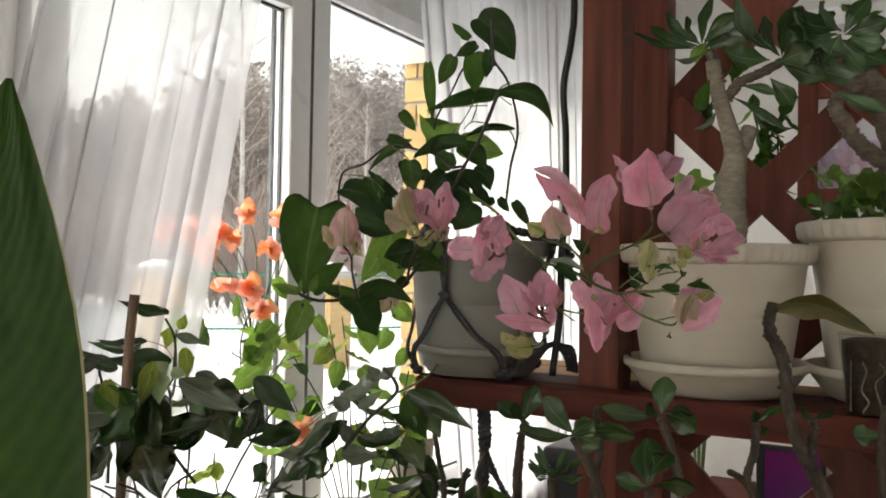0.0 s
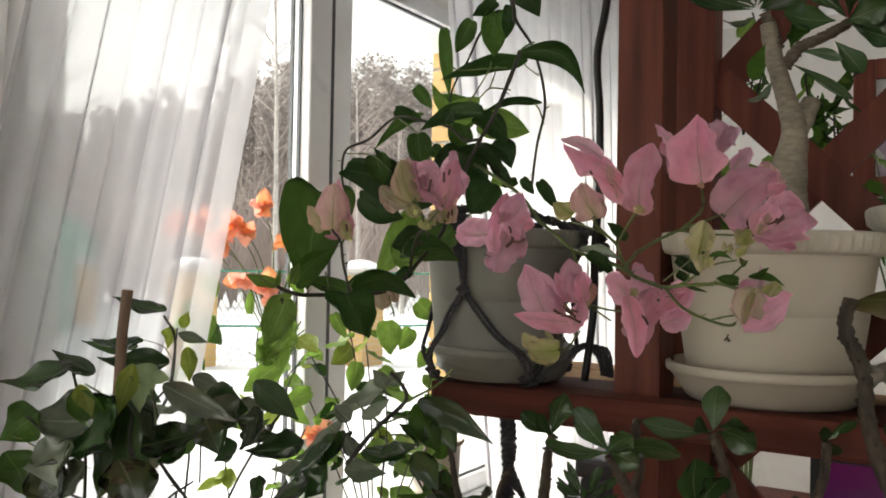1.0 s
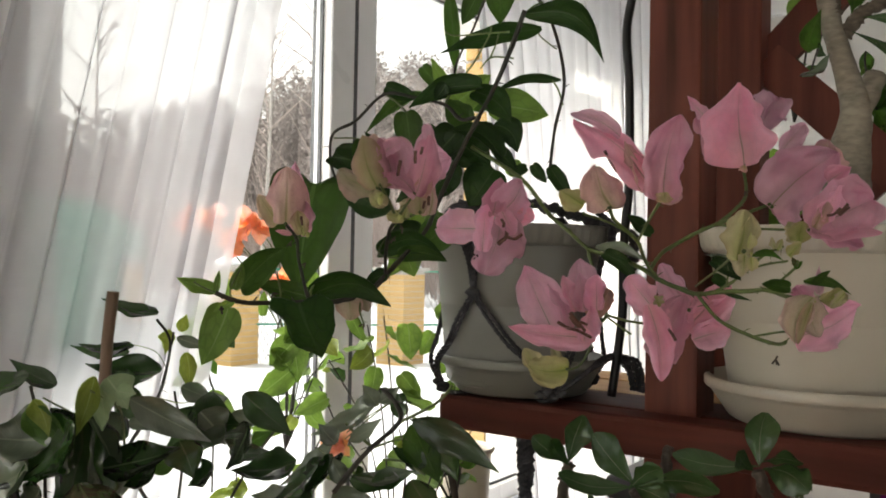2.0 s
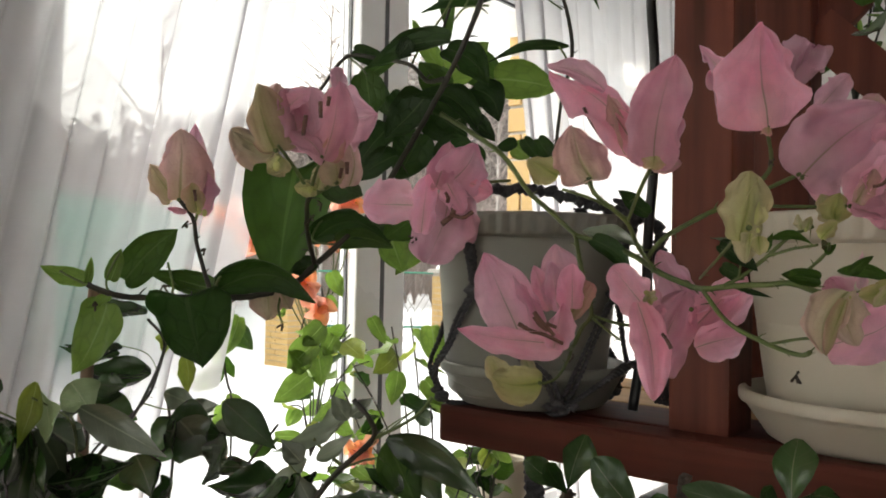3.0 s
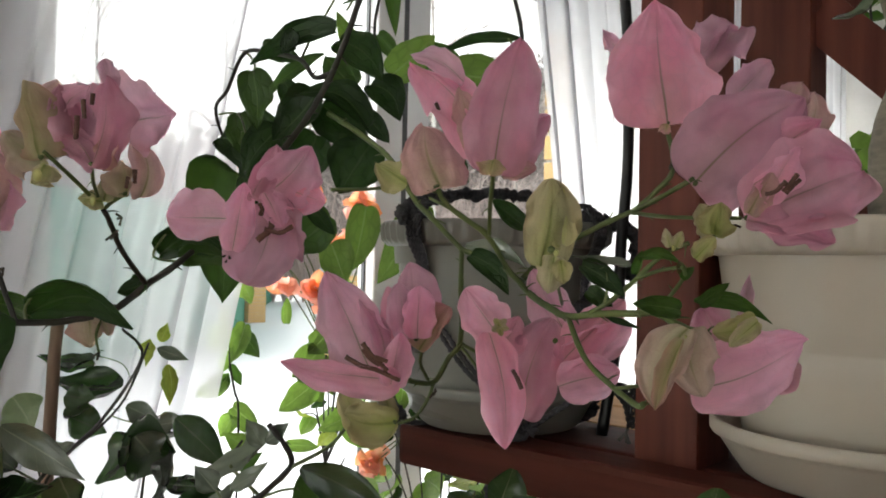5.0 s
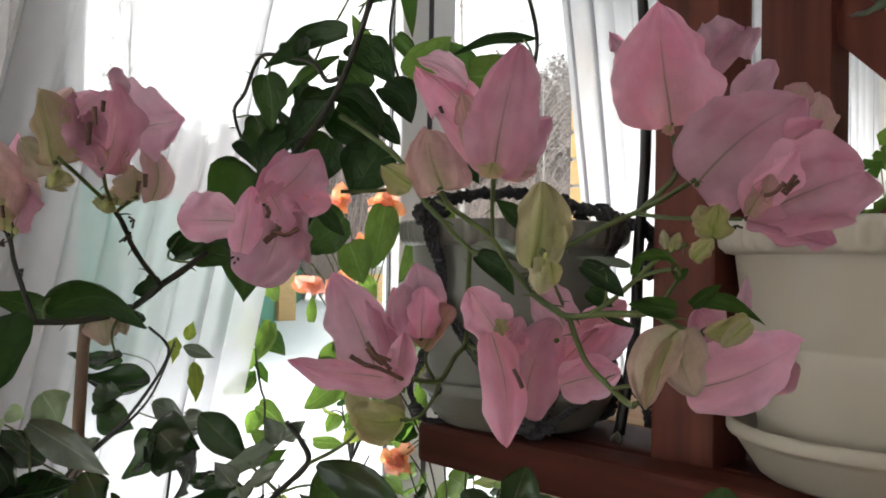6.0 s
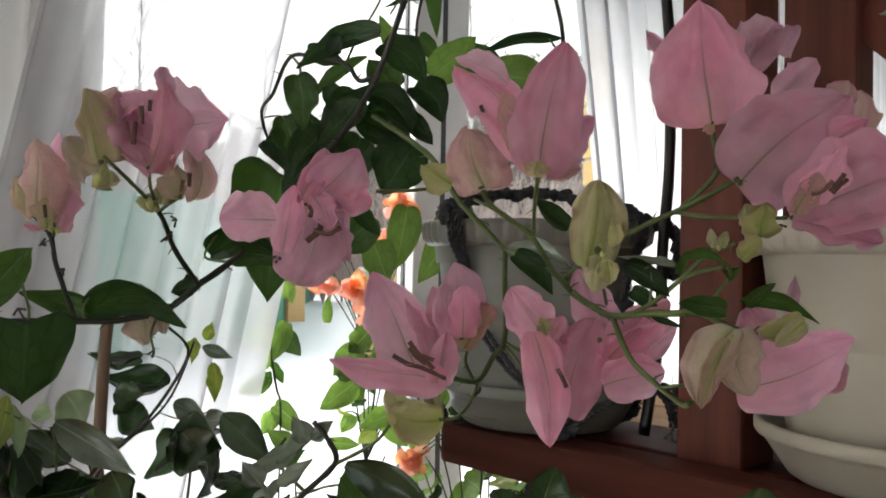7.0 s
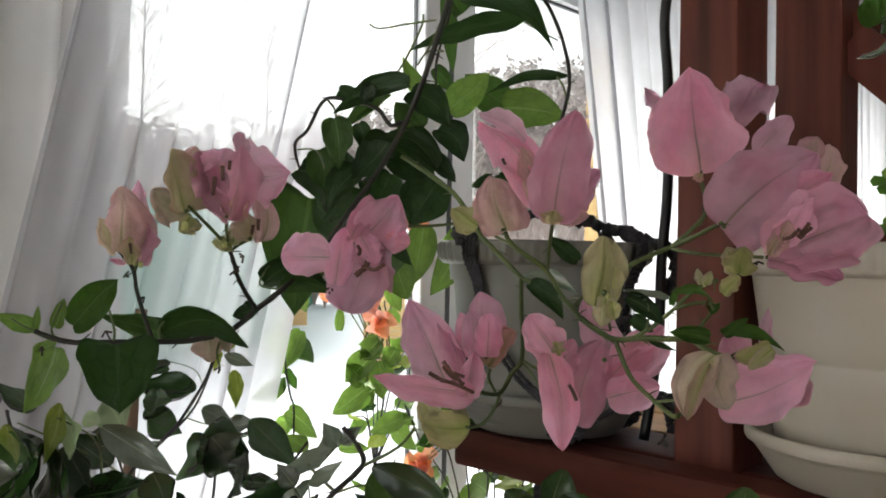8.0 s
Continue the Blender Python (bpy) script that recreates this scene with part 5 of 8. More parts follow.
bract(fl, (0.209, 0.722, 1.259), (0.248, 0.737, 1.276), 0.0258, 0, -0.4, 0.08, 0, 0.52, 0.75, 0.05)
bract(fl, (0.206, 0.690, 1.281), (0.211, 0.694, 1.261), 0.0161, 0, -0.6, -0.05, 0.5, 0.5, 0.75, 0.05)
bract(fl, (0.206, 0.688, 1.282), (0.196, 0.686, 1.258), 0.0142, 10, -0.6, -0.05, 0.64, 0.5, 0.85, 0.12)
bract(fl, (0.204, 0.684, 1.279), (0.196, 0.681, 1.258), 0.0044, 40, 0.5, 0, 0.5, 0.5, 1, 0)
bud(fl, (0.205, 0.682, 1.280), 0.0017)
fl = flower((0.227, 0.706, 1.284))
bract(fl, (0.228, 0.706, 1.285), (0.214, 0.702, 1.280), 0.0083, 0, -0.6, 0, 1, 0.5, 0.8, -0.1)
bract(fl, (0.228, 0.704, 1.284), (0.219, 0.701, 1.276), 0.0061, 10, 0.5, 0, 1, 0.5, 0.8, 0)
fl = flower((0.166, 0.670, 1.305))
bract(fl, (0.168, 0.674, 1.306), (0.169, 0.671, 1.324), 0.0085, 20, 0.5, 0, 0.85, 0.5, 0.85, 0)
bract(fl, (0.163, 0.670, 1.300), (0.166, 0.669, 1.326), 0.0166, 0, -0.65, -0.05, 0.85, 0.55, 0.8, 0.05)
bract(fl, (0.167, 0.670, 1.303), (0.165, 0.672, 1.292), 0.0092, 0, -0.6, 0, 0.98, 0.5, 0.8, 0)
bract(fl, (0.169, 0.668, 1.302), (0.170, 0.670, 1.295), 0.0057, 10, 0.5, 0, 0.98, 0.45, 0.9, 0)
bud(fl, (0.168, 0.664, 1.304), 0.0030)
fl = flower((-0.045, 0.752, 1.275))
bract(fl, (-0.054, 0.757, 1.279), (-0.053, 0.757, 1.259), 0.0160, 0, 0.5, 0, 0.55, 0.5, 0.7, 0)
bract(fl, (-0.047, 0.755, 1.277), (-0.041, 0.755, 1.265), 0.0104, 0, -0.4, 0, 0.55, 0.45, 0.9, 0)
dried(plant, (-0.016, 0.725, 1.317))
dried(plant, (-0.022, 0.730, 1.311))
dried(plant, (-0.085, 0.725, 1.306))
dried(plant, (-0.075, 0.728, 1.295))
dried(plant, (-0.043, 0.750, 1.258))
dried(plant, (0.027, 0.735, 1.303))
dried(plant, (-0.092, 0.720, 1.277))
dried(plant, (-0.118, 0.705, 1.269))
dried(plant, (0.229, 0.790, 1.319))
dried(plant, (0.188, 0.690, 1.249))
dried(plant, (0.102, 0.790, 1.243))
dried(plant, (0.204, 0.815, 1.348))
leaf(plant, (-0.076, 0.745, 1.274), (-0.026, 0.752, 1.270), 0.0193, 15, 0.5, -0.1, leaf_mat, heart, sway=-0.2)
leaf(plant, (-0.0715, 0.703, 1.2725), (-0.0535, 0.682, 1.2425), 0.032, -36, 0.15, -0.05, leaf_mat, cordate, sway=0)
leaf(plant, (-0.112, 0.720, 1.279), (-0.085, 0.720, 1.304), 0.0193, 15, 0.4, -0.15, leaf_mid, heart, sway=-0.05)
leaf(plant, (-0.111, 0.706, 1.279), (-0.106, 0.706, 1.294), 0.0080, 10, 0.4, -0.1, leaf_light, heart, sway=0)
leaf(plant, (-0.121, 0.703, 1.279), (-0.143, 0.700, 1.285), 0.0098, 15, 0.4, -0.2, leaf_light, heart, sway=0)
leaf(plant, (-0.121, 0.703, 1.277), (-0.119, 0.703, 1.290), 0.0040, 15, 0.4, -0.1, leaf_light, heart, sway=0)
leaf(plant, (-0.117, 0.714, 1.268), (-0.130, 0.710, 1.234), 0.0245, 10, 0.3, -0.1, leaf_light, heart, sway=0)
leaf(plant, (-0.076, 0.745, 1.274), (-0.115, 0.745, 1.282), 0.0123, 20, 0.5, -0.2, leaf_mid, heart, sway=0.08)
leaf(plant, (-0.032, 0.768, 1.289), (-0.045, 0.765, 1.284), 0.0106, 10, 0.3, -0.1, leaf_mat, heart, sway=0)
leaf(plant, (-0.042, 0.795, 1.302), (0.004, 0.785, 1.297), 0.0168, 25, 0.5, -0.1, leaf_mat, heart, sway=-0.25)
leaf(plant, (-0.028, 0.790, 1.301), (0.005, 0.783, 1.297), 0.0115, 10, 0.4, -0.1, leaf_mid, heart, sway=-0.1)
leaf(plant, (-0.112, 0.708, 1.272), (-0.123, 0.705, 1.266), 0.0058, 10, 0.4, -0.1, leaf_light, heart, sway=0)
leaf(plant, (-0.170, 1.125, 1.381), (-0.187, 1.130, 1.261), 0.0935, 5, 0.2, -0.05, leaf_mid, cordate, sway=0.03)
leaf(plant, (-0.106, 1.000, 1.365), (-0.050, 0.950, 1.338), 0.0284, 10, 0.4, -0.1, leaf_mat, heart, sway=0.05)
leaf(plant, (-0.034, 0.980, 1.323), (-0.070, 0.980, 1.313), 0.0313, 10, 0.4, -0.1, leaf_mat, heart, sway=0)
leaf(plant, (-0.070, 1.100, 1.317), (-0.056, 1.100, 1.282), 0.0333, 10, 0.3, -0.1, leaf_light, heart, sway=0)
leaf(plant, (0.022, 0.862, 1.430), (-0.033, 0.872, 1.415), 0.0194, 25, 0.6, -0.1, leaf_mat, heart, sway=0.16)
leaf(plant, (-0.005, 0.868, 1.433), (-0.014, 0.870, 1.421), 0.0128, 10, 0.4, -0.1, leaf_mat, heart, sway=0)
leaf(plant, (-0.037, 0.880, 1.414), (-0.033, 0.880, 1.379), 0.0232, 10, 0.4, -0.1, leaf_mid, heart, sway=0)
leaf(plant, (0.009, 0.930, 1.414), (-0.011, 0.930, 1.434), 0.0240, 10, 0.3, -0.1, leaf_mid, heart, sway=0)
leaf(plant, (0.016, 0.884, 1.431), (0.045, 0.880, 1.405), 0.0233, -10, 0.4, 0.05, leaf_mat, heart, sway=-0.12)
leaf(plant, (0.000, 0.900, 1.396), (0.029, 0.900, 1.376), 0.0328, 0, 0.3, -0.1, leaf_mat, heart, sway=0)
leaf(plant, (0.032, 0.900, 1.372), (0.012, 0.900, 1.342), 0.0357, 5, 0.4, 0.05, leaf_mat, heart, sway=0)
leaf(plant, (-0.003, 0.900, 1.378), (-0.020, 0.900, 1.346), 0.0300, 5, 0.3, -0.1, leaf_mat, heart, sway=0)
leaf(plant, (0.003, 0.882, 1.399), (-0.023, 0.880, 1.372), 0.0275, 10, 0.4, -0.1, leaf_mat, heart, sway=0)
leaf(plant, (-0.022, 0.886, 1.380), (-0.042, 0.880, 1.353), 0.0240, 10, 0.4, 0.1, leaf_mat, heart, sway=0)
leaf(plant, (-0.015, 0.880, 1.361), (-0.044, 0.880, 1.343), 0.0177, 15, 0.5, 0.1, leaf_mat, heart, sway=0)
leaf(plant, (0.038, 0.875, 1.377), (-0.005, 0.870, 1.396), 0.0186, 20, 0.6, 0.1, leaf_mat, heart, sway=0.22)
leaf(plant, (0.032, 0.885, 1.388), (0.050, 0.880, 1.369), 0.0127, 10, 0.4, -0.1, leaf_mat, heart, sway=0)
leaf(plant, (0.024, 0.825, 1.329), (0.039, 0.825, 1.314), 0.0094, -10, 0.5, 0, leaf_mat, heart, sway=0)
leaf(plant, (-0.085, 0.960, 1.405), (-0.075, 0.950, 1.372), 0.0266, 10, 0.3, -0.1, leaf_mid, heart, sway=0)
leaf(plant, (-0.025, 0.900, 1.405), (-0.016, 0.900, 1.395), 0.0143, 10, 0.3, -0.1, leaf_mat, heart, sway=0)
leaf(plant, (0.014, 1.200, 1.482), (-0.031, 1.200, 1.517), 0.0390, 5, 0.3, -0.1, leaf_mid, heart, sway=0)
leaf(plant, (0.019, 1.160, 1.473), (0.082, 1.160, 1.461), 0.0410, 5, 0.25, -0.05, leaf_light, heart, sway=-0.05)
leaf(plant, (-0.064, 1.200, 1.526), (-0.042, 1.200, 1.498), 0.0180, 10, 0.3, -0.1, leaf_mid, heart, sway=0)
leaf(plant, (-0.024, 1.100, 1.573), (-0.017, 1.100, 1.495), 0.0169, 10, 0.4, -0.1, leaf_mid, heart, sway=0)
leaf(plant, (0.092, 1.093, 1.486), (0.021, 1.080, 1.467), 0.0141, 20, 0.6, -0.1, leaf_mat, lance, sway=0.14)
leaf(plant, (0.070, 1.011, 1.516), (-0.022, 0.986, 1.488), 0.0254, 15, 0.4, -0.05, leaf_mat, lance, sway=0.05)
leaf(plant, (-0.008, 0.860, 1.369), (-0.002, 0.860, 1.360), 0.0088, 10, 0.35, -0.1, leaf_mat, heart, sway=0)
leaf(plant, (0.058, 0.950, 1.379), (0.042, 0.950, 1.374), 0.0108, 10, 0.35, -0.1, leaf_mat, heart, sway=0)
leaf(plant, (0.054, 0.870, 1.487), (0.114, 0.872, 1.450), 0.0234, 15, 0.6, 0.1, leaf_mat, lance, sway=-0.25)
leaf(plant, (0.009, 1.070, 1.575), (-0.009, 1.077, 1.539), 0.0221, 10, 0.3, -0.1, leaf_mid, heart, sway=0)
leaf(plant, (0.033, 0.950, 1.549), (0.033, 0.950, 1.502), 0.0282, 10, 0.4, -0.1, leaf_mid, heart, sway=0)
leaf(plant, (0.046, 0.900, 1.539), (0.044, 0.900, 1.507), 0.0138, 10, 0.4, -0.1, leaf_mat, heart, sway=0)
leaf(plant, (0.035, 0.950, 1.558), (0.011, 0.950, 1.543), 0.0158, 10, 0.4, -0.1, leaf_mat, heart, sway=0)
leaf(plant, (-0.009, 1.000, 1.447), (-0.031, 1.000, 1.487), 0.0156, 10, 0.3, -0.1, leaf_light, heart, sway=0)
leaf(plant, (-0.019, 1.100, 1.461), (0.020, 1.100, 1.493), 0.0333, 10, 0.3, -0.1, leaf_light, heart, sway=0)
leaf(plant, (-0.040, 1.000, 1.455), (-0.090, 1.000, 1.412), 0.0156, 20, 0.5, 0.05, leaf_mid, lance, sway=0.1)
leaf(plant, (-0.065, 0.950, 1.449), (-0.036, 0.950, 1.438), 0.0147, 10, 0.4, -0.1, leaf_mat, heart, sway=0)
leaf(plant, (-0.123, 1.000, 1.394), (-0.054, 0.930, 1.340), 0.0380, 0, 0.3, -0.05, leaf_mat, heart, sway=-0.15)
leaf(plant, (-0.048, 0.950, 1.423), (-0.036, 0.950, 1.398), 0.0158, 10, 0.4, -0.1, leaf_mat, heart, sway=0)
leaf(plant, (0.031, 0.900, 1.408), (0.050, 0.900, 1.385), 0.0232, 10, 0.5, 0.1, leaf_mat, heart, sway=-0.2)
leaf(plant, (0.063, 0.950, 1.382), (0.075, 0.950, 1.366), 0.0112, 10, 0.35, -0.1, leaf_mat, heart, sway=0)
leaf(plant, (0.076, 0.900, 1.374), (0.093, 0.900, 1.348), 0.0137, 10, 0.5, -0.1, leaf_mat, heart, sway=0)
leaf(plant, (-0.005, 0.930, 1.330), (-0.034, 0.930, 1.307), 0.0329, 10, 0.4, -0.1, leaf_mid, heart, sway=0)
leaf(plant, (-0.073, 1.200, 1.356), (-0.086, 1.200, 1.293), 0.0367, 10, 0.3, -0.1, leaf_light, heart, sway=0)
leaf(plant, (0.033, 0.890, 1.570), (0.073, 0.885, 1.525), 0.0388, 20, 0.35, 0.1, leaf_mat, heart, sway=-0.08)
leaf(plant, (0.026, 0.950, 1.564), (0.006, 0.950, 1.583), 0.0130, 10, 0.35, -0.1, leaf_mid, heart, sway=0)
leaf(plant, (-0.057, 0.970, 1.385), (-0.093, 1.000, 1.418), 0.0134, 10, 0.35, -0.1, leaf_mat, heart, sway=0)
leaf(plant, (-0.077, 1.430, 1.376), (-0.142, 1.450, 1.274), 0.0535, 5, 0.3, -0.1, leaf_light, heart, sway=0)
leaf(plant, (0.205, 0.722, 1.286), (0.189, 0.720, 1.288), 0.0079, 10, 0.4, -0.2, leaf_mid, heart, sway=0.05)
leaf(plant, (0.209, 0.712, 1.290), (0.233, 0.708, 1.283), 0.0066, 20, 0.5, -0.15, leaf_mid, lance, sway=-0.12)
leaf(plant, (0.210, 0.700, 1.289), (0.219, 0.700, 1.296), 0.0050, 10, 0.4, -0.1, leaf_mid, heart, sway=0)
leaf(plant, (0.169, 0.755, 1.301), (0.186, 0.752, 1.289), 0.0097, 10, 0.5, -0.1, leaf_mat, heart, sway=-0.05)
leaf(plant, (0.188, 0.750, 1.301), (0.165, 0.755, 1.305), 0.0075, 20, 0.5, -0.1, ficus_grey, lance, sway=0.08)
leaf(plant, (0.190, 0.745, 1.304), (0.207, 0.740, 1.301), 0.0050, 20, 0.5, -0.2, leaf_mid, lance, sway=-0.15)
leaf(plant, (0.171, 0.760, 1.291), (0.181, 0.757, 1.285), 0.0076, 10, 0.4, -0.1, leaf_mat, heart, sway=0)
leaf(plant, (0.111, 0.820, 1.305), (0.132, 0.810, 1.286), 0.0120, 10, 0.4, -0.1, leaf_mat, heart, sway=-0.12)
leaf(plant, (0.106, 0.830, 1.310), (0.139, 0.810, 1.300), 0.0094, 20, 0.5, -0.1, ficus_grey, lance, sway=-0.1)
leaf(plant, (0.140, 0.800, 1.318), (0.124, 0.800, 1.331), 0.0099, 10, 0.5, -0.1, leaf_mat, heart, sway=0)
leaf(plant, (0.206, 0.715, 1.298), (0.204, 0.715, 1.303), 0.0042, 10, 0.35, -0.1, leaf_olive, heart, sway=0)
leaf(plant, (0.205, 0.714, 1.297), (0.209, 0.714, 1.301), 0.0034, 10, 0.35, -0.1, leaf_mid, heart, sway=0)
leaf(plant, (0.178, 0.757, 1.281), (0.192, 0.750, 1.277), 0.0031, 20, 0.5, -0.1, leaf_mat, lance, sway=0)
leaf(plant, (0.189, 0.752, 1.298), (0.192, 0.750, 1.307), 0.0039, 10, 0.35, -0.1, leaf_mid, heart, sway=0)
leaf(plant, (0.039, 1.160, 1.407), (0.055, 1.160, 1.395), 0.0205, 10, 0.35, -0.1, leaf_light, heart, sway=0)

plant = thing_empty("ficus", (-0.42, 1.2, 0.42), "dark-leaved weeping fig bush with a brown stake", "plant")
leaf(plant, (-0.435, 1.330, 1.221), (-0.517, 1.330, 1.240), 0.0272, 12, 0.35, -0.12, ficus_mat, lance, sway=0)
leaf(plant, (-0.471, 1.335, 1.175), (-0.550, 1.335, 1.174), 0.0293, 12, 0.35, -0.12, ficus_mat, lance, sway=0)
leaf(plant, (-0.432, 1.337, 1.143), (-0.540, 1.337, 1.149), 0.0457, 12, 0.35, -0.12, ficus_mat, lance, sway=0)
leaf(plant, (-0.484, 1.300, 1.119), (-0.448, 1.300, 1.122), 0.0335, 12, 0.35, -0.12, ficus_mat, lance, sway=0)
leaf(plant, (-0.474, 1.460, 1.189), (-0.483, 1.460, 1.150), 0.0284, 12, 0.35, -0.12, leaf_yellow, lance, sway=0)
leaf(plant, (-0.458, 1.460, 1.186), (-0.448, 1.460, 1.213), 0.0202, 12, 0.35, -0.12, leaf_yellow, lance, sway=0)
leaf(plant, (-0.451, 1.469, 1.154), (-0.446, 1.469, 1.097), 0.0346, 12, 0.35, -0.12, leaf_yellow, lance, sway=0)
leaf(plant, (-0.463, 1.460, 1.177), (-0.414, 1.460, 1.163), 0.0182, 12, 0.35, -0.12, ficus_grey, lance, sway=0)
leaf(plant, (-0.333, 0.970, 1.187), (-0.351, 0.970, 1.131), 0.0251, 10, 0.35, -0.12, leaf_yellow, lance, sway=0)
leaf(plant, (-0.336, 0.980, 1.178), (-0.328, 0.980, 1.136), 0.0315, 12, 0.35, -0.12, ficus_pale, lance, sway=0)
leaf(plant, (-0.317, 0.980, 1.173), (-0.298, 0.980, 1.171), 0.0157, 12, 0.35, -0.12, ficus_pale, lance, sway=0)
leaf(plant, (-0.388, 0.965, 1.165), (-0.372, 0.965, 1.132), 0.0239, 12, 0.35, -0.12, leaf_yellow, lance, sway=0)
leaf(plant, (-0.313, 1.000, 1.162), (-0.233, 1.000, 1.125), 0.0283, 10, 0.35, -0.12, ficus_grey, lance, sway=0)
leaf(plant, (-0.340, 1.050, 1.114), (-0.392, 1.050, 1.142), 0.0359, 12, 0.35, -0.12, ficus_mat, lance, sway=0)
leaf(plant, (-0.355, 0.975, 1.150), (-0.391, 0.975, 1.082), 0.0677, 5, 0.2, -0.12, ficus_mat, lance, sway=0)
leaf(plant, (-0.352, 1.000, 1.142), (-0.326, 1.000, 1.083), 0.0460, 12, 0.35, -0.12, ficus_grey, lance, sway=0)
leaf(plant, (-0.367, 1.250, 1.136), (-0.322, 1.250, 1.119), 0.0232, 12, 0.35, -0.12, ficus_grey, lance, sway=0)
leaf(plant, (-0.319, 1.100, 1.128), (-0.359, 1.100, 1.112), 0.0155, 12, 0.35, -0.12, ficus_grey, lance, sway=0)
leaf(plant, (-0.327, 1.200, 1.115), (-0.363, 1.200, 1.061), 0.0519, 5, 0.35, -0.12, ficus_mat, lance, sway=0)
leaf(plant, (-0.322, 1.200, 1.115), (-0.289, 1.200, 1.077), 0.0485, 12, 0.35, -0.12, ficus_grey, lance, sway=0)
leaf(plant, (-0.263, 1.180, 1.141), (-0.204, 1.180, 1.094), 0.0364, 5, 0.35, -0.12, ficus_mat, lance, sway=0)
leaf(plant, (-0.286, 1.200, 1.069), (-0.232, 1.200, 1.071), 0.0217, 12, 0.35, -0.12, ficus_mat, lance, sway=0)
leaf(plant, (-0.191, 1.150, 1.072), (-0.266, 1.150, 1.060), 0.0454, 12, 0.35, -0.12, ficus_mat, lance, sway=0)
leaf(plant, (-0.073, 0.990, 1.170), (-0.138, 0.990, 1.137), 0.0259, 10, 0.35, -0.12, ficus_grey, lance, sway=0)
leaf(plant, (-0.072, 0.980, 1.167), (-0.086, 0.980, 1.186), 0.0162, 12, 0.35, -0.12, ficus_grey, lance, sway=0)
leaf(plant, (-0.070, 0.980, 1.170), (-0.052, 0.980, 1.185), 0.0139, 12, 0.35, -0.12, ficus_grey, lance, sway=0)
leaf(plant, (-0.128, 1.050, 1.118), (-0.178, 1.050, 1.073), 0.0244, 12, 0.35, -0.12, ficus_grey, lance, sway=0)
leaf(plant, (-0.115, 1.040, 1.109), (-0.147, 1.040, 1.078), 0.0215, 12, 0.35, -0.12, ficus_mat, lance, sway=0)
leaf(plant, (-0.368, 1.100, 1.079), (-0.341, 1.100, 1.070), 0.0282, 12, 0.35, -0.12, leaf_mid, lance, sway=0)
leaf(plant, (-0.272, 1.020, 1.120), (-0.257, 1.020, 1.084), 0.0378, 12, 0.35, -0.12, ficus_mat, lance, sway=0)
leaf(plant, (-0.346, 1.020, 1.106), (-0.368, 1.020, 1.072), 0.0447, 12, 0.35, -0.12, ficus_mat, lance, sway=0)
leaf(plant, (-0.286, 1.000, 1.099), (-0.318, 1.000, 1.080), 0.0309, 12, 0.35, -0.12, ficus_mat, lance, sway=0)
leaf(plant, (-0.237, 1.020, 1.096), (-0.263, 1.020, 1.077), 0.0314, 12, 0.35, -0.12, ficus_mat, lance, sway=0)
leaf(plant, (-0.389, 1.600, 1.014), (-0.434, 1.600, 1.035), 0.0336, 12, 0.35, -0.12, leaf_light, lance, sway=0)
leaf(plant, (-0.363, 1.500, 1.010), (-0.320, 1.500, 1.033), 0.0268, 12, 0.35, -0.12, leaf_mid, lance, sway=0)
leaf(plant, (-0.397, 0.970, 1.185), (-0.472, 0.970, 1.161), 0.0357, 8, 0.35, -0.12, ficus_mat, lance, sway=0)
leaf(plant, (-0.387, 1.000, 1.173), (-0.435, 1.000, 1.196), 0.0207, 12, 0.35, -0.12, ficus_mat, lance, sway=0)
leaf(plant, (-0.376, 0.975, 1.128), (-0.446, 0.975, 1.127), 0.0588, 5, 0.2, -0.12, ficus_grey, lance, sway=0)
leaf(plant, (-0.351, 0.985, 1.149), (-0.379, 0.985, 1.043), 0.0781, 5, 0.2, -0.12, ficus_mat, lance, sway=0)
leaf(plant, (-0.370, 1.030, 1.107), (-0.355, 1.030, 1.031), 0.0638, 5, 0.35, -0.12, ficus_mat, lance, sway=0)
leaf(plant, (-0.347, 1.030, 1.102), (-0.339, 1.030, 1.052), 0.0456, 12, 0.35, -0.12, ficus_grey, lance, sway=0)
leaf(plant, (-0.452, 1.000, 1.087), (-0.475, 1.000, 1.050), 0.0443, 12, 0.35, -0.12, leaf_mid, lance, sway=0)
leaf(plant, (-0.432, 1.000, 1.064), (-0.462, 1.000, 1.036), 0.0369, 12, 0.35, -0.12, ficus_mat, lance, sway=0)
leaf(plant, (-0.377, 1.100, 1.140), (-0.407, 1.100, 1.133), 0.0213, 12, 0.35, -0.12, ficus_grey, lance, sway=0)
leaf(plant, (-0.388, 1.150, 1.108), (-0.361, 1.150, 1.112), 0.0138, 12, 0.35, -0.12, ficus_grey, lance, sway=0)
leaf(plant, (-0.388, 1.100, 1.167), (-0.363, 1.100, 1.134), 0.0410, 12, 0.35, -0.12, ficus_pale, lance, sway=0)
leaf(plant, (-0.489, 1.360, 1.164), (-0.576, 1.360, 1.172), 0.0251, 12, 0.35, -0.12, ficus_mat, lance, sway=0)
leaf(plant, (-0.485, 1.300, 1.134), (-0.442, 1.300, 1.133), 0.0324, 12, 0.35, -0.12, ficus_mat, lance, sway=0)
leaf(plant, (-0.478, 1.300, 1.109), (-0.430, 1.300, 1.094), 0.0413, 12, 0.35, -0.12, ficus_mat, lance, sway=0)
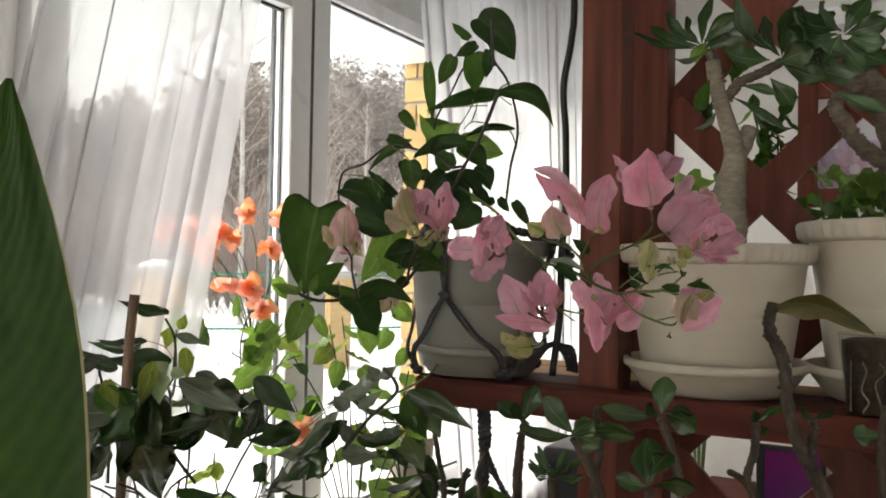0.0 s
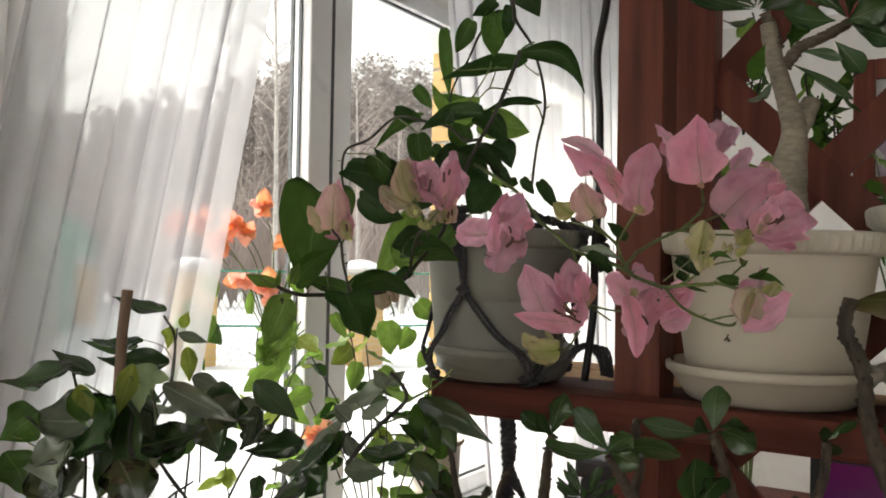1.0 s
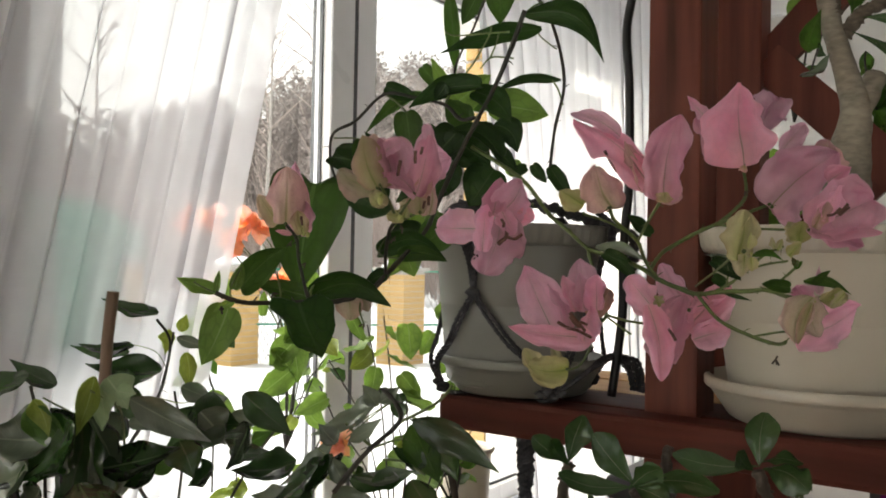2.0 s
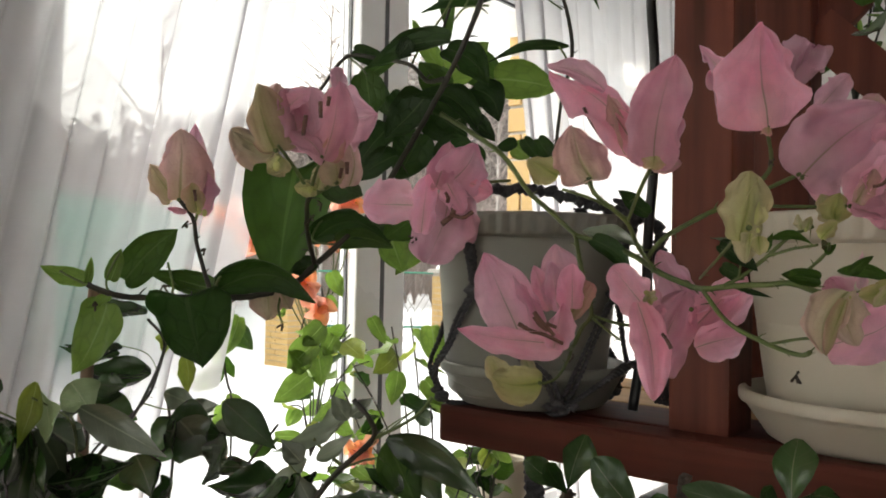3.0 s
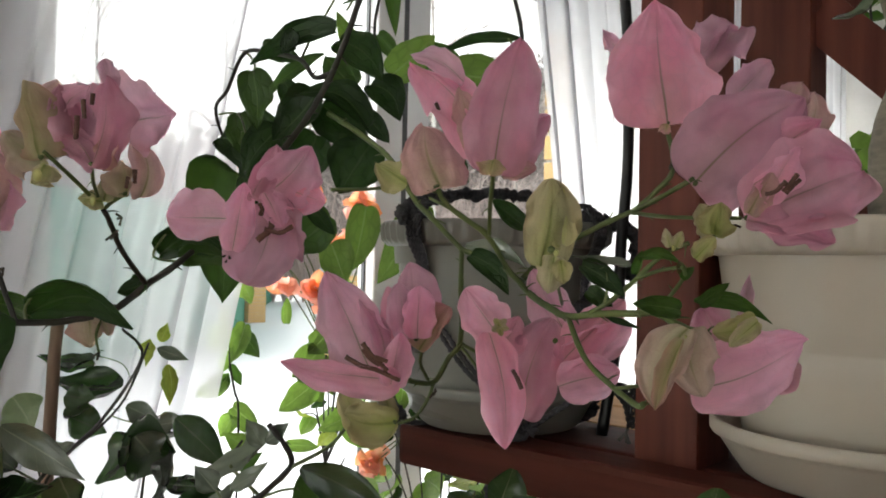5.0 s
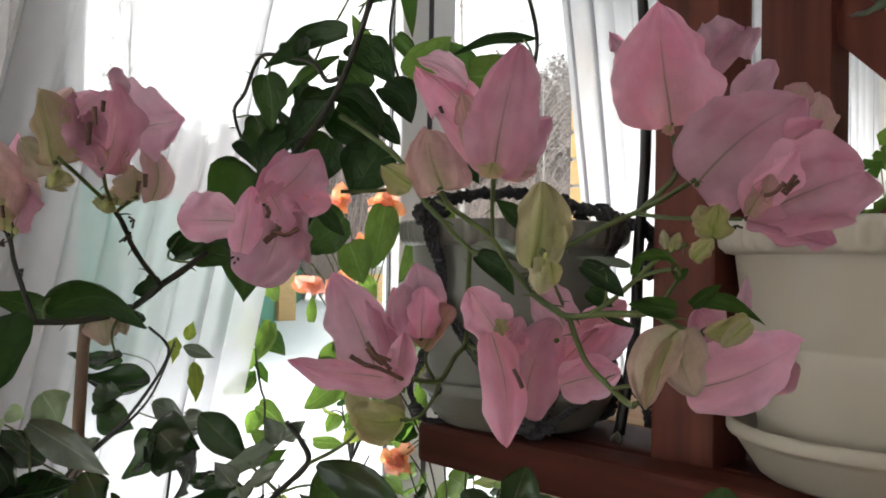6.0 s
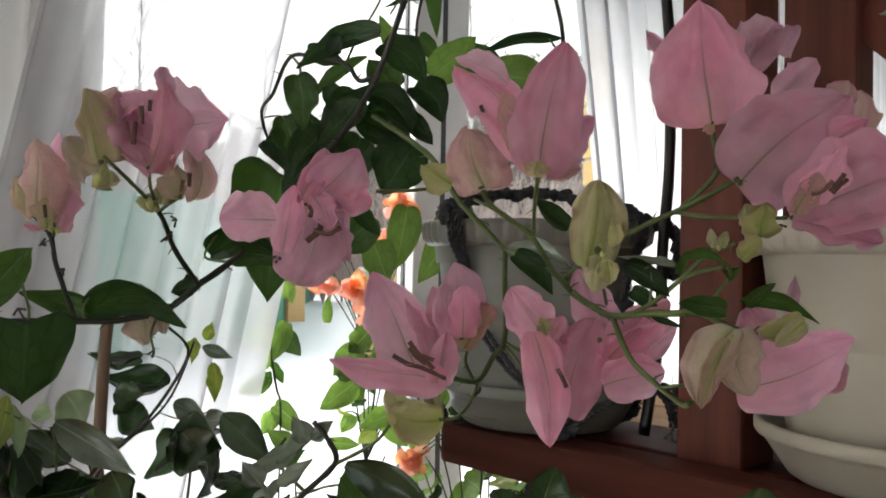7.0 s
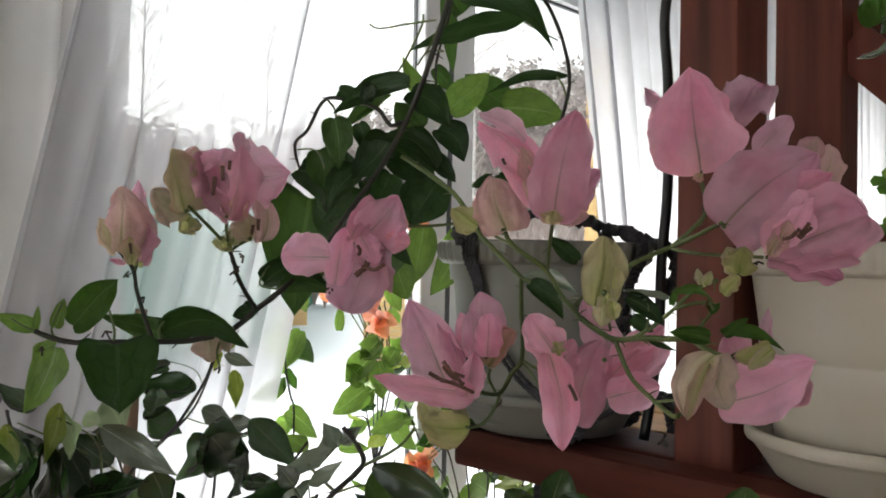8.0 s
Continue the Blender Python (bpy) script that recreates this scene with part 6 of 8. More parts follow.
leaf(plant, (-0.338, 1.200, 1.103), (-0.274, 1.200, 1.102), 0.0627, 5, 0.2, -0.12, ficus_mat, lance, sway=0)
leaf(plant, (-0.247, 1.150, 1.114), (-0.271, 1.150, 1.061), 0.0513, 12, 0.35, -0.12, ficus_mat, lance, sway=0)
leaf(plant, (-0.359, 1.300, 1.106), (-0.323, 1.300, 1.116), 0.0226, 12, 0.35, -0.12, ficus_grey, lance, sway=0)
leaf(plant, (-0.303, 1.250, 1.103), (-0.258, 1.250, 1.093), 0.0196, 12, 0.35, -0.12, ficus_grey, lance, sway=0)
leaf(plant, (-0.308, 1.100, 1.084), (-0.348, 1.100, 1.070), 0.0312, 12, 0.35, -0.12, leaf_mid, lance, sway=0)
leaf(plant, (-0.341, 1.000, 1.096), (-0.264, 1.000, 1.119), 0.0374, 12, 0.35, -0.12, ficus_mat, lance, sway=0)
leaf(plant, (-0.387, 1.000, 1.144), (-0.412, 1.000, 1.100), 0.0453, 12, 0.35, -0.12, ficus_mat, lance, sway=0)
leaf(plant, (-0.347, 0.960, 1.146), (-0.397, 0.960, 1.090), 0.0617, 5, 0.2, -0.12, ficus_mat, lance, sway=0)
leaf(plant, (-0.346, 0.970, 1.089), (-0.321, 0.970, 1.028), 0.0558, 5, 0.2, -0.12, ficus_mat, lance, sway=0)
leaf(plant, (-0.400, 0.970, 1.153), (-0.353, 0.970, 1.118), 0.0400, 12, 0.35, -0.12, leaf_mid, lance, sway=0)
leaf(plant, (-0.431, 0.970, 1.135), (-0.472, 0.970, 1.105), 0.0500, 5, 0.2, -0.12, leaf_mid, lance, sway=0)
leaf(plant, (-0.389, 0.960, 1.103), (-0.441, 0.960, 1.079), 0.0563, 5, 0.2, -0.12, ficus_grey, lance, sway=0)
leaf(plant, (-0.430, 0.960, 1.079), (-0.399, 0.960, 1.049), 0.0493, 5, 0.2, -0.12, ficus_mat, lance, sway=0)
leaf(plant, (-0.460, 0.960, 1.096), (-0.435, 0.960, 1.048), 0.0423, 5, 0.2, -0.12, leaf_mid, lance, sway=0)
leaf(plant, (-0.377, 0.960, 1.086), (-0.411, 0.960, 1.049), 0.0422, 5, 0.2, -0.12, ficus_grey, lance, sway=0)
stem(plant, 0.0030, [(-0.440, 1.200, 1.033), (-0.455, 1.250, 1.063), (-0.421, 1.300, 1.113), (-0.435, 1.360, 1.140), (-0.451, 1.420, 1.188)])
stem(plant, 0.0016, [(-0.421, 1.300, 1.113), (-0.383, 1.300, 1.107), (-0.347, 1.300, 1.122)])
stem(plant, 0.0014, [(-0.433, 1.360, 1.140), (-0.455, 1.370, 1.165), (-0.489, 1.360, 1.176)])
stem(plant, 0.0022, [(-0.326, 1.020, 1.090), (-0.329, 1.020, 1.134), (-0.334, 1.020, 1.152)])
stem(plant, 0.0016, [(-0.329, 1.020, 1.134), (-0.325, 1.000, 1.154), (-0.337, 0.970, 1.174)])
stem(plant, 0.0040, [(-0.319, 1.100, 1.013), (-0.347, 1.100, 1.048), (-0.373, 1.120, 1.083), (-0.398, 1.250, 1.118), (-0.447, 1.400, 1.173), (-0.450, 1.360, 1.211)])
stem(plant, 0.0030, [(-0.395, 1.000, 1.038), (-0.392, 0.990, 1.115), (-0.401, 0.980, 1.175)])
stem(plant, 0.0018, [(-0.373, 1.120, 1.083), (-0.369, 1.050, 1.123), (-0.388, 0.980, 1.164)])
stem(plant, 0.0016, [(-0.460, 0.970, 1.111), (-0.441, 0.980, 1.098), (-0.420, 1.000, 1.070)])
plant = thing_empty("rubber_fig", (-0.12, 1.0, 0.55), "leafy fig branch with grey-green drooping leaves", "plant")
stem(plant, 0.0042, [(-0.115, 1.000, 1.083), (-0.083, 0.990, 1.123), (-0.053, 0.985, 1.152), (-0.055, 0.980, 1.169), (-0.068, 0.980, 1.183)])
stem(plant, 0.0026, [(-0.078, 0.990, 1.128), (-0.096, 0.990, 1.142), (-0.103, 0.990, 1.149)])
stem(plant, 0.0026, [(-0.053, 0.985, 1.152), (-0.019, 0.975, 1.172), (-0.004, 0.970, 1.189)])
stem(plant, 0.0020, [(-0.078, 0.990, 1.127), (-0.060, 0.985, 1.135), (-0.046, 0.985, 1.138)])
stem(plant, 0.0022, [(-0.100, 1.000, 1.103), (-0.129, 1.030, 1.109), (-0.140, 1.040, 1.114)])
stem(plant, 0.0020, [(-0.068, 0.990, 1.117), (-0.048, 0.985, 1.117), (-0.028, 0.980, 1.107)])
leaf(plant, (-0.041, 0.985, 1.151), (-0.015, 0.985, 1.099), 0.0393, 0, 0.25, -0.12, leaf_mid, lance, sway=0)
leaf(plant, (-0.038, 0.970, 1.157), (0.038, 0.970, 1.114), 0.0270, 15, 0.4, -0.2, ficus_mat, lance, sway=-0.06)
leaf(plant, (-0.028, 0.985, 1.114), (-0.059, 0.985, 1.130), 0.0185, 12, 0.35, -0.12, ficus_mat, lance, sway=0)
leaf(plant, (-0.053, 0.990, 1.100), (-0.098, 0.990, 1.102), 0.0187, 12, 0.35, -0.12, ficus_grey, lance, sway=0)
leaf(plant, (-0.078, 0.990, 1.096), (-0.039, 0.990, 1.108), 0.0199, 12, 0.35, -0.12, ficus_mat, lance, sway=0)
leaf(plant, (-0.105, 1.000, 1.091), (-0.120, 1.000, 1.117), 0.0179, 12, 0.35, -0.12, ficus_grey, lance, sway=0)
leaf(plant, (-0.020, 0.990, 1.138), (-0.000, 0.990, 1.099), 0.0267, 12, 0.35, -0.12, ficus_mat, lance, sway=0)
leaf(plant, (-0.126, 1.000, 1.113), (-0.179, 1.000, 1.070), 0.0277, 12, 0.35, -0.12, ficus_mat, lance, sway=0)
leaf(plant, (-0.116, 1.000, 1.117), (-0.147, 1.000, 1.077), 0.0218, 12, 0.35, -0.12, ficus_mat, lance, sway=0)
leaf(plant, (-0.117, 1.000, 1.078), (-0.072, 1.000, 1.076), 0.0247, 12, 0.35, -0.12, ficus_grey, lance, sway=0)
leaf(plant, (-0.155, 1.000, 1.065), (-0.188, 1.000, 1.044), 0.0291, 12, 0.35, -0.12, ficus_mat, lance, sway=0)
leaf(plant, (-0.138, 1.000, 1.086), (-0.158, 1.000, 1.045), 0.0437, 12, 0.35, -0.12, ficus_mat, lance, sway=0)
leaf(plant, (-0.098, 0.990, 1.098), (-0.062, 0.990, 1.091), 0.0158, 12, 0.35, -0.12, ficus_mat, lance, sway=0)
leaf(plant, (-0.041, 0.980, 1.102), (-0.017, 0.980, 1.062), 0.0283, 12, 0.35, -0.12, ficus_mat, lance, sway=0)
leaf(plant, (-0.097, 0.980, 1.135), (-0.068, 0.980, 1.156), 0.0156, 12, 0.35, -0.12, ficus_grey, lance, sway=0)
leaf(plant, (-0.109, 0.980, 1.132), (-0.126, 0.980, 1.149), 0.0185, 12, 0.35, -0.12, ficus_grey, lance, sway=0)
leaf(plant, (-0.157, 1.020, 1.078), (-0.199, 1.020, 1.068), 0.0268, 12, 0.35, -0.12, ficus_grey, lance, sway=0)
leaf(plant, (-0.225, 1.100, 1.038), (-0.245, 1.100, 1.015), 0.0325, 12, 0.35, -0.12, ficus_mat, lance, sway=0)
part("stake", tube(bmesh.new(), [(-0.465, 1.262, 1.253), (-0.475, 1.262, 1.1), (-0.49, 1.262, 0.45)], 0.0075, 0.0075, 10, 3, 0.08), stake_mat, bpy.data.objects["ficus"], "brown wooden stake")

plant = thing_empty("desert_rose", (0.367, 1.11, 1.30), "desert rose with a thick pale trunk and long glossy leaves", "plant")
part("trunk", tube(bmesh.new(), [(0.380, 1.109, 1.340), (0.380, 1.109, 1.364), (0.380, 1.108, 1.405), (0.387, 1.107, 1.458), (0.373, 1.105, 1.507), (0.362, 1.105, 1.545), (0.355, 1.104, 1.583)], 0.02, 0.01, 16, 8, 0.07, 3, [0.0233, 0.0241, 0.0218, 0.0143, 0.0109, 0.0102, 0.009]), bark_pale, plant)
part("limb", tube(bmesh.new(), [(0.388, 1.107, 1.454), (0.400, 1.111, 1.472), (0.410, 1.116, 1.495)], 0.012, 0.011, 10, 6, 0.2, 8), bark_pale, plant)
stem(plant, 0.016, [(0.366, 1.104, 1.552), (0.356, 1.104, 1.582), (0.350, 1.103, 1.596)], bark_grey, "branch")
stem(plant, 0.015, [(0.374, 1.105, 1.533), (0.389, 1.094, 1.553), (0.414, 1.084, 1.564), (0.436, 1.074, 1.577)], bark_grey, "branch")
leaf(plant, (0.338, 1.100, 1.599), (0.246, 1.080, 1.614), 0.0111, 12, 0.35, -0.2, aden_mat, spoon, sway=0)
leaf(plant, (0.338, 1.100, 1.601), (0.266, 1.080, 1.619), 0.0205, 12, 0.35, -0.2, aden_mat, spoon, sway=0)
leaf(plant, (0.339, 1.100, 1.603), (0.285, 1.080, 1.638), 0.0188, 12, 0.35, -0.2, aden_mat, spoon, sway=0)
leaf(plant, (0.342, 1.100, 1.604), (0.384, 1.080, 1.639), 0.0257, 12, 0.35, -0.2, aden_mat, spoon, sway=-0.08)
leaf(plant, (0.338, 1.100, 1.590), (0.296, 1.080, 1.578), 0.0154, 12, 0.35, -0.2, ficus_grey, spoon, sway=0)
leaf(plant, (0.351, 1.100, 1.559), (0.331, 1.080, 1.511), 0.0231, 12, 0.35, -0.2, leaf_mid, spoon, sway=0)
leaf(plant, (0.376, 1.090, 1.551), (0.384, 1.070, 1.575), 0.0271, 12, 0.35, -0.2, leaf_mid, spoon, sway=0)
leaf(plant, (0.347, 1.100, 1.597), (0.401, 1.080, 1.615), 0.0240, 12, 0.35, -0.2, ficus_grey, spoon, sway=-0.1)
leaf(plant, (0.350, 1.120, 1.605), (0.375, 1.100, 1.619), 0.0261, 12, 0.35, -0.2, aden_mat, spoon, sway=0)
leaf(plant, (0.344, 1.120, 1.608), (0.315, 1.100, 1.640), 0.0192, 12, 0.35, -0.2, aden_mat, spoon, sway=0)
leaf(plant, (0.346, 1.120, 1.610), (0.353, 1.100, 1.667), 0.0209, 12, 0.35, -0.2, aden_mat, spoon, sway=0)
leaf(plant, (0.418, 1.070, 1.577), (0.355, 1.050, 1.582), 0.0366, 12, 0.35, -0.2, aden_mat, spoon, sway=0)
leaf(plant, (0.432, 1.080, 1.590), (0.374, 1.060, 1.655), 0.0319, 12, 0.35, -0.2, aden_mat, spoon, sway=-0.1)
leaf(plant, (0.438, 1.080, 1.584), (0.445, 1.060, 1.643), 0.0353, 12, 0.35, -0.2, aden_mat, spoon, sway=0)
leaf(plant, (0.426, 1.050, 1.571), (0.465, 1.030, 1.606), 0.0261, 12, 0.35, -0.2, ficus_grey, spoon, sway=0)
leaf(plant, (0.420, 1.030, 1.563), (0.498, 1.010, 1.554), 0.0224, 12, 0.35, -0.2, aden_mat, spoon, sway=0.06)
leaf(plant, (0.416, 1.020, 1.559), (0.512, 1.000, 1.527), 0.0253, 12, 0.35, -0.2, aden_mat, spoon, sway=-0.08)
leaf(plant, (0.424, 1.040, 1.567), (0.494, 1.020, 1.576), 0.0242, 12, 0.35, -0.2, aden_mat, spoon, sway=-0.05)
leaf(plant, (0.435, 1.070, 1.579), (0.490, 1.050, 1.635), 0.0333, 12, 0.35, -0.2, aden_mat, spoon, sway=0)
leaf(plant, (0.443, 1.100, 1.590), (0.412, 1.080, 1.636), 0.0308, 12, 0.35, -0.2, aden_mat, spoon, sway=0)
leaf(plant, (0.432, 1.060, 1.573), (0.525, 1.040, 1.590), 0.0247, 12, 0.35, -0.2, aden_mat, spoon, sway=0)
leaf(plant, (0.417, 1.030, 1.563), (0.462, 1.010, 1.539), 0.0272, 12, 0.35, -0.2, aden_mat, spoon, sway=0)
leaf(plant, (0.408, 1.020, 1.560), (0.443, 1.000, 1.574), 0.0317, 12, 0.35, -0.2, aden_mat, spoon, sway=0)
leaf(plant, (0.387, 1.090, 1.547), (0.425, 1.070, 1.533), 0.0127, 12, 0.35, -0.2, aden_mat, spoon, sway=-0.08)
leaf(plant, (0.422, 1.080, 1.556), (0.444, 1.060, 1.515), 0.0252, 12, 0.35, -0.2, aden_mat, spoon, sway=-0.06)
leaf(plant, (0.373, 1.080, 1.530), (0.433, 1.060, 1.486), 0.0134, 12, 0.35, -0.2, aden_mat, spoon, sway=-0.1)
leaf(plant, (0.359, 1.100, 1.514), (0.325, 1.080, 1.485), 0.0171, 12, 0.35, -0.2, ficus_grey, spoon, sway=0)
leaf(plant, (0.356, 1.100, 1.511), (0.341, 1.080, 1.516), 0.0137, 12, 0.35, -0.2, aden_mat, spoon, sway=0)
plant = thing_empty("desert_rose", (0.60, 1.04, 1.33), "desert rose with a crooked bark-covered branch and dark leaves", "plant")
part("trunk", tube(bmesh.new(), [(0.60, 1.04, 1.32), (0.60, 1.03, 1.40), (0.57, 1.02, 1.44), (0.54, 1.01, 1.50), (0.50, 1.0, 1.545)], 0.04, 0.014, 12, 8, 0.25, 13), bark_grey, plant)
stem(plant, 0.022, [(0.556, 1.017, 1.431), (0.504, 0.997, 1.452), (0.483, 0.996, 1.478), (0.468, 0.996, 1.502), (0.476, 0.995, 1.519)], bark_grey, "branch")
stem(plant, 0.016, [(0.482, 0.995, 1.522), (0.502, 0.995, 1.530), (0.495, 0.995, 1.543)], bark_grey, "branch")
leaf(plant, (0.477, 1.000, 1.597), (0.410, 0.980, 1.613), 0.0358, 12, 0.35, -0.2, aden_mat, spoon, sway=0)
leaf(plant, (0.469, 0.980, 1.579), (0.511, 0.960, 1.547), 0.0289, 12, 0.35, -0.2, aden_mat, spoon, sway=0)
leaf(plant, (0.471, 0.980, 1.585), (0.512, 0.960, 1.596), 0.0259, 12, 0.35, -0.2, aden_mat, spoon, sway=0)
leaf(plant, (0.477, 1.000, 1.595), (0.441, 0.980, 1.623), 0.0264, 12, 0.35, -0.2, aden_mat, spoon, sway=0)
leaf(plant, (0.467, 0.980, 1.586), (0.445, 0.960, 1.557), 0.0335, 12, 0.35, -0.2, aden_mat, spoon, sway=0)
leaf(plant, (0.468, 0.980, 1.578), (0.485, 0.960, 1.535), 0.0259, 12, 0.35, -0.2, aden_mat, spoon, sway=0)
leaf(plant, (0.471, 1.000, 1.592), (0.421, 0.980, 1.579), 0.0264, 12, 0.35, -0.2, aden_mat, spoon, sway=0)
leaf(plant, (0.475, 0.990, 1.590), (0.496, 0.970, 1.624), 0.0277, 12, 0.35, -0.2, aden_mat, spoon, sway=0)
leaf(plant, (0.470, 0.970, 1.577), (0.504, 0.950, 1.568), 0.0226, 12, 0.35, -0.2, aden_mat, spoon, sway=0)
leaf(plant, (0.454, 0.970, 1.517), (0.504, 0.950, 1.490), 0.0181, 12, 0.35, -0.2, aden_mat, spoon, sway=0)
leaf(plant, (0.475, 1.000, 1.591), (0.408, 0.980, 1.592), 0.0233, 12, 0.35, -0.2, aden_mat, spoon, sway=0)
leaf(plant, (0.473, 0.990, 1.579), (0.437, 0.970, 1.543), 0.0231, 12, 0.35, -0.2, aden_mat, spoon, sway=0)

plant = seedling((0.10, 0.97, 0.82))
stem(plant, 0.0128, [(0.096, 0.990, 0.887), (0.091, 0.977, 1.036), (0.093, 0.975, 1.088), (0.098, 0.974, 1.125)], bark_dark, "trunk")
leaf(plant, (0.096, 0.974, 1.125), (0.067, 0.974, 1.146), 0.0197, 10, 0.4, -0.2, aden_mat, spoon)
leaf(plant, (0.098, 0.974, 1.125), (0.111, 0.973, 1.166), 0.0263, 10, 0.3, -0.1, aden_mat, spoon)
leaf(plant, (0.098, 0.964, 1.125), (0.082, 0.964, 1.146), 0.0156, 30, 0.4, -0.2, leaf_mat, spoon)
plant = seedling((0.17, 0.93, 0.82))
stem(plant, 0.0128, [(0.194, 0.940, 0.910), (0.179, 0.936, 1.048), (0.165, 0.935, 1.086), (0.149, 0.935, 1.114)], bark_dark, "trunk")
leaf(plant, (0.149, 0.935, 1.118), (0.115, 0.934, 1.158), 0.0290, 10, 0.3, -0.1, aden_mat, spoon)
leaf(plant, (0.148, 0.925, 1.119), (0.087, 0.924, 1.127), 0.0187, 40, 0.3, -0.2, aden_mat, spoon)
leaf(plant, (0.149, 0.925, 1.119), (0.216, 0.925, 1.115), 0.0212, 40, 0.3, -0.2, aden_mat, spoon)
leaf(plant, (0.149, 0.925, 1.118), (0.176, 0.925, 1.107), 0.0250, 20, 0.3, -0.2, aden_mat, spoon)
leaf(plant, (0.144, 0.925, 1.116), (0.169, 0.924, 1.135), 0.0250, 20, 0.3, -0.2, aden_mat, spoon)
plant = seedling((0.19, 0.97, 0.82))
stem(plant, 0.0104, [(0.184, 0.970, 0.897), (0.176, 0.956, 1.043), (0.183, 0.955, 1.101), (0.178, 0.954, 1.133), (0.181, 0.954, 1.146)], bark_dark, "trunk")
plant = seedling((0.25, 0.85, 0.82))
stem(plant, 0.0112, [(0.261, 0.869, 0.941), (0.247, 0.856, 1.071), (0.237, 0.855, 1.117), (0.225, 0.854, 1.152)], bark_dark, "trunk")
leaf(plant, (0.226, 0.854, 1.155), (0.229, 0.853, 1.194), 0.0265, 0, 0.3, -0.1, aden_mat, spoon)
leaf(plant, (0.225, 0.854, 1.155), (0.166, 0.853, 1.163), 0.0173, 40, 0.3, -0.2, aden_mat, spoon)
leaf(plant, (0.226, 0.844, 1.156), (0.258, 0.844, 1.140), 0.0216, 30, 0.3, -0.3, aden_mat, spoon)
leaf(plant, (0.231, 0.864, 1.156), (0.260, 0.864, 1.155), 0.0117, 40, 0.3, -0.2, aden_mat, spoon)
leaf(plant, (0.220, 0.844, 1.154), (0.208, 0.843, 1.167), 0.0137, 20, 0.3, -0.2, leaf_mat, spoon)
plant = seedling((0.21, 0.82, 0.82))
stem(plant, 0.0112, [(0.212, 0.838, 0.952), (0.207, 0.826, 1.068), (0.205, 0.825, 1.087)], bark_dark, "trunk")
leaf(plant, (0.206, 0.825, 1.090), (0.202, 0.824, 1.137), 0.0345, 10, 0.3, -0.1, aden_mat, spoon)
leaf(plant, (0.206, 0.825, 1.089), (0.174, 0.825, 1.098), 0.0189, 30, 0.3, -0.2, aden_mat, spoon)
leaf(plant, (0.205, 0.815, 1.091), (0.249, 0.815, 1.091), 0.0198, 40, 0.3, -0.2, aden_mat, spoon)
leaf(plant, (0.205, 0.815, 1.094), (0.224, 0.814, 1.126), 0.0275, 30, 0.3, -0.2, aden_mat, spoon)
plant = seedling((0.36, 0.86, 0.82))
stem(plant, 0.0104, [(0.337, 0.879, 0.938), (0.326, 0.866, 1.064), (0.317, 0.865, 1.087), (0.325, 0.865, 1.117), (0.326, 0.864, 1.146)], bark_dark, "trunk")
stem(plant, 0.0080, [(0.315, 0.865, 1.087), (0.305, 0.865, 1.093), (0.298, 0.865, 1.096)], bark_dark, "trunk")
leaf(plant, (0.326, 0.864, 1.143), (0.324, 0.864, 1.159), 0.0152, 20, 0.3, -0.2, leaf_mat, spoon)
leaf(plant, (0.327, 0.864, 1.146), (0.353, 0.864, 1.163), 0.0140, 35, 0.3, -0.2, aden_mat, spoon)
leaf(plant, (0.327, 0.864, 1.141), (0.339, 0.864, 1.137), 0.0093, 35, 0.3, -0.2, leaf_mat, spoon)
plant = seedling((0.38, 0.8, 0.82))
stem(plant, 0.0145, [(0.404, 0.828, 0.960), (0.375, 0.815, 1.084), (0.348, 0.804, 1.130), (0.334, 0.803, 1.173), (0.328, 0.802, 1.217), (0.314, 0.801, 1.249), (0.318, 0.801, 1.273)], bark_dark, "trunk")
stem(plant, 0.0112, [(0.358, 0.814, 1.123), (0.363, 0.814, 1.145), (0.362, 0.814, 1.161)], bark_dark, "trunk")
leaf(plant, (0.318, 0.801, 1.268), (0.415, 0.802, 1.246), 0.0239, 45, 0.4, -0.34, leaf_olive, broad)
leaf(plant, (0.359, 0.804, 1.160), (0.345, 0.803, 1.171), 0.0119, 20, 0.3, -0.2, leaf_mat, spoon)
leaf(plant, (0.359, 0.803, 1.163), (0.378, 0.803, 1.166), 0.0098, 30, 0.3, -0.2, leaf_mat, spoon)
plant = seedling((0.44, 0.84, 0.82))
stem(plant, 0.0112, [(0.448, 0.849, 0.952), (0.449, 0.846, 1.077), (0.445, 0.844, 1.123), (0.449, 0.843, 1.169)], bark_dark, "trunk")
leaf(plant, (0.448, 0.844, 1.140), (0.417, 0.844, 1.141), 0.0194, 30, 0.3, -0.2, aden_mat, spoon)
plant = seedling((0.0, 1.0, 0.82))
stem(plant, 0.0080, [(0.001, 1.010, 0.877), (0.006, 1.007, 1.026), (0.000, 1.006, 1.067), (-0.007, 1.005, 1.107)], bark_dark, "trunk")
plant = seedling((0.03, 1.02, 0.82))
stem(plant, 0.0096, [(0.019, 1.031, 0.869), (0.027, 1.027, 1.021), (0.036, 1.026, 1.056)], bark_dark, "trunk")
plant = seedling((0.05, 1.0, 0.82))
stem(plant, 0.0080, [(0.053, 1.031, 0.869), (0.050, 1.007, 1.027), (0.046, 1.006, 1.054), (0.056, 1.005, 1.081)], bark_dark, "trunk")

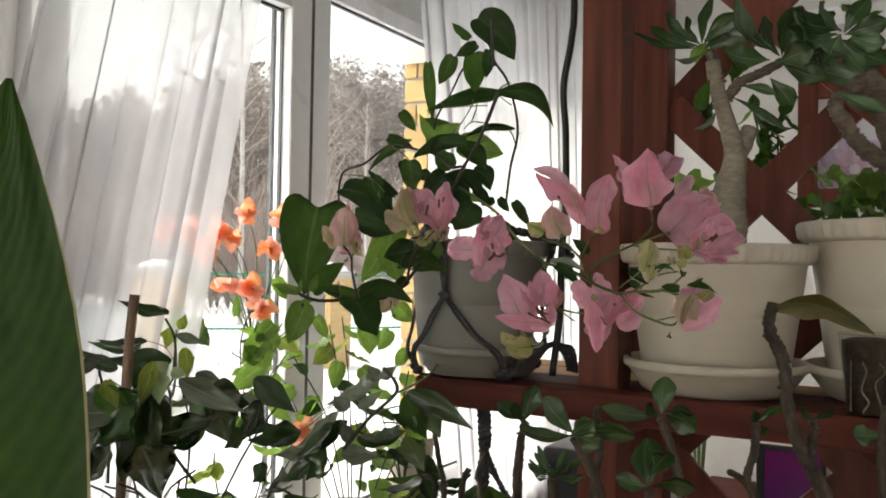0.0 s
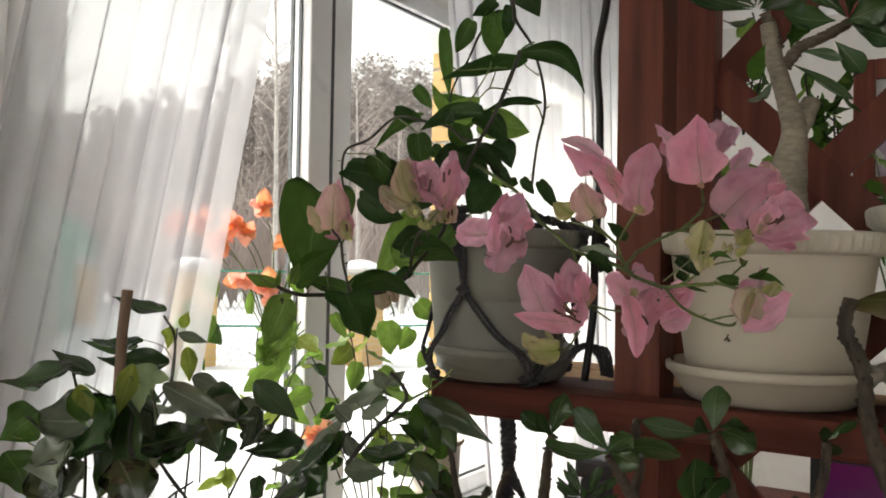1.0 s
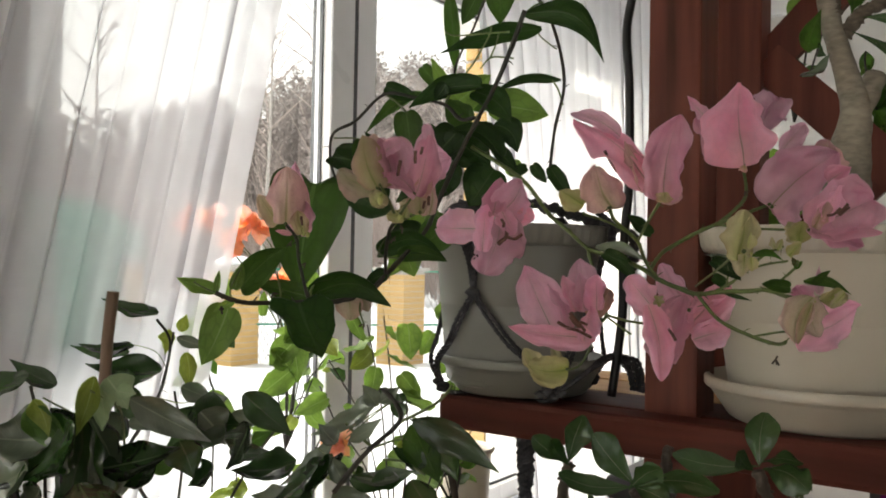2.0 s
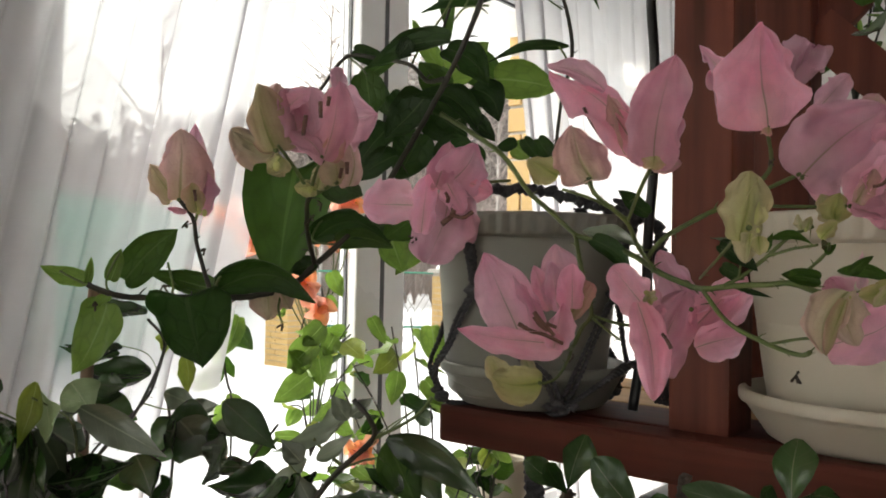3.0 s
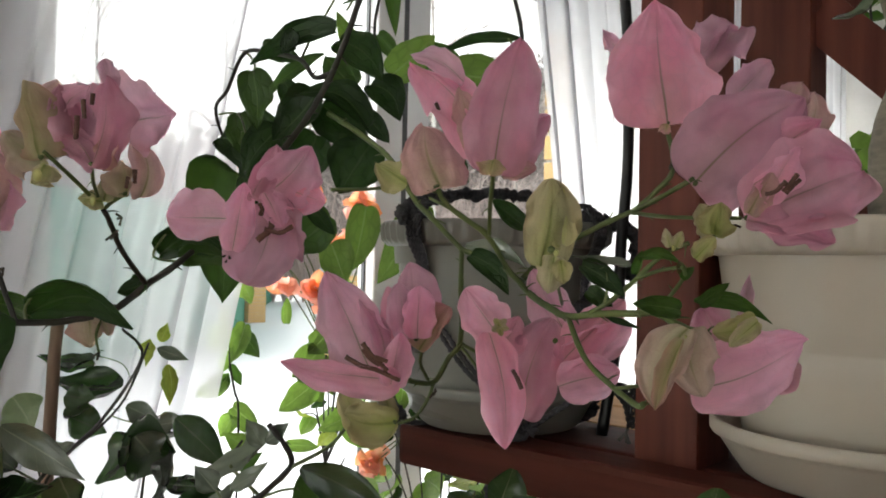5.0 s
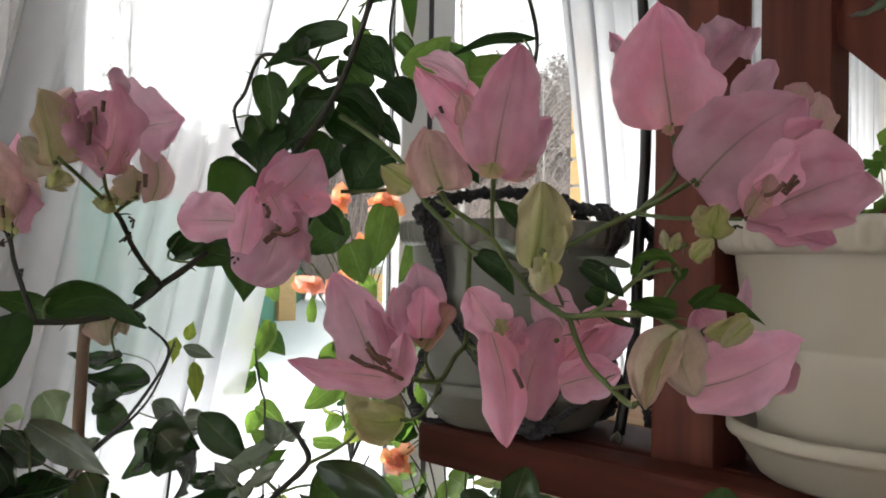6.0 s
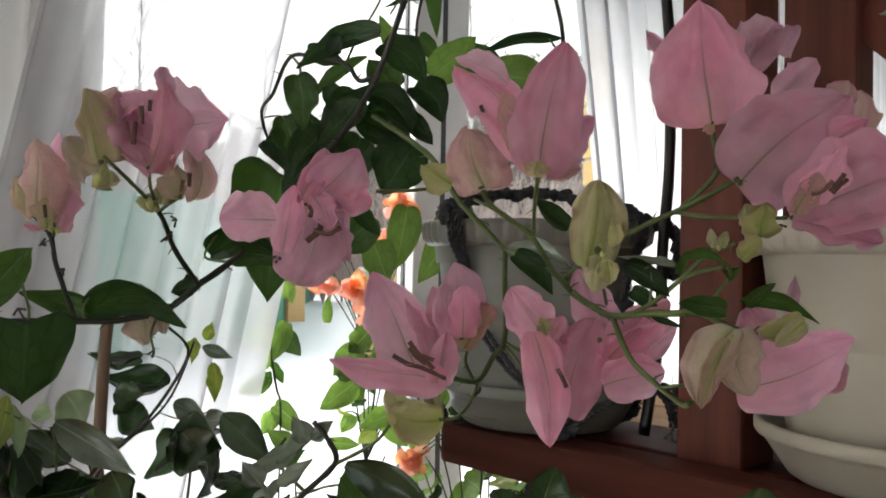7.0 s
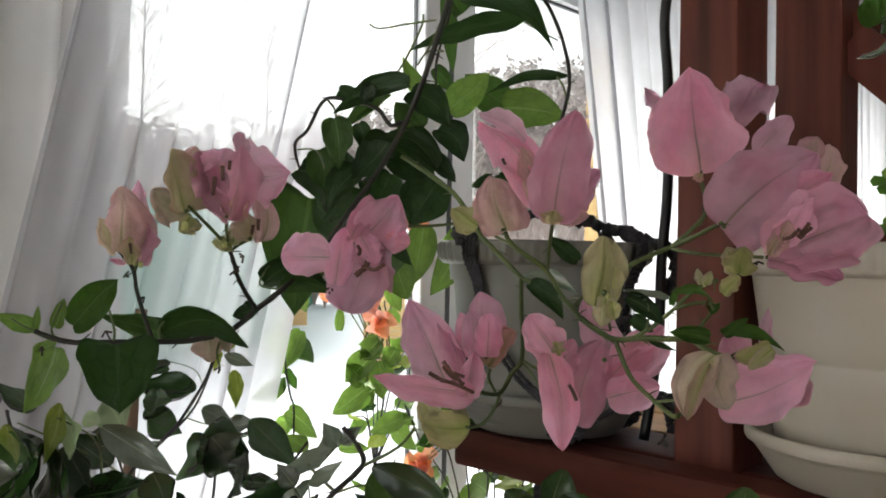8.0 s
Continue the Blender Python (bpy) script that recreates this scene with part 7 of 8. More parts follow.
# a bushy fill of the fig and the plants along the sill
def bush(plant, centre, spread, count, mats, size, outline, seed, droop=0.5, twigs=10):
    rng = random.Random(seed)
    c = Vector(centre)
    tips = []
    for k in range(twigs):
        a, r = rng.uniform(0, 2 * math.pi), rng.uniform(0.3, 1.0)
        tip = c + Vector((math.cos(a) * r * spread[0], math.sin(a) * r * spread[1], rng.uniform(-1, 1) * spread[2]))
        root = Vector((c.x, c.y, c.z - spread[2] * 1.6))
        mid = root.lerp(tip, 0.55) + Vector((rng.uniform(-0.03, 0.03), rng.uniform(-0.03, 0.03), 0.05))
        stem(plant, 0.0034, [root, mid, tip], stem_dark, "twig")
        tips.append((root, mid, tip))
    for k in range(count):
        root, mid, tip = tips[k % twigs]
        t = rng.uniform(0.25, 1.0)
        b = mid.lerp(tip, t) if rng.random() < 0.75 else root.lerp(mid, 0.5 + 0.5 * t)
        a, ln = rng.uniform(0, 2 * math.pi), size * rng.uniform(0.7, 1.25)
        d = Vector((math.cos(a), math.sin(a), rng.uniform(-1.2, 0.5) * droop)).normalized()
        leaf(plant, b, b + d * ln, ln * rng.uniform(0.42, 0.55) * (1.5 if outline is heart else 1.0), rng.uniform(-25, 25), rng.uniform(0.25, 0.55), rng.uniform(-0.35, 0.0), rng.choice(mats), outline, toward=(rng.uniform(-0.5, 0.5), rng.uniform(-0.8, 0.2), 1.0), nl=7, nw=6)


fig = bpy.data.objects["ficus"]
bush(fig, (-0.40, 1.24, 0.98), (0.17, 0.14, 0.13), 8, [ficus_mat, ficus_mat, leaf_mid, leaf_mat, ficus_grey], 0.075, lance, 11)
fig2 = bpy.data.objects["rubber_fig"]
bush(fig2, (-0.16, 1.1, 0.955), (0.2, 0.10, 0.075), 24, [ficus_mat, leaf_mid, leaf_mid, ficus_grey], 0.075, lance, 12, twigs=12)
bush(fig2, (-0.0, 1.06, 1.0), (0.09, 0.06, 0.055), 16, [ficus_mat, leaf_mid, ficus_mat, ficus_grey], 0.062, lance, 14, twigs=6)


def orange_flower(plant, place, size, seed):
    rng = random.Random(seed)
    bm = bmesh.new()
    bmesh.ops.create_icosphere(bm, subdivisions=1, radius=0.003, matrix=Matrix.Translation(place))
    fl = part("flower", bm, stem_green, plant)
    p = Vector(place)
    turn0 = rng.uniform(0, 360)
    for k in range(rng.choice((4, 5, 6))):
        a = radians(turn0 + k * 72 + rng.uniform(-30, 30))
        d = Vector((math.cos(a), rng.uniform(-0.9, 0.1), math.sin(a))).normalized()
        blade_bm = blade_mesh(bmesh.new(), p, p + d * size * rng.uniform(0.8, 1.15), size * 0.95, rng.uniform(-50, 50), 0.4, 0.3, swell(0.45, 0.9), None, 0.5, 9, 8, seed + k * 1.3, 0.1, 0.12)
        part("bract", blade_bm, orange, fl)


for label, root, flowers_at, centre, spread, count, seed in (
        ("orange bougainvillea with bright green leaves by the window", (-0.50, 1.95, SILL), [(-0.447, 2.080, 1.195), (-0.469, 2.060, 1.242), (-0.512, 2.000, 1.255), (-0.538, 2.000, 1.378), (-0.559, 1.980, 1.332), (-0.496, 2.100, 1.431), (-0.446, 2.150, 1.345), (-0.420, 2.150, 1.423), (-0.391, 2.150, 1.426), (-0.632, 1.930, 1.378), (-0.511, 2.000, 1.367), (-0.588, 1.950, 1.380)], (-0.5, 2.2, 1.1), (0.16, 0.12, 0.16), 26, 21),
        ("low orange bougainvillea with light green leaves by the window", (-0.30, 2.15, SILL), [(-0.362, 2.090, 0.885), (-0.337, 2.090, 0.894)], (-0.21, 2.05, 1.0), (0.26, 0.14, 0.25), 46, 22)):
    plant = thing_empty("orange_bougainvillea", root, label, "plant", "orange bougainvilleas")
    bush(plant, centre, spread, count, [leaf_light, leaf_light, leaf_light, leaf_yellow, leaf_mat], 0.062, heart, seed, 0.8, 12)
    for k, p in enumerate(flowers_at):
        mid = Vector(centre).lerp(Vector(p), 0.6) + Vector((0.02, 0, 0.02))
        stem(plant, 0.0028, [Vector(centre), mid, Vector(p)], stem_green)
        orange_flower(plant, p, 0.041, seed * 10 + k)
leaf(plant, (-0.458, 2.100, 1.102), (-0.445, 2.100, 1.020), 0.0627, 10, 0.35, -0.1, leaf_light, heart, sway=0)
leaf(plant, (-0.497, 2.100, 1.037), (-0.469, 2.100, 1.004), 0.0454, 10, 0.35, -0.1, leaf_light, heart, sway=0)
leaf(plant, (-0.418, 2.100, 1.131), (-0.444, 2.100, 1.088), 0.0501, 10, 0.35, -0.1, leaf_light, heart, sway=0)
leaf(plant, (-0.415, 2.100, 0.986), (-0.368, 2.100, 0.968), 0.0298, 10, 0.35, -0.1, leaf_light, heart, sway=0)
leaf(plant, (-0.548, 2.100, 0.907), (-0.477, 2.100, 0.905), 0.0329, 10, 0.35, -0.1, leaf_light, heart, sway=0)
leaf(plant, (-0.399, 2.000, 1.271), (-0.373, 2.000, 1.220), 0.0354, 10, 0.35, -0.1, leaf_light, heart, sway=0)
leaf(plant, (-0.398, 1.900, 1.136), (-0.453, 1.900, 1.082), 0.0565, 10, 0.35, -0.1, leaf_light, heart, sway=0)
leaf(plant, (-0.409, 1.900, 1.072), (-0.477, 1.900, 1.017), 0.0539, 10, 0.35, -0.1, leaf_light, heart, sway=0)
leaf(plant, (-0.383, 1.900, 1.170), (-0.423, 1.900, 1.128), 0.0489, 10, 0.35, -0.1, leaf_light, heart, sway=0)
leaf(plant, (-0.331, 1.900, 1.020), (-0.400, 1.900, 0.985), 0.0411, 10, 0.35, -0.1, leaf_light, heart, sway=0)
leaf(plant, (-0.564, 1.900, 1.262), (-0.539, 1.900, 1.219), 0.0412, 10, 0.35, -0.1, leaf_light, heart, sway=0)
leaf(plant, (-0.553, 1.900, 1.180), (-0.582, 1.900, 1.103), 0.0437, 10, 0.35, -0.1, leaf_light, heart, sway=0)
leaf(plant, (-0.412, 1.900, 1.082), (-0.451, 1.900, 1.120), 0.0437, 10, 0.35, -0.1, leaf_light, heart, sway=0)
leaf(plant, (-0.468, 1.900, 1.184), (-0.467, 1.900, 1.235), 0.0206, 10, 0.35, -0.1, leaf_light, heart, sway=0)
leaf(plant, (-0.170, 1.900, 1.174), (-0.162, 1.900, 1.102), 0.0566, 10, 0.35, -0.1, leaf_light, heart, sway=0)
leaf(plant, (-0.232, 1.900, 1.085), (-0.244, 1.900, 1.021), 0.0385, 10, 0.35, -0.1, leaf_light, heart, sway=0)
leaf(plant, (-0.106, 1.900, 1.216), (-0.067, 1.900, 1.178), 0.0463, 10, 0.35, -0.1, leaf_light, heart, sway=0)
leaf(plant, (-0.118, 1.900, 1.158), (-0.143, 1.900, 1.112), 0.0386, 10, 0.35, -0.1, leaf_light, heart, sway=0)
leaf(plant, (-0.286, 1.900, 1.187), (-0.259, 1.900, 1.136), 0.0309, 10, 0.35, -0.1, leaf_light, heart, sway=0)
leaf(plant, (-0.181, 1.900, 1.073), (-0.141, 1.900, 1.023), 0.0437, 10, 0.35, -0.1, leaf_light, heart, sway=0)
leaf(plant, (-0.079, 1.900, 1.114), (-0.104, 1.900, 1.075), 0.0334, 10, 0.35, -0.1, leaf_light, heart, sway=0)
bush(plant, (-0.45, 1.85, 0.83), (0.22, 0.1, 0.12), 28, [leaf_light, leaf_mid, leaf_yellow, leaf_light], 0.055, heart, 24, 0.8, 10)
bush(plant, (-0.1, 2.32, 0.86), (0.13, 0.1, 0.11), 26, [leaf_light, leaf_mid, leaf_mid, leaf_mat], 0.06, heart, 23, 0.8, 8)
plant = thing_empty("leafy_creeper", (-0.6, 1.94, SILL), "slender upright creeper with light green leaves on the sill", "plant")
stem(plant, 0.0045, [(-0.594, 1.930, 1.206), (-0.598, 1.930, 1.159), (-0.599, 1.930, 1.101), (-0.587, 1.930, 1.043), (-0.578, 1.930, 1.003), (-0.578, 1.930, 0.811)], stem_dark)
leaf(plant, (-0.600, 1.930, 1.166), (-0.649, 1.930, 1.124), 0.0542, 10, 0.35, -0.1, leaf_light, heart, sway=0)
leaf(plant, (-0.590, 1.930, 1.171), (-0.535, 1.930, 1.113), 0.0583, 10, 0.35, -0.1, leaf_mid, heart, sway=0)
leaf(plant, (-0.590, 1.900, 1.070), (-0.661, 1.900, 1.036), 0.0440, 10, 0.35, -0.1, leaf_light, heart, sway=0)
leaf(plant, (-0.605, 1.900, 1.052), (-0.585, 1.900, 1.084), 0.0276, 10, 0.35, -0.1, leaf_mid, heart, sway=0)
leaf(plant, (-0.600, 1.930, 1.122), (-0.616, 1.930, 1.079), 0.0258, 10, 0.35, -0.1, leaf_light, heart, sway=0)
leaf(plant, (-0.591, 1.930, 1.013), (-0.523, 1.930, 0.959), 0.0535, 10, 0.35, -0.1, leaf_light, heart, sway=0)
leaf(plant, (-0.591, 1.930, 0.996), (-0.615, 1.930, 0.953), 0.0398, 10, 0.35, -0.1, leaf_light, heart, sway=0)
leaf(plant, (-0.603, 1.930, 1.206), (-0.621, 1.930, 1.170), 0.0306, 10, 0.35, -0.1, leaf_light, heart, sway=0)
leaf(plant, (-0.596, 1.930, 1.095), (-0.573, 1.930, 1.055), 0.0234, 10, 0.35, -0.1, leaf_mid, heart, sway=0)

# the large broad leaf in front
plant = thing_empty("broad_leaf_plant", (-0.42, 0.5, 0.3), "broad ribbed dark green leaf standing upright", "plant")
leaf(plant, (-0.335, 0.53, 0.80), (-0.279, 0.53, 1.417), 0.212, -8, 0.2, 0.03, big_mat, broad, nl=28, nw=16, wave=0.03)
stem(plant, 0.012, [(-0.36, 0.5, 0.3), (-0.345, 0.52, 0.6), (-0.335, 0.53, 0.81)], stem_green)

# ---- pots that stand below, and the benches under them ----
tagged(box_part("plant_bench", (-0.78, 0.62, 0.74), (0.6, 0.98, 0.78), wood_red_shaded, None, 0.004), "low wooden bench under the seedlings", "bench")
tagged(box_part("plant_stool", (-1.25, 0.75, 0.24), (-0.85, 1.35, 0.28), wood_red_shaded, None, 0.004), "low wooden stool under the fig", "stool")

crate = thing_empty("storage_box", at_room(-0.57, 1.44, 0.0), "black plastic storage box standing under the rack", "box")
box_part("body", (-0.585, 1.4, 0.0), (-0.42, 1.6, 0.95), cable_mat, crate, 0.006)
box_part("lid", (-0.592, 1.393, 0.951), (-0.413, 1.607, 0.985), cable_mat, crate, 0.008)

# ---- things behind the lattice ----
pic = thing_empty("framed_picture", at_room(1.0, 2.6, 1.0), "brown-framed picture of a pale lilac flower", "picture")
PU0, PU1, PZ0, PZ1, PV = -0.27, 0.4, 1.465, 1.775, 2.2
for lo, hi in (((PU0, PV, PZ0), (PU0 + 0.045, PV + 0.03, PZ1)), ((PU1 - 0.045, PV, PZ0), (PU1, PV + 0.03, PZ1)), ((PU0 + 0.045, PV, PZ0), (PU1 - 0.045, PV + 0.03, PZ0 + 0.045)), ((PU0 + 0.045, PV, PZ1 - 0.045), (PU1 - 0.045, PV + 0.03, PZ1))):
    box_part("frame_bar", lo, hi, wood_red, pic, 0.003)
box_part("print", (PU0 + 0.045, PV + 0.015, PZ0 + 0.045), (PU1 - 0.045, PV + 0.02, PZ1 - 0.045), print_mat, pic)
for k in range(7):
    a = 2 * math.pi * k / 7
    c = at_room(PU0 + 0.125, PV + 0.011, PZ0 + 0.09)
    d = ROOM.to_3x3() @ Vector((math.cos(a), 0, math.sin(a)))
    leaf(pic, c + d * 0.012, c + d * 0.085, 0.06, 0, 0.05, 0.0, lilac, ovate, "petal", ROOM.to_3x3() @ Vector((0, -1, 0)), 0.0, 8, 6)
stand = thing_empty("side_table", at_room(0.3, 2.2, 0.0), "plain wooden side table behind the rack", "table")
box_part("tabletop", (-0.5, 1.7, 0.72), (0.8, 2.35, 0.75), wood_red_shaded, stand, 0.004)
for u, v in ((-0.46, 1.74), (0.76, 1.74), (-0.46, 2.31), (0.76, 2.31)):
    box_part("leg", (u - 0.025, v - 0.025, 0.0), (u + 0.025, v + 0.025, 0.72), wood_red, stand, 0.003)
box_part("picture_rest", (0.0, 2.235, 0.75), (0.06, 2.265, 1.75), wood_red, stand, 0.003)
tab = thing_empty("flat_screen", at_room(-0.24, 1.8, 0.75), "flat screen with a black edge and a magenta and violet picture", "screen")
box_part("casing", (-0.295, 1.80, 0.75), (-0.165, 1.812, 0.955), cable_mat, tab, 0.003)
box_part("display", (-0.277, 1.796, 0.765), (-0.172, 1.7995, 0.945), violet, tab)
card = thing_empty("paper_sheet", at_room(-0.15, 1.815, 0.75), "white printed paper sheet with green dots standing on the table", "paper")
box_part("sheet", (-0.2, 1.815, 0.751), (-0.06, 1.817, 0.95), paper_mat, card)
for k in range(7):
    box_part("printed_line", (-0.15, 1.8125, 0.93 - 0.02 * k), (-0.08 - 0.015 * (k % 3), 1.8145, 0.934 - 0.02 * k), leaf_light if k % 3 == 0 else plastic_grey, card)


def ivy(place, centre, spread, count, seed, size=0.055):
    """A plant with lobed leaves on thin stalks."""
    r3 = random.Random(seed)
    pl = thing_empty("ivy_plant", place, "green plant with lobed leaves behind the lattice", "plant", "lobed-leaf plants")
    for k in range(count):
        p0 = Vector(centre) + ROOM.to_3x3() @ Vector((r3.uniform(-1, 1) * spread[0], r3.uniform(-1, 1) * spread[1], r3.uniform(-1, 1) * spread[2]))
        stem(pl, 0.0022, [Vector(place), Vector(place).lerp(p0, 0.6) + Vector((0, 0, 0.05)), p0], stem_green, "stalk")
        bm = bmesh.new()
        sz = size * r3.uniform(0.7, 1.2)
        tilt = Matrix.Rotation(r3.uniform(-0.7, 0.7), 3, "Z") @ Matrix.Rotation(r3.uniform(0.3, 1.3), 3, "X") @ Matrix.Rotation(r3.uniform(-0.6, 0.6), 3, "Y")
        mid = bm.verts.new(p0)
        ring = []
        for q in range(20):
            a = 2 * math.pi * q / 20
            rad = sz * (0.42 + 0.3 * abs(math.cos(2.5 * (a - math.pi / 2))) ** 1.3) * (0.55 if abs(a - 1.5 * math.pi) < 0.25 else 1)
            ring.append(bm.verts.new(p0 + tilt @ Vector((rad * math.cos(a), rad * math.sin(a), 0.12 * sz * math.cos(5 * a)))))
        uv = bm.loops.layers.uv.verify()
        for q in range(20):
            f = bm.faces.new((mid, ring[q], ring[(q + 1) % 20]))
            for lp, w in zip(f.loops, ((0.3, 0.4), (0.7, 0.7), (0.7, 0.75))):
                lp[uv].uv = w
        part("leaf", bm, leaf_light if r3.random() < 0.6 else leaf_mid, pl)


ivy(at_room(-0.08, 1.85, 0.75), at_room(-0.09, 1.8, 1.42), (0.12, 0.08, 0.09), 40, 41, 0.062)
ivy(at_room(-0.42, 1.85, 0.75), at_room(-0.42, 1.82, 1.43), (0.07, 0.06, 0.07), 18, 42, 0.055)
hanging = thing_empty("trailing_plant", at_room(-0.25, 1.95, 1.9), "trailing plant with oval green leaves behind the lattice", "plant")
for c, cnt, sd in ((at_room(-0.25, 1.8, 1.60), 34, 51), (at_room(-0.42, 1.8, 1.72), 26, 52), (at_room(-0.1, 1.8, 1.78), 22, 53)):
    bush(hanging, c, (0.06, 0.05, 0.1), cnt, [leaf_mid, leaf_light, leaf_mid], 0.055, lance, sd, 1.4, 6)

# the clear cup of bark and roots on the front beam
cup = thing_empty("plastic_cup", (0.478, 0.935, TOP), "clear plastic cup filled with bark and pale roots", "cup")
part("cup_wall", lathe(bmesh.new(), (0.478, 0.935, TOP - 0.001), [(0.001, 0.001), (0.022, 0.001), (0.0235, 0.004), (0.0305, 0.088), (0.032, 0.09), (0.0315, 0.092), (0.0295, 0.09)], 40), glass_mat, cup, "clear plastic")
part("bark_fill", lathe(bmesh.new(), (0.478, 0.935, TOP + 0.002), [(0.001, 0.0), (0.021, 0.0), (0.024, 0.03), (0.0265, 0.062), (0.0275, 0.08), (0.015, 0.084), (0.001, 0.083)], 28, lambda k, i: 0.0022 * noise.noise(Vector((i * 1.3, k * 3.1, 4.0)))), soil, cup)
for k in range(4):
    a = -90 + 34 * (k - 2)
    pts = [(0.478 + 0.0262 * math.cos(radians(a + 22 * noise.noise(Vector((k * 2.7, j, 0))))), 0.935 + 0.0262 * math.sin(radians(a + 22 * noise.noise(Vector((k * 2.7, j, 0))))), TOP + 0.006 + 0.011 * j) for j in range(6)]
    part("root", tube(bmesh.new(), pts, 0.0011, 0.0009, 6, 4, 0.3, k), bark_grey, cup)

plant = thing_empty("dark_succulent", (0.146, 1.013, 0.778), "dark green rosette succulent on a woody stem", "plant")
stem(plant, 0.016, [(0.146, 1.013, 0.778), (0.136, 1.006, 1.049)], bark_dark, "trunk")
rosette(plant, (0.136, 1.006, 1.052), 18, 0.045, aden_mat, 71, 0.5)
# white pot on the sill
plant_pot((-0.09, 2.57, SILL), 0.08, 0.29, plastic_cream, "tall white plant pot on the window sill", 0.016, 0.74, 0.0)

# ---- outside ----
GROUND = -0.5
gb = bmesh.new()
bmesh.ops.create_grid(gb, x_segments=80, y_segments=80, size=600)
for v in gb.verts:
    d = v.co.length
    v.co.z = GROUND + 0.1 * noise.noise(v.co * 0.08) - (0.1 if d < 12 else 0)
tagged(part("ground", gb, snow, None, "", True), "snow-covered garden ground", "ground", kind="structure")


def far_point(bearing, dist, z):
    """A place outside, by its bearing from the first eye (degrees, positive to the right)."""
    a = radians(bearing)
    return Vector((dist * math.sin(a), dist * math.cos(a), z))


rng = random.Random(3)
hill = bmesh.new()
rows_h = []
for j in range(7):
    row = []
    for i in range(91):
        b = -75 + 110 * i / 90
        top = 14.5 + 8.5 * max(0, min(1, (b + 26) / 14))
        z = GROUND - 0.5 + (top + 1.2 * noise.noise(Vector((b * 0.25, 3, 0)))) * (j / 6) ** 1.2
        row.append(hill.verts.new(far_point(b, 50 + 9 * j, z)))
    rows_h.append(row)
for p0, q0 in zip(rows_h, rows_h[1:]):
    for i in range(90):
        hill.faces.new((p0[i], p0[i + 1], q0[i + 1], q0[i]))
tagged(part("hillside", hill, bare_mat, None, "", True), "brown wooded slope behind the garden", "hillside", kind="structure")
wood_bm = bmesh.new()


def tuft(bm, p, r):
    vs = [bm.verts.new(p + Vector((rng.gauss(0, r), rng.gauss(0, r), rng.gauss(0, r * 0.8)))) for _ in range(3)]
    bm.faces.new(vs)


for k in range(620):
    yaw, dist = rng.uniform(-66, 26), rng.uniform(52, 88)
    h = (rng.uniform(9.8, 13.0) + 5.5 * max(0, min(1, (yaw + 26) / 14))) * (dist / 66)
    p = far_point(yaw, dist, GROUND)
    tube(wood_bm, [p, p + Vector((0, 0, h * 0.9))], 0.14, 0.04, 4, 2)
    for j in range(460):
        f = rng.random() ** 0.7
        z = h * (0.06 + 0.94 * f)
        r = 1.7 * (1.08 - f) ** 0.7 + 0.15
        a = rng.uniform(0, 6.28)
        q = r * math.sqrt(rng.random())
        tuft(wood_bm, p + Vector((q * math.cos(a), q * math.sin(a), z)), 0.15)
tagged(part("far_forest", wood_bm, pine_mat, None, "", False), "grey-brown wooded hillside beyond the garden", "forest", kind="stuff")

brush_bm = bmesh.new()
for k in range(420):
    yaw, dist = rng.uniform(-64, 24), rng.uniform(34, 52)
    p = far_point(yaw, dist, GROUND)
    h = rng.uniform(3.0, 8.0)
    for j in range(14):
        lean = Vector((rng.uniform(-1, 1) * h * 0.28, rng.uniform(-1, 1) * h * 0.28, h * rng.uniform(0.55, 1)))
        tube(brush_bm, [p, p + lean * 0.5 + Vector((0, 0, h * 0.08)), p + lean], 0.028, 0.008, 3, 3)
tagged(part("hazy_brushwood", brush_bm, bare_mat, None, "", False), "leafless brown brushwood along the garden edge", "brushwood", kind="stuff")


def birch(place, h, seed):
    r2 = random.Random(seed)
    tree = thing_empty("birch_tree", place, "leafless birch with a white trunk and bare branches", "tree", "birches")
    p = Vector(place)
    top = p + Vector((r2.uniform(-0.4, 0.4), 0, h))
    part("trunk", tube(bmesh.new(), [p, p.lerp(top, 0.5) + Vector((r2.uniform(-0.12, 0.12), 0, 0)), top], 0.1, 0.015, 7, 6, 0.1, seed), birch_mat, tree)
    bm = bmesh.new()
    for k in range(46):
        f = r2.uniform(0.2, 0.97)
        b = p.lerp(top, f)
        a = r2.uniform(0, 6.28)
        ln = (1.15 - f) * h * 0.3 + 0.3
        d = Vector((math.cos(a), math.sin(a), r2.uniform(0.5, 1.1)))
        e = b + d * ln
        tube(bm, [b, b + d * ln * 0.5 + Vector((0, 0, 0.1)), e], 0.02, 0.005, 4, 3)
        for q in range(5):
            s0 = b.lerp(e, r2.uniform(0.3, 1))
            tube(bm, [s0, s0 + Vector((r2.uniform(-1, 1), r2.uniform(-1, 1), r2.uniform(-0.3, 0.8))) * ln * 0.35], 0.008, 0.004, 3, 2)
    part("branches", bm, bare_mat, tree, "thin bare branches")


for k, (b, d, h) in enumerate(((-13.6, 26, 13.5), (-17.5, 33, 12), (-8.0, 30, 8.5), (-5.0, 31, 8), (-28, 34, 12), (-36, 30, 11))):
    birch(far_point(b, d, GROUND - 0.1), h, k + 1)


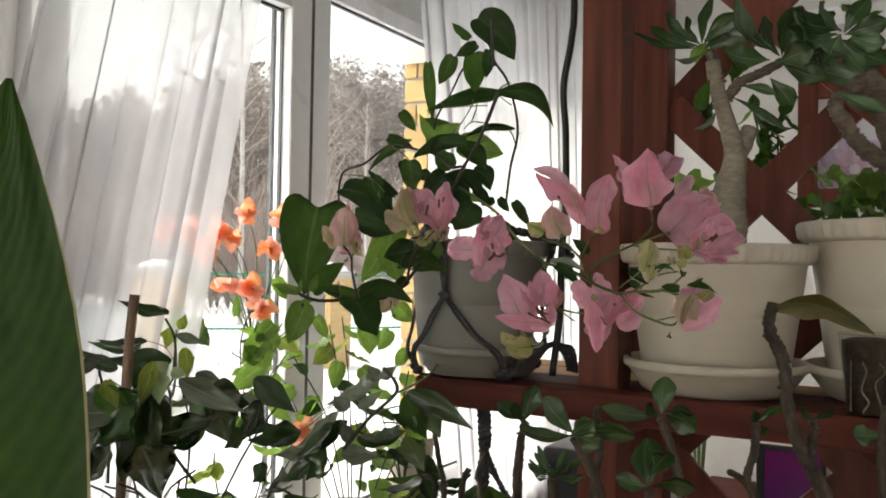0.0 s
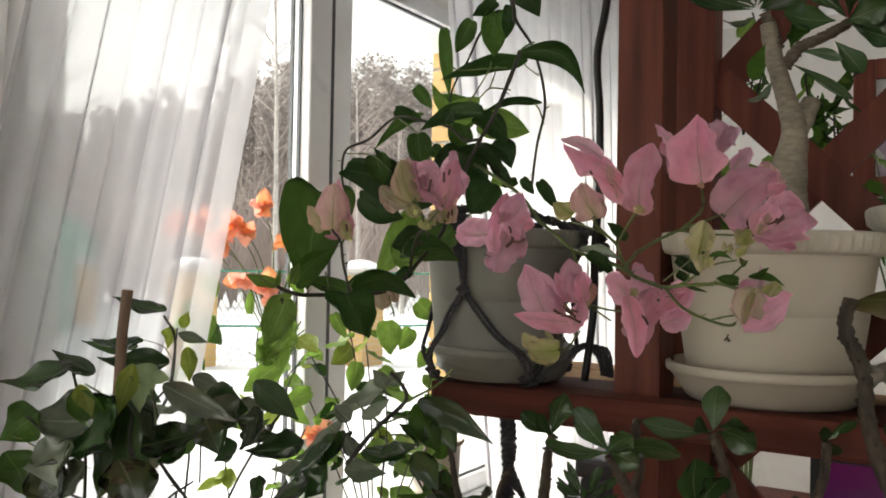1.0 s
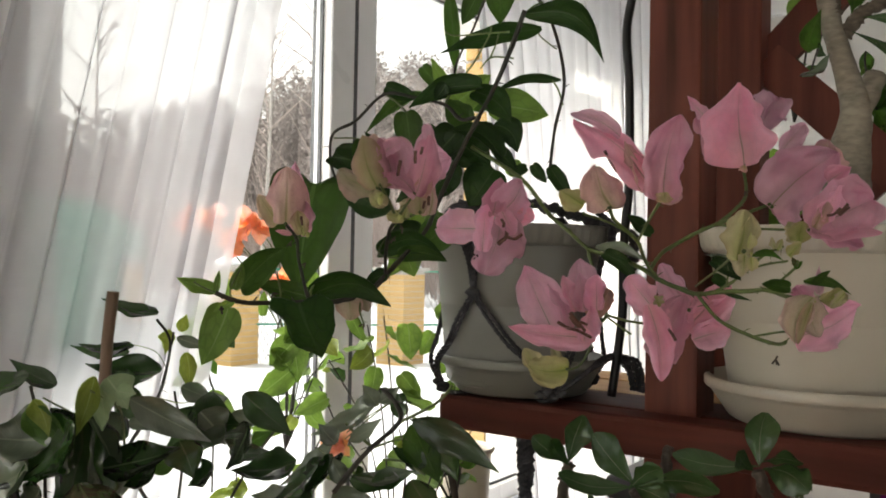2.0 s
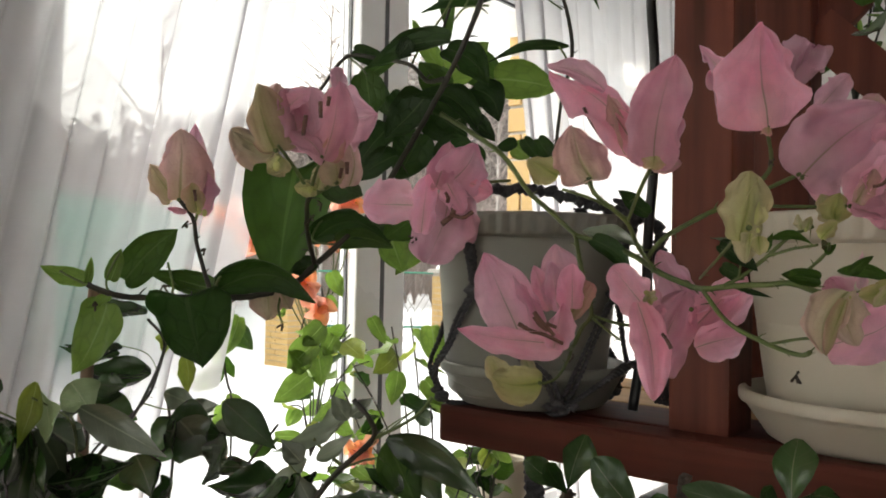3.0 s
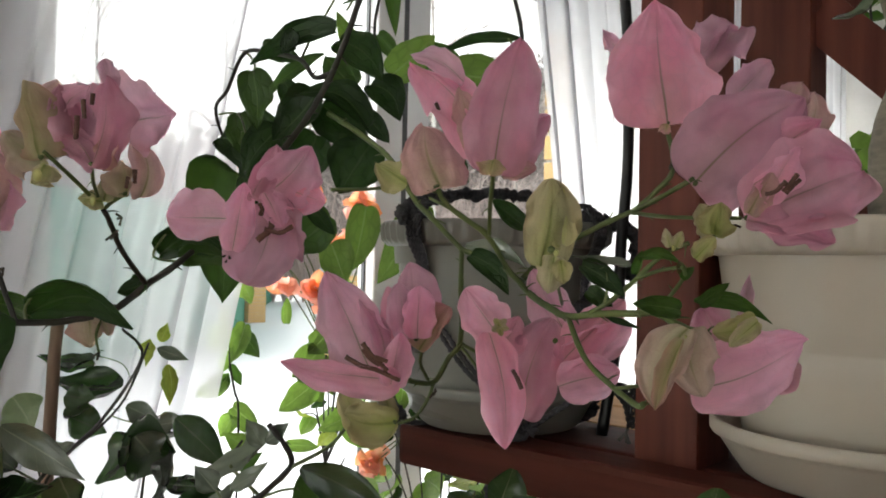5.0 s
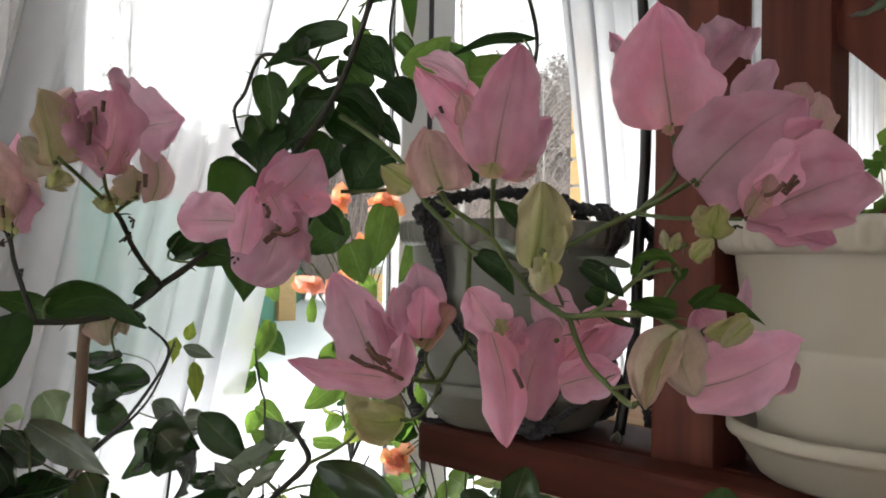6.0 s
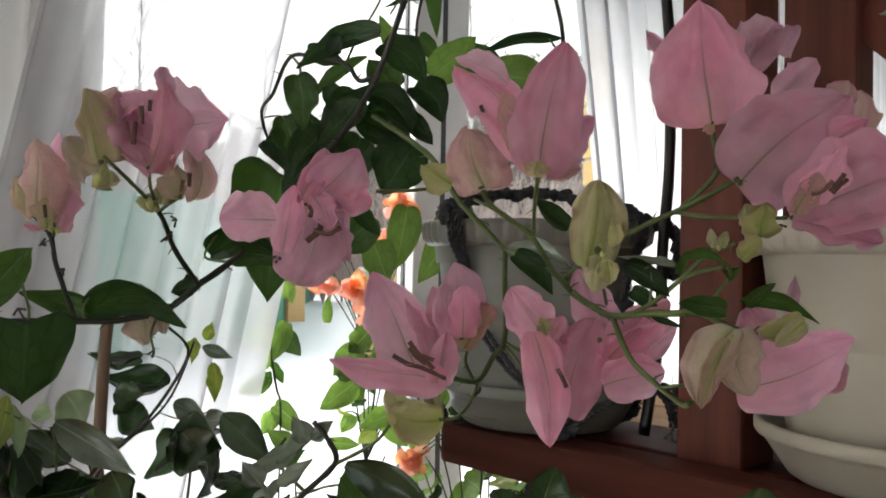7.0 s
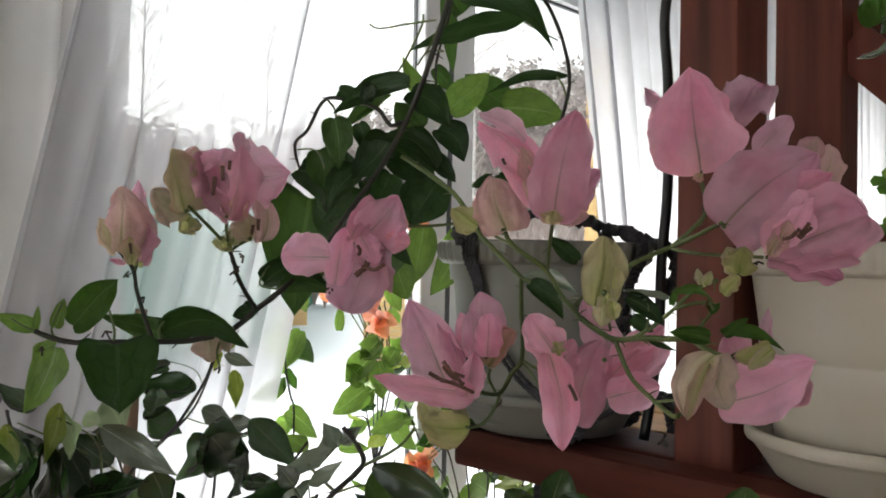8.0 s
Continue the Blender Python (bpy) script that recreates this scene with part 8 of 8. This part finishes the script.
def brick_pillar(place, w, h):
    """A yellow brick fence pillar with a snowy cap."""
    pl = thing_empty("fence_pillar", place, "yellow brick fence pillar with a snow cap", "pillar", "fence pillars")
    x, y, z = place
    m = Matrix.Translation(place) @ ROOM
    box_part("core", (-w / 2 + 0.012, -w / 2 + 0.012, 0), (w / 2 - 0.012, w / 2 - 0.012, h), mortar_mat, pl, 0, "", m)
    n_c = int(h / 0.1)
    bm = bmesh.new()
    for c in range(n_c):
        for q in range(2):
            o = (c % 2) * 0.12
            box(bm, (-w / 2 + 0.006 if q == 0 else -w / 2 + 0.16 + o, -w / 2, c * 0.1 + 0.006), (-w / 2 + 0.15 + o if q == 0 else w / 2 - 0.006, w / 2, c * 0.1 + 0.094))
    part("brick_courses", bm, brick_mat, pl, "yellow bricks", False, m)["kind"] = "stuff"
    box_part("cap", (-w / 2 - 0.06, -w / 2 - 0.06, h), (w / 2 + 0.06, w / 2 + 0.06, h + 0.07), mortar_mat, pl, 0.02, "", m)
    sb = bmesh.new()
    bmesh.ops.create_uvsphere(sb, u_segments=16, v_segments=8, radius=1.0)
    for v in sb.verts:
        v.co = Vector((v.co.x * (w / 2 + 0.06), v.co.y * (w / 2 + 0.06), max(v.co.z, 0) * 0.16 + h + 0.07))
    part("snow_cap", sb, snow, pl, "rounded heap of snow", True, m)


for b, d in ((-25.6, 26.0), (-18.8, 15.0), (-7.8, 15.0), (0.6, 16.0)):
    brick_pillar(far_point(b, d, GROUND - 0.1), 0.6, 1.75)
ends = [far_point(-18.8, 15.0, 0), far_point(-7.8, 15.0, 0), far_point(0.6, 16.0, 0)]
fence = thing_empty("wire_fence", far_point(-14, 15.0, GROUND), "wire mesh fence with green rails between the pillars", "fence")
for a, b in zip(ends, ends[1:]):
    for z in (1.15, 0.2):
        part("rail", tube(bmesh.new(), [Vector((a.x, a.y, z)), Vector((b.x, b.y, z))], 0.02, None, 6, 2), fence_green, fence)
    mesh_bm = bmesh.new()
    for k in range(24):
        for sgn in (-1, 1):
            p0 = a.lerp(b, k / 24)
            p1 = a.lerp(b, min(1, max(0, k / 24 + sgn * 0.35)))
            tube(mesh_bm, [Vector((p0.x, p0.y, GROUND)), Vector((p1.x, p1.y, 1.15))], 0.006, None, 3, 1)
    part("wire_mesh", mesh_bm, wire_mat, fence, "diagonal wire mesh")["kind"] = "stuff"
sheet = thing_empty("sheet_fence", far_point(-32, 15, GROUND), "tall green sheet-metal fence", "fence")
line = [far_point(-46, 12.5, 0), far_point(-27.6, 19.0, 0), far_point(-24.6, 40, 0)]
for a, b in zip(line, line[1:]):
    n_p = max(2, int((b - a).length / 1.1))
    for k in range(n_p):
        p0, p1 = a.lerp(b, k / n_p), a.lerp(b, (k + 0.985) / n_p)
        bm = bmesh.new()
        nrm = (b - a).cross(Vector((0, 0, 1))).normalized()
        cols_v = []
        for q in range(13):
            c = p0.lerp(p1, q / 12) + nrm * (0.03 if (q // 2) % 2 else 0.0)
            cols_v.append([bm.verts.new(Vector((c.x, c.y, z))) for z in (GROUND - 0.15, 2.45)])
        for c0, c1 in zip(cols_v, cols_v[1:]):
            bm.faces.new((c0[0], c1[0], c1[1], c0[1]))
        part("panel", bm, fence_green, sheet, "", False)

# the brick reveal outside the window, brick by brick
reveal = tagged(new("wall_outside"), "yellow brick reveal of the house wall with grey joints", "wall", kind="structure")
reveal.location = at_room(U_OUT, V_A1, 0)
box_part("mortar", (U_OUT, V_A1 + 0.012, -0.5), (U_OUT + 0.118, V_A1 + 0.119, 3.2), mortar_mat, reveal)
box_part("brick_face", (U_OUT - 0.0, V_A1 + 0.122, -0.5), (U_OUT + 0.01, V_B0, 3.2), mortar_mat, reveal)
for c in range(30):
    for u0, u1 in (((U_OUT - 0.004, U_OUT + 0.112),) if c % 2 else ((U_OUT - 0.004, U_OUT + 0.052), (U_OUT + 0.062, U_OUT + 0.112))):
        box_part("brick", (u0, V_A1 + 0.002, 0.3 + 0.1 * c), (u1, V_A1 + 0.118, 0.388 + 0.1 * c), brick_mat, reveal, 0.004)
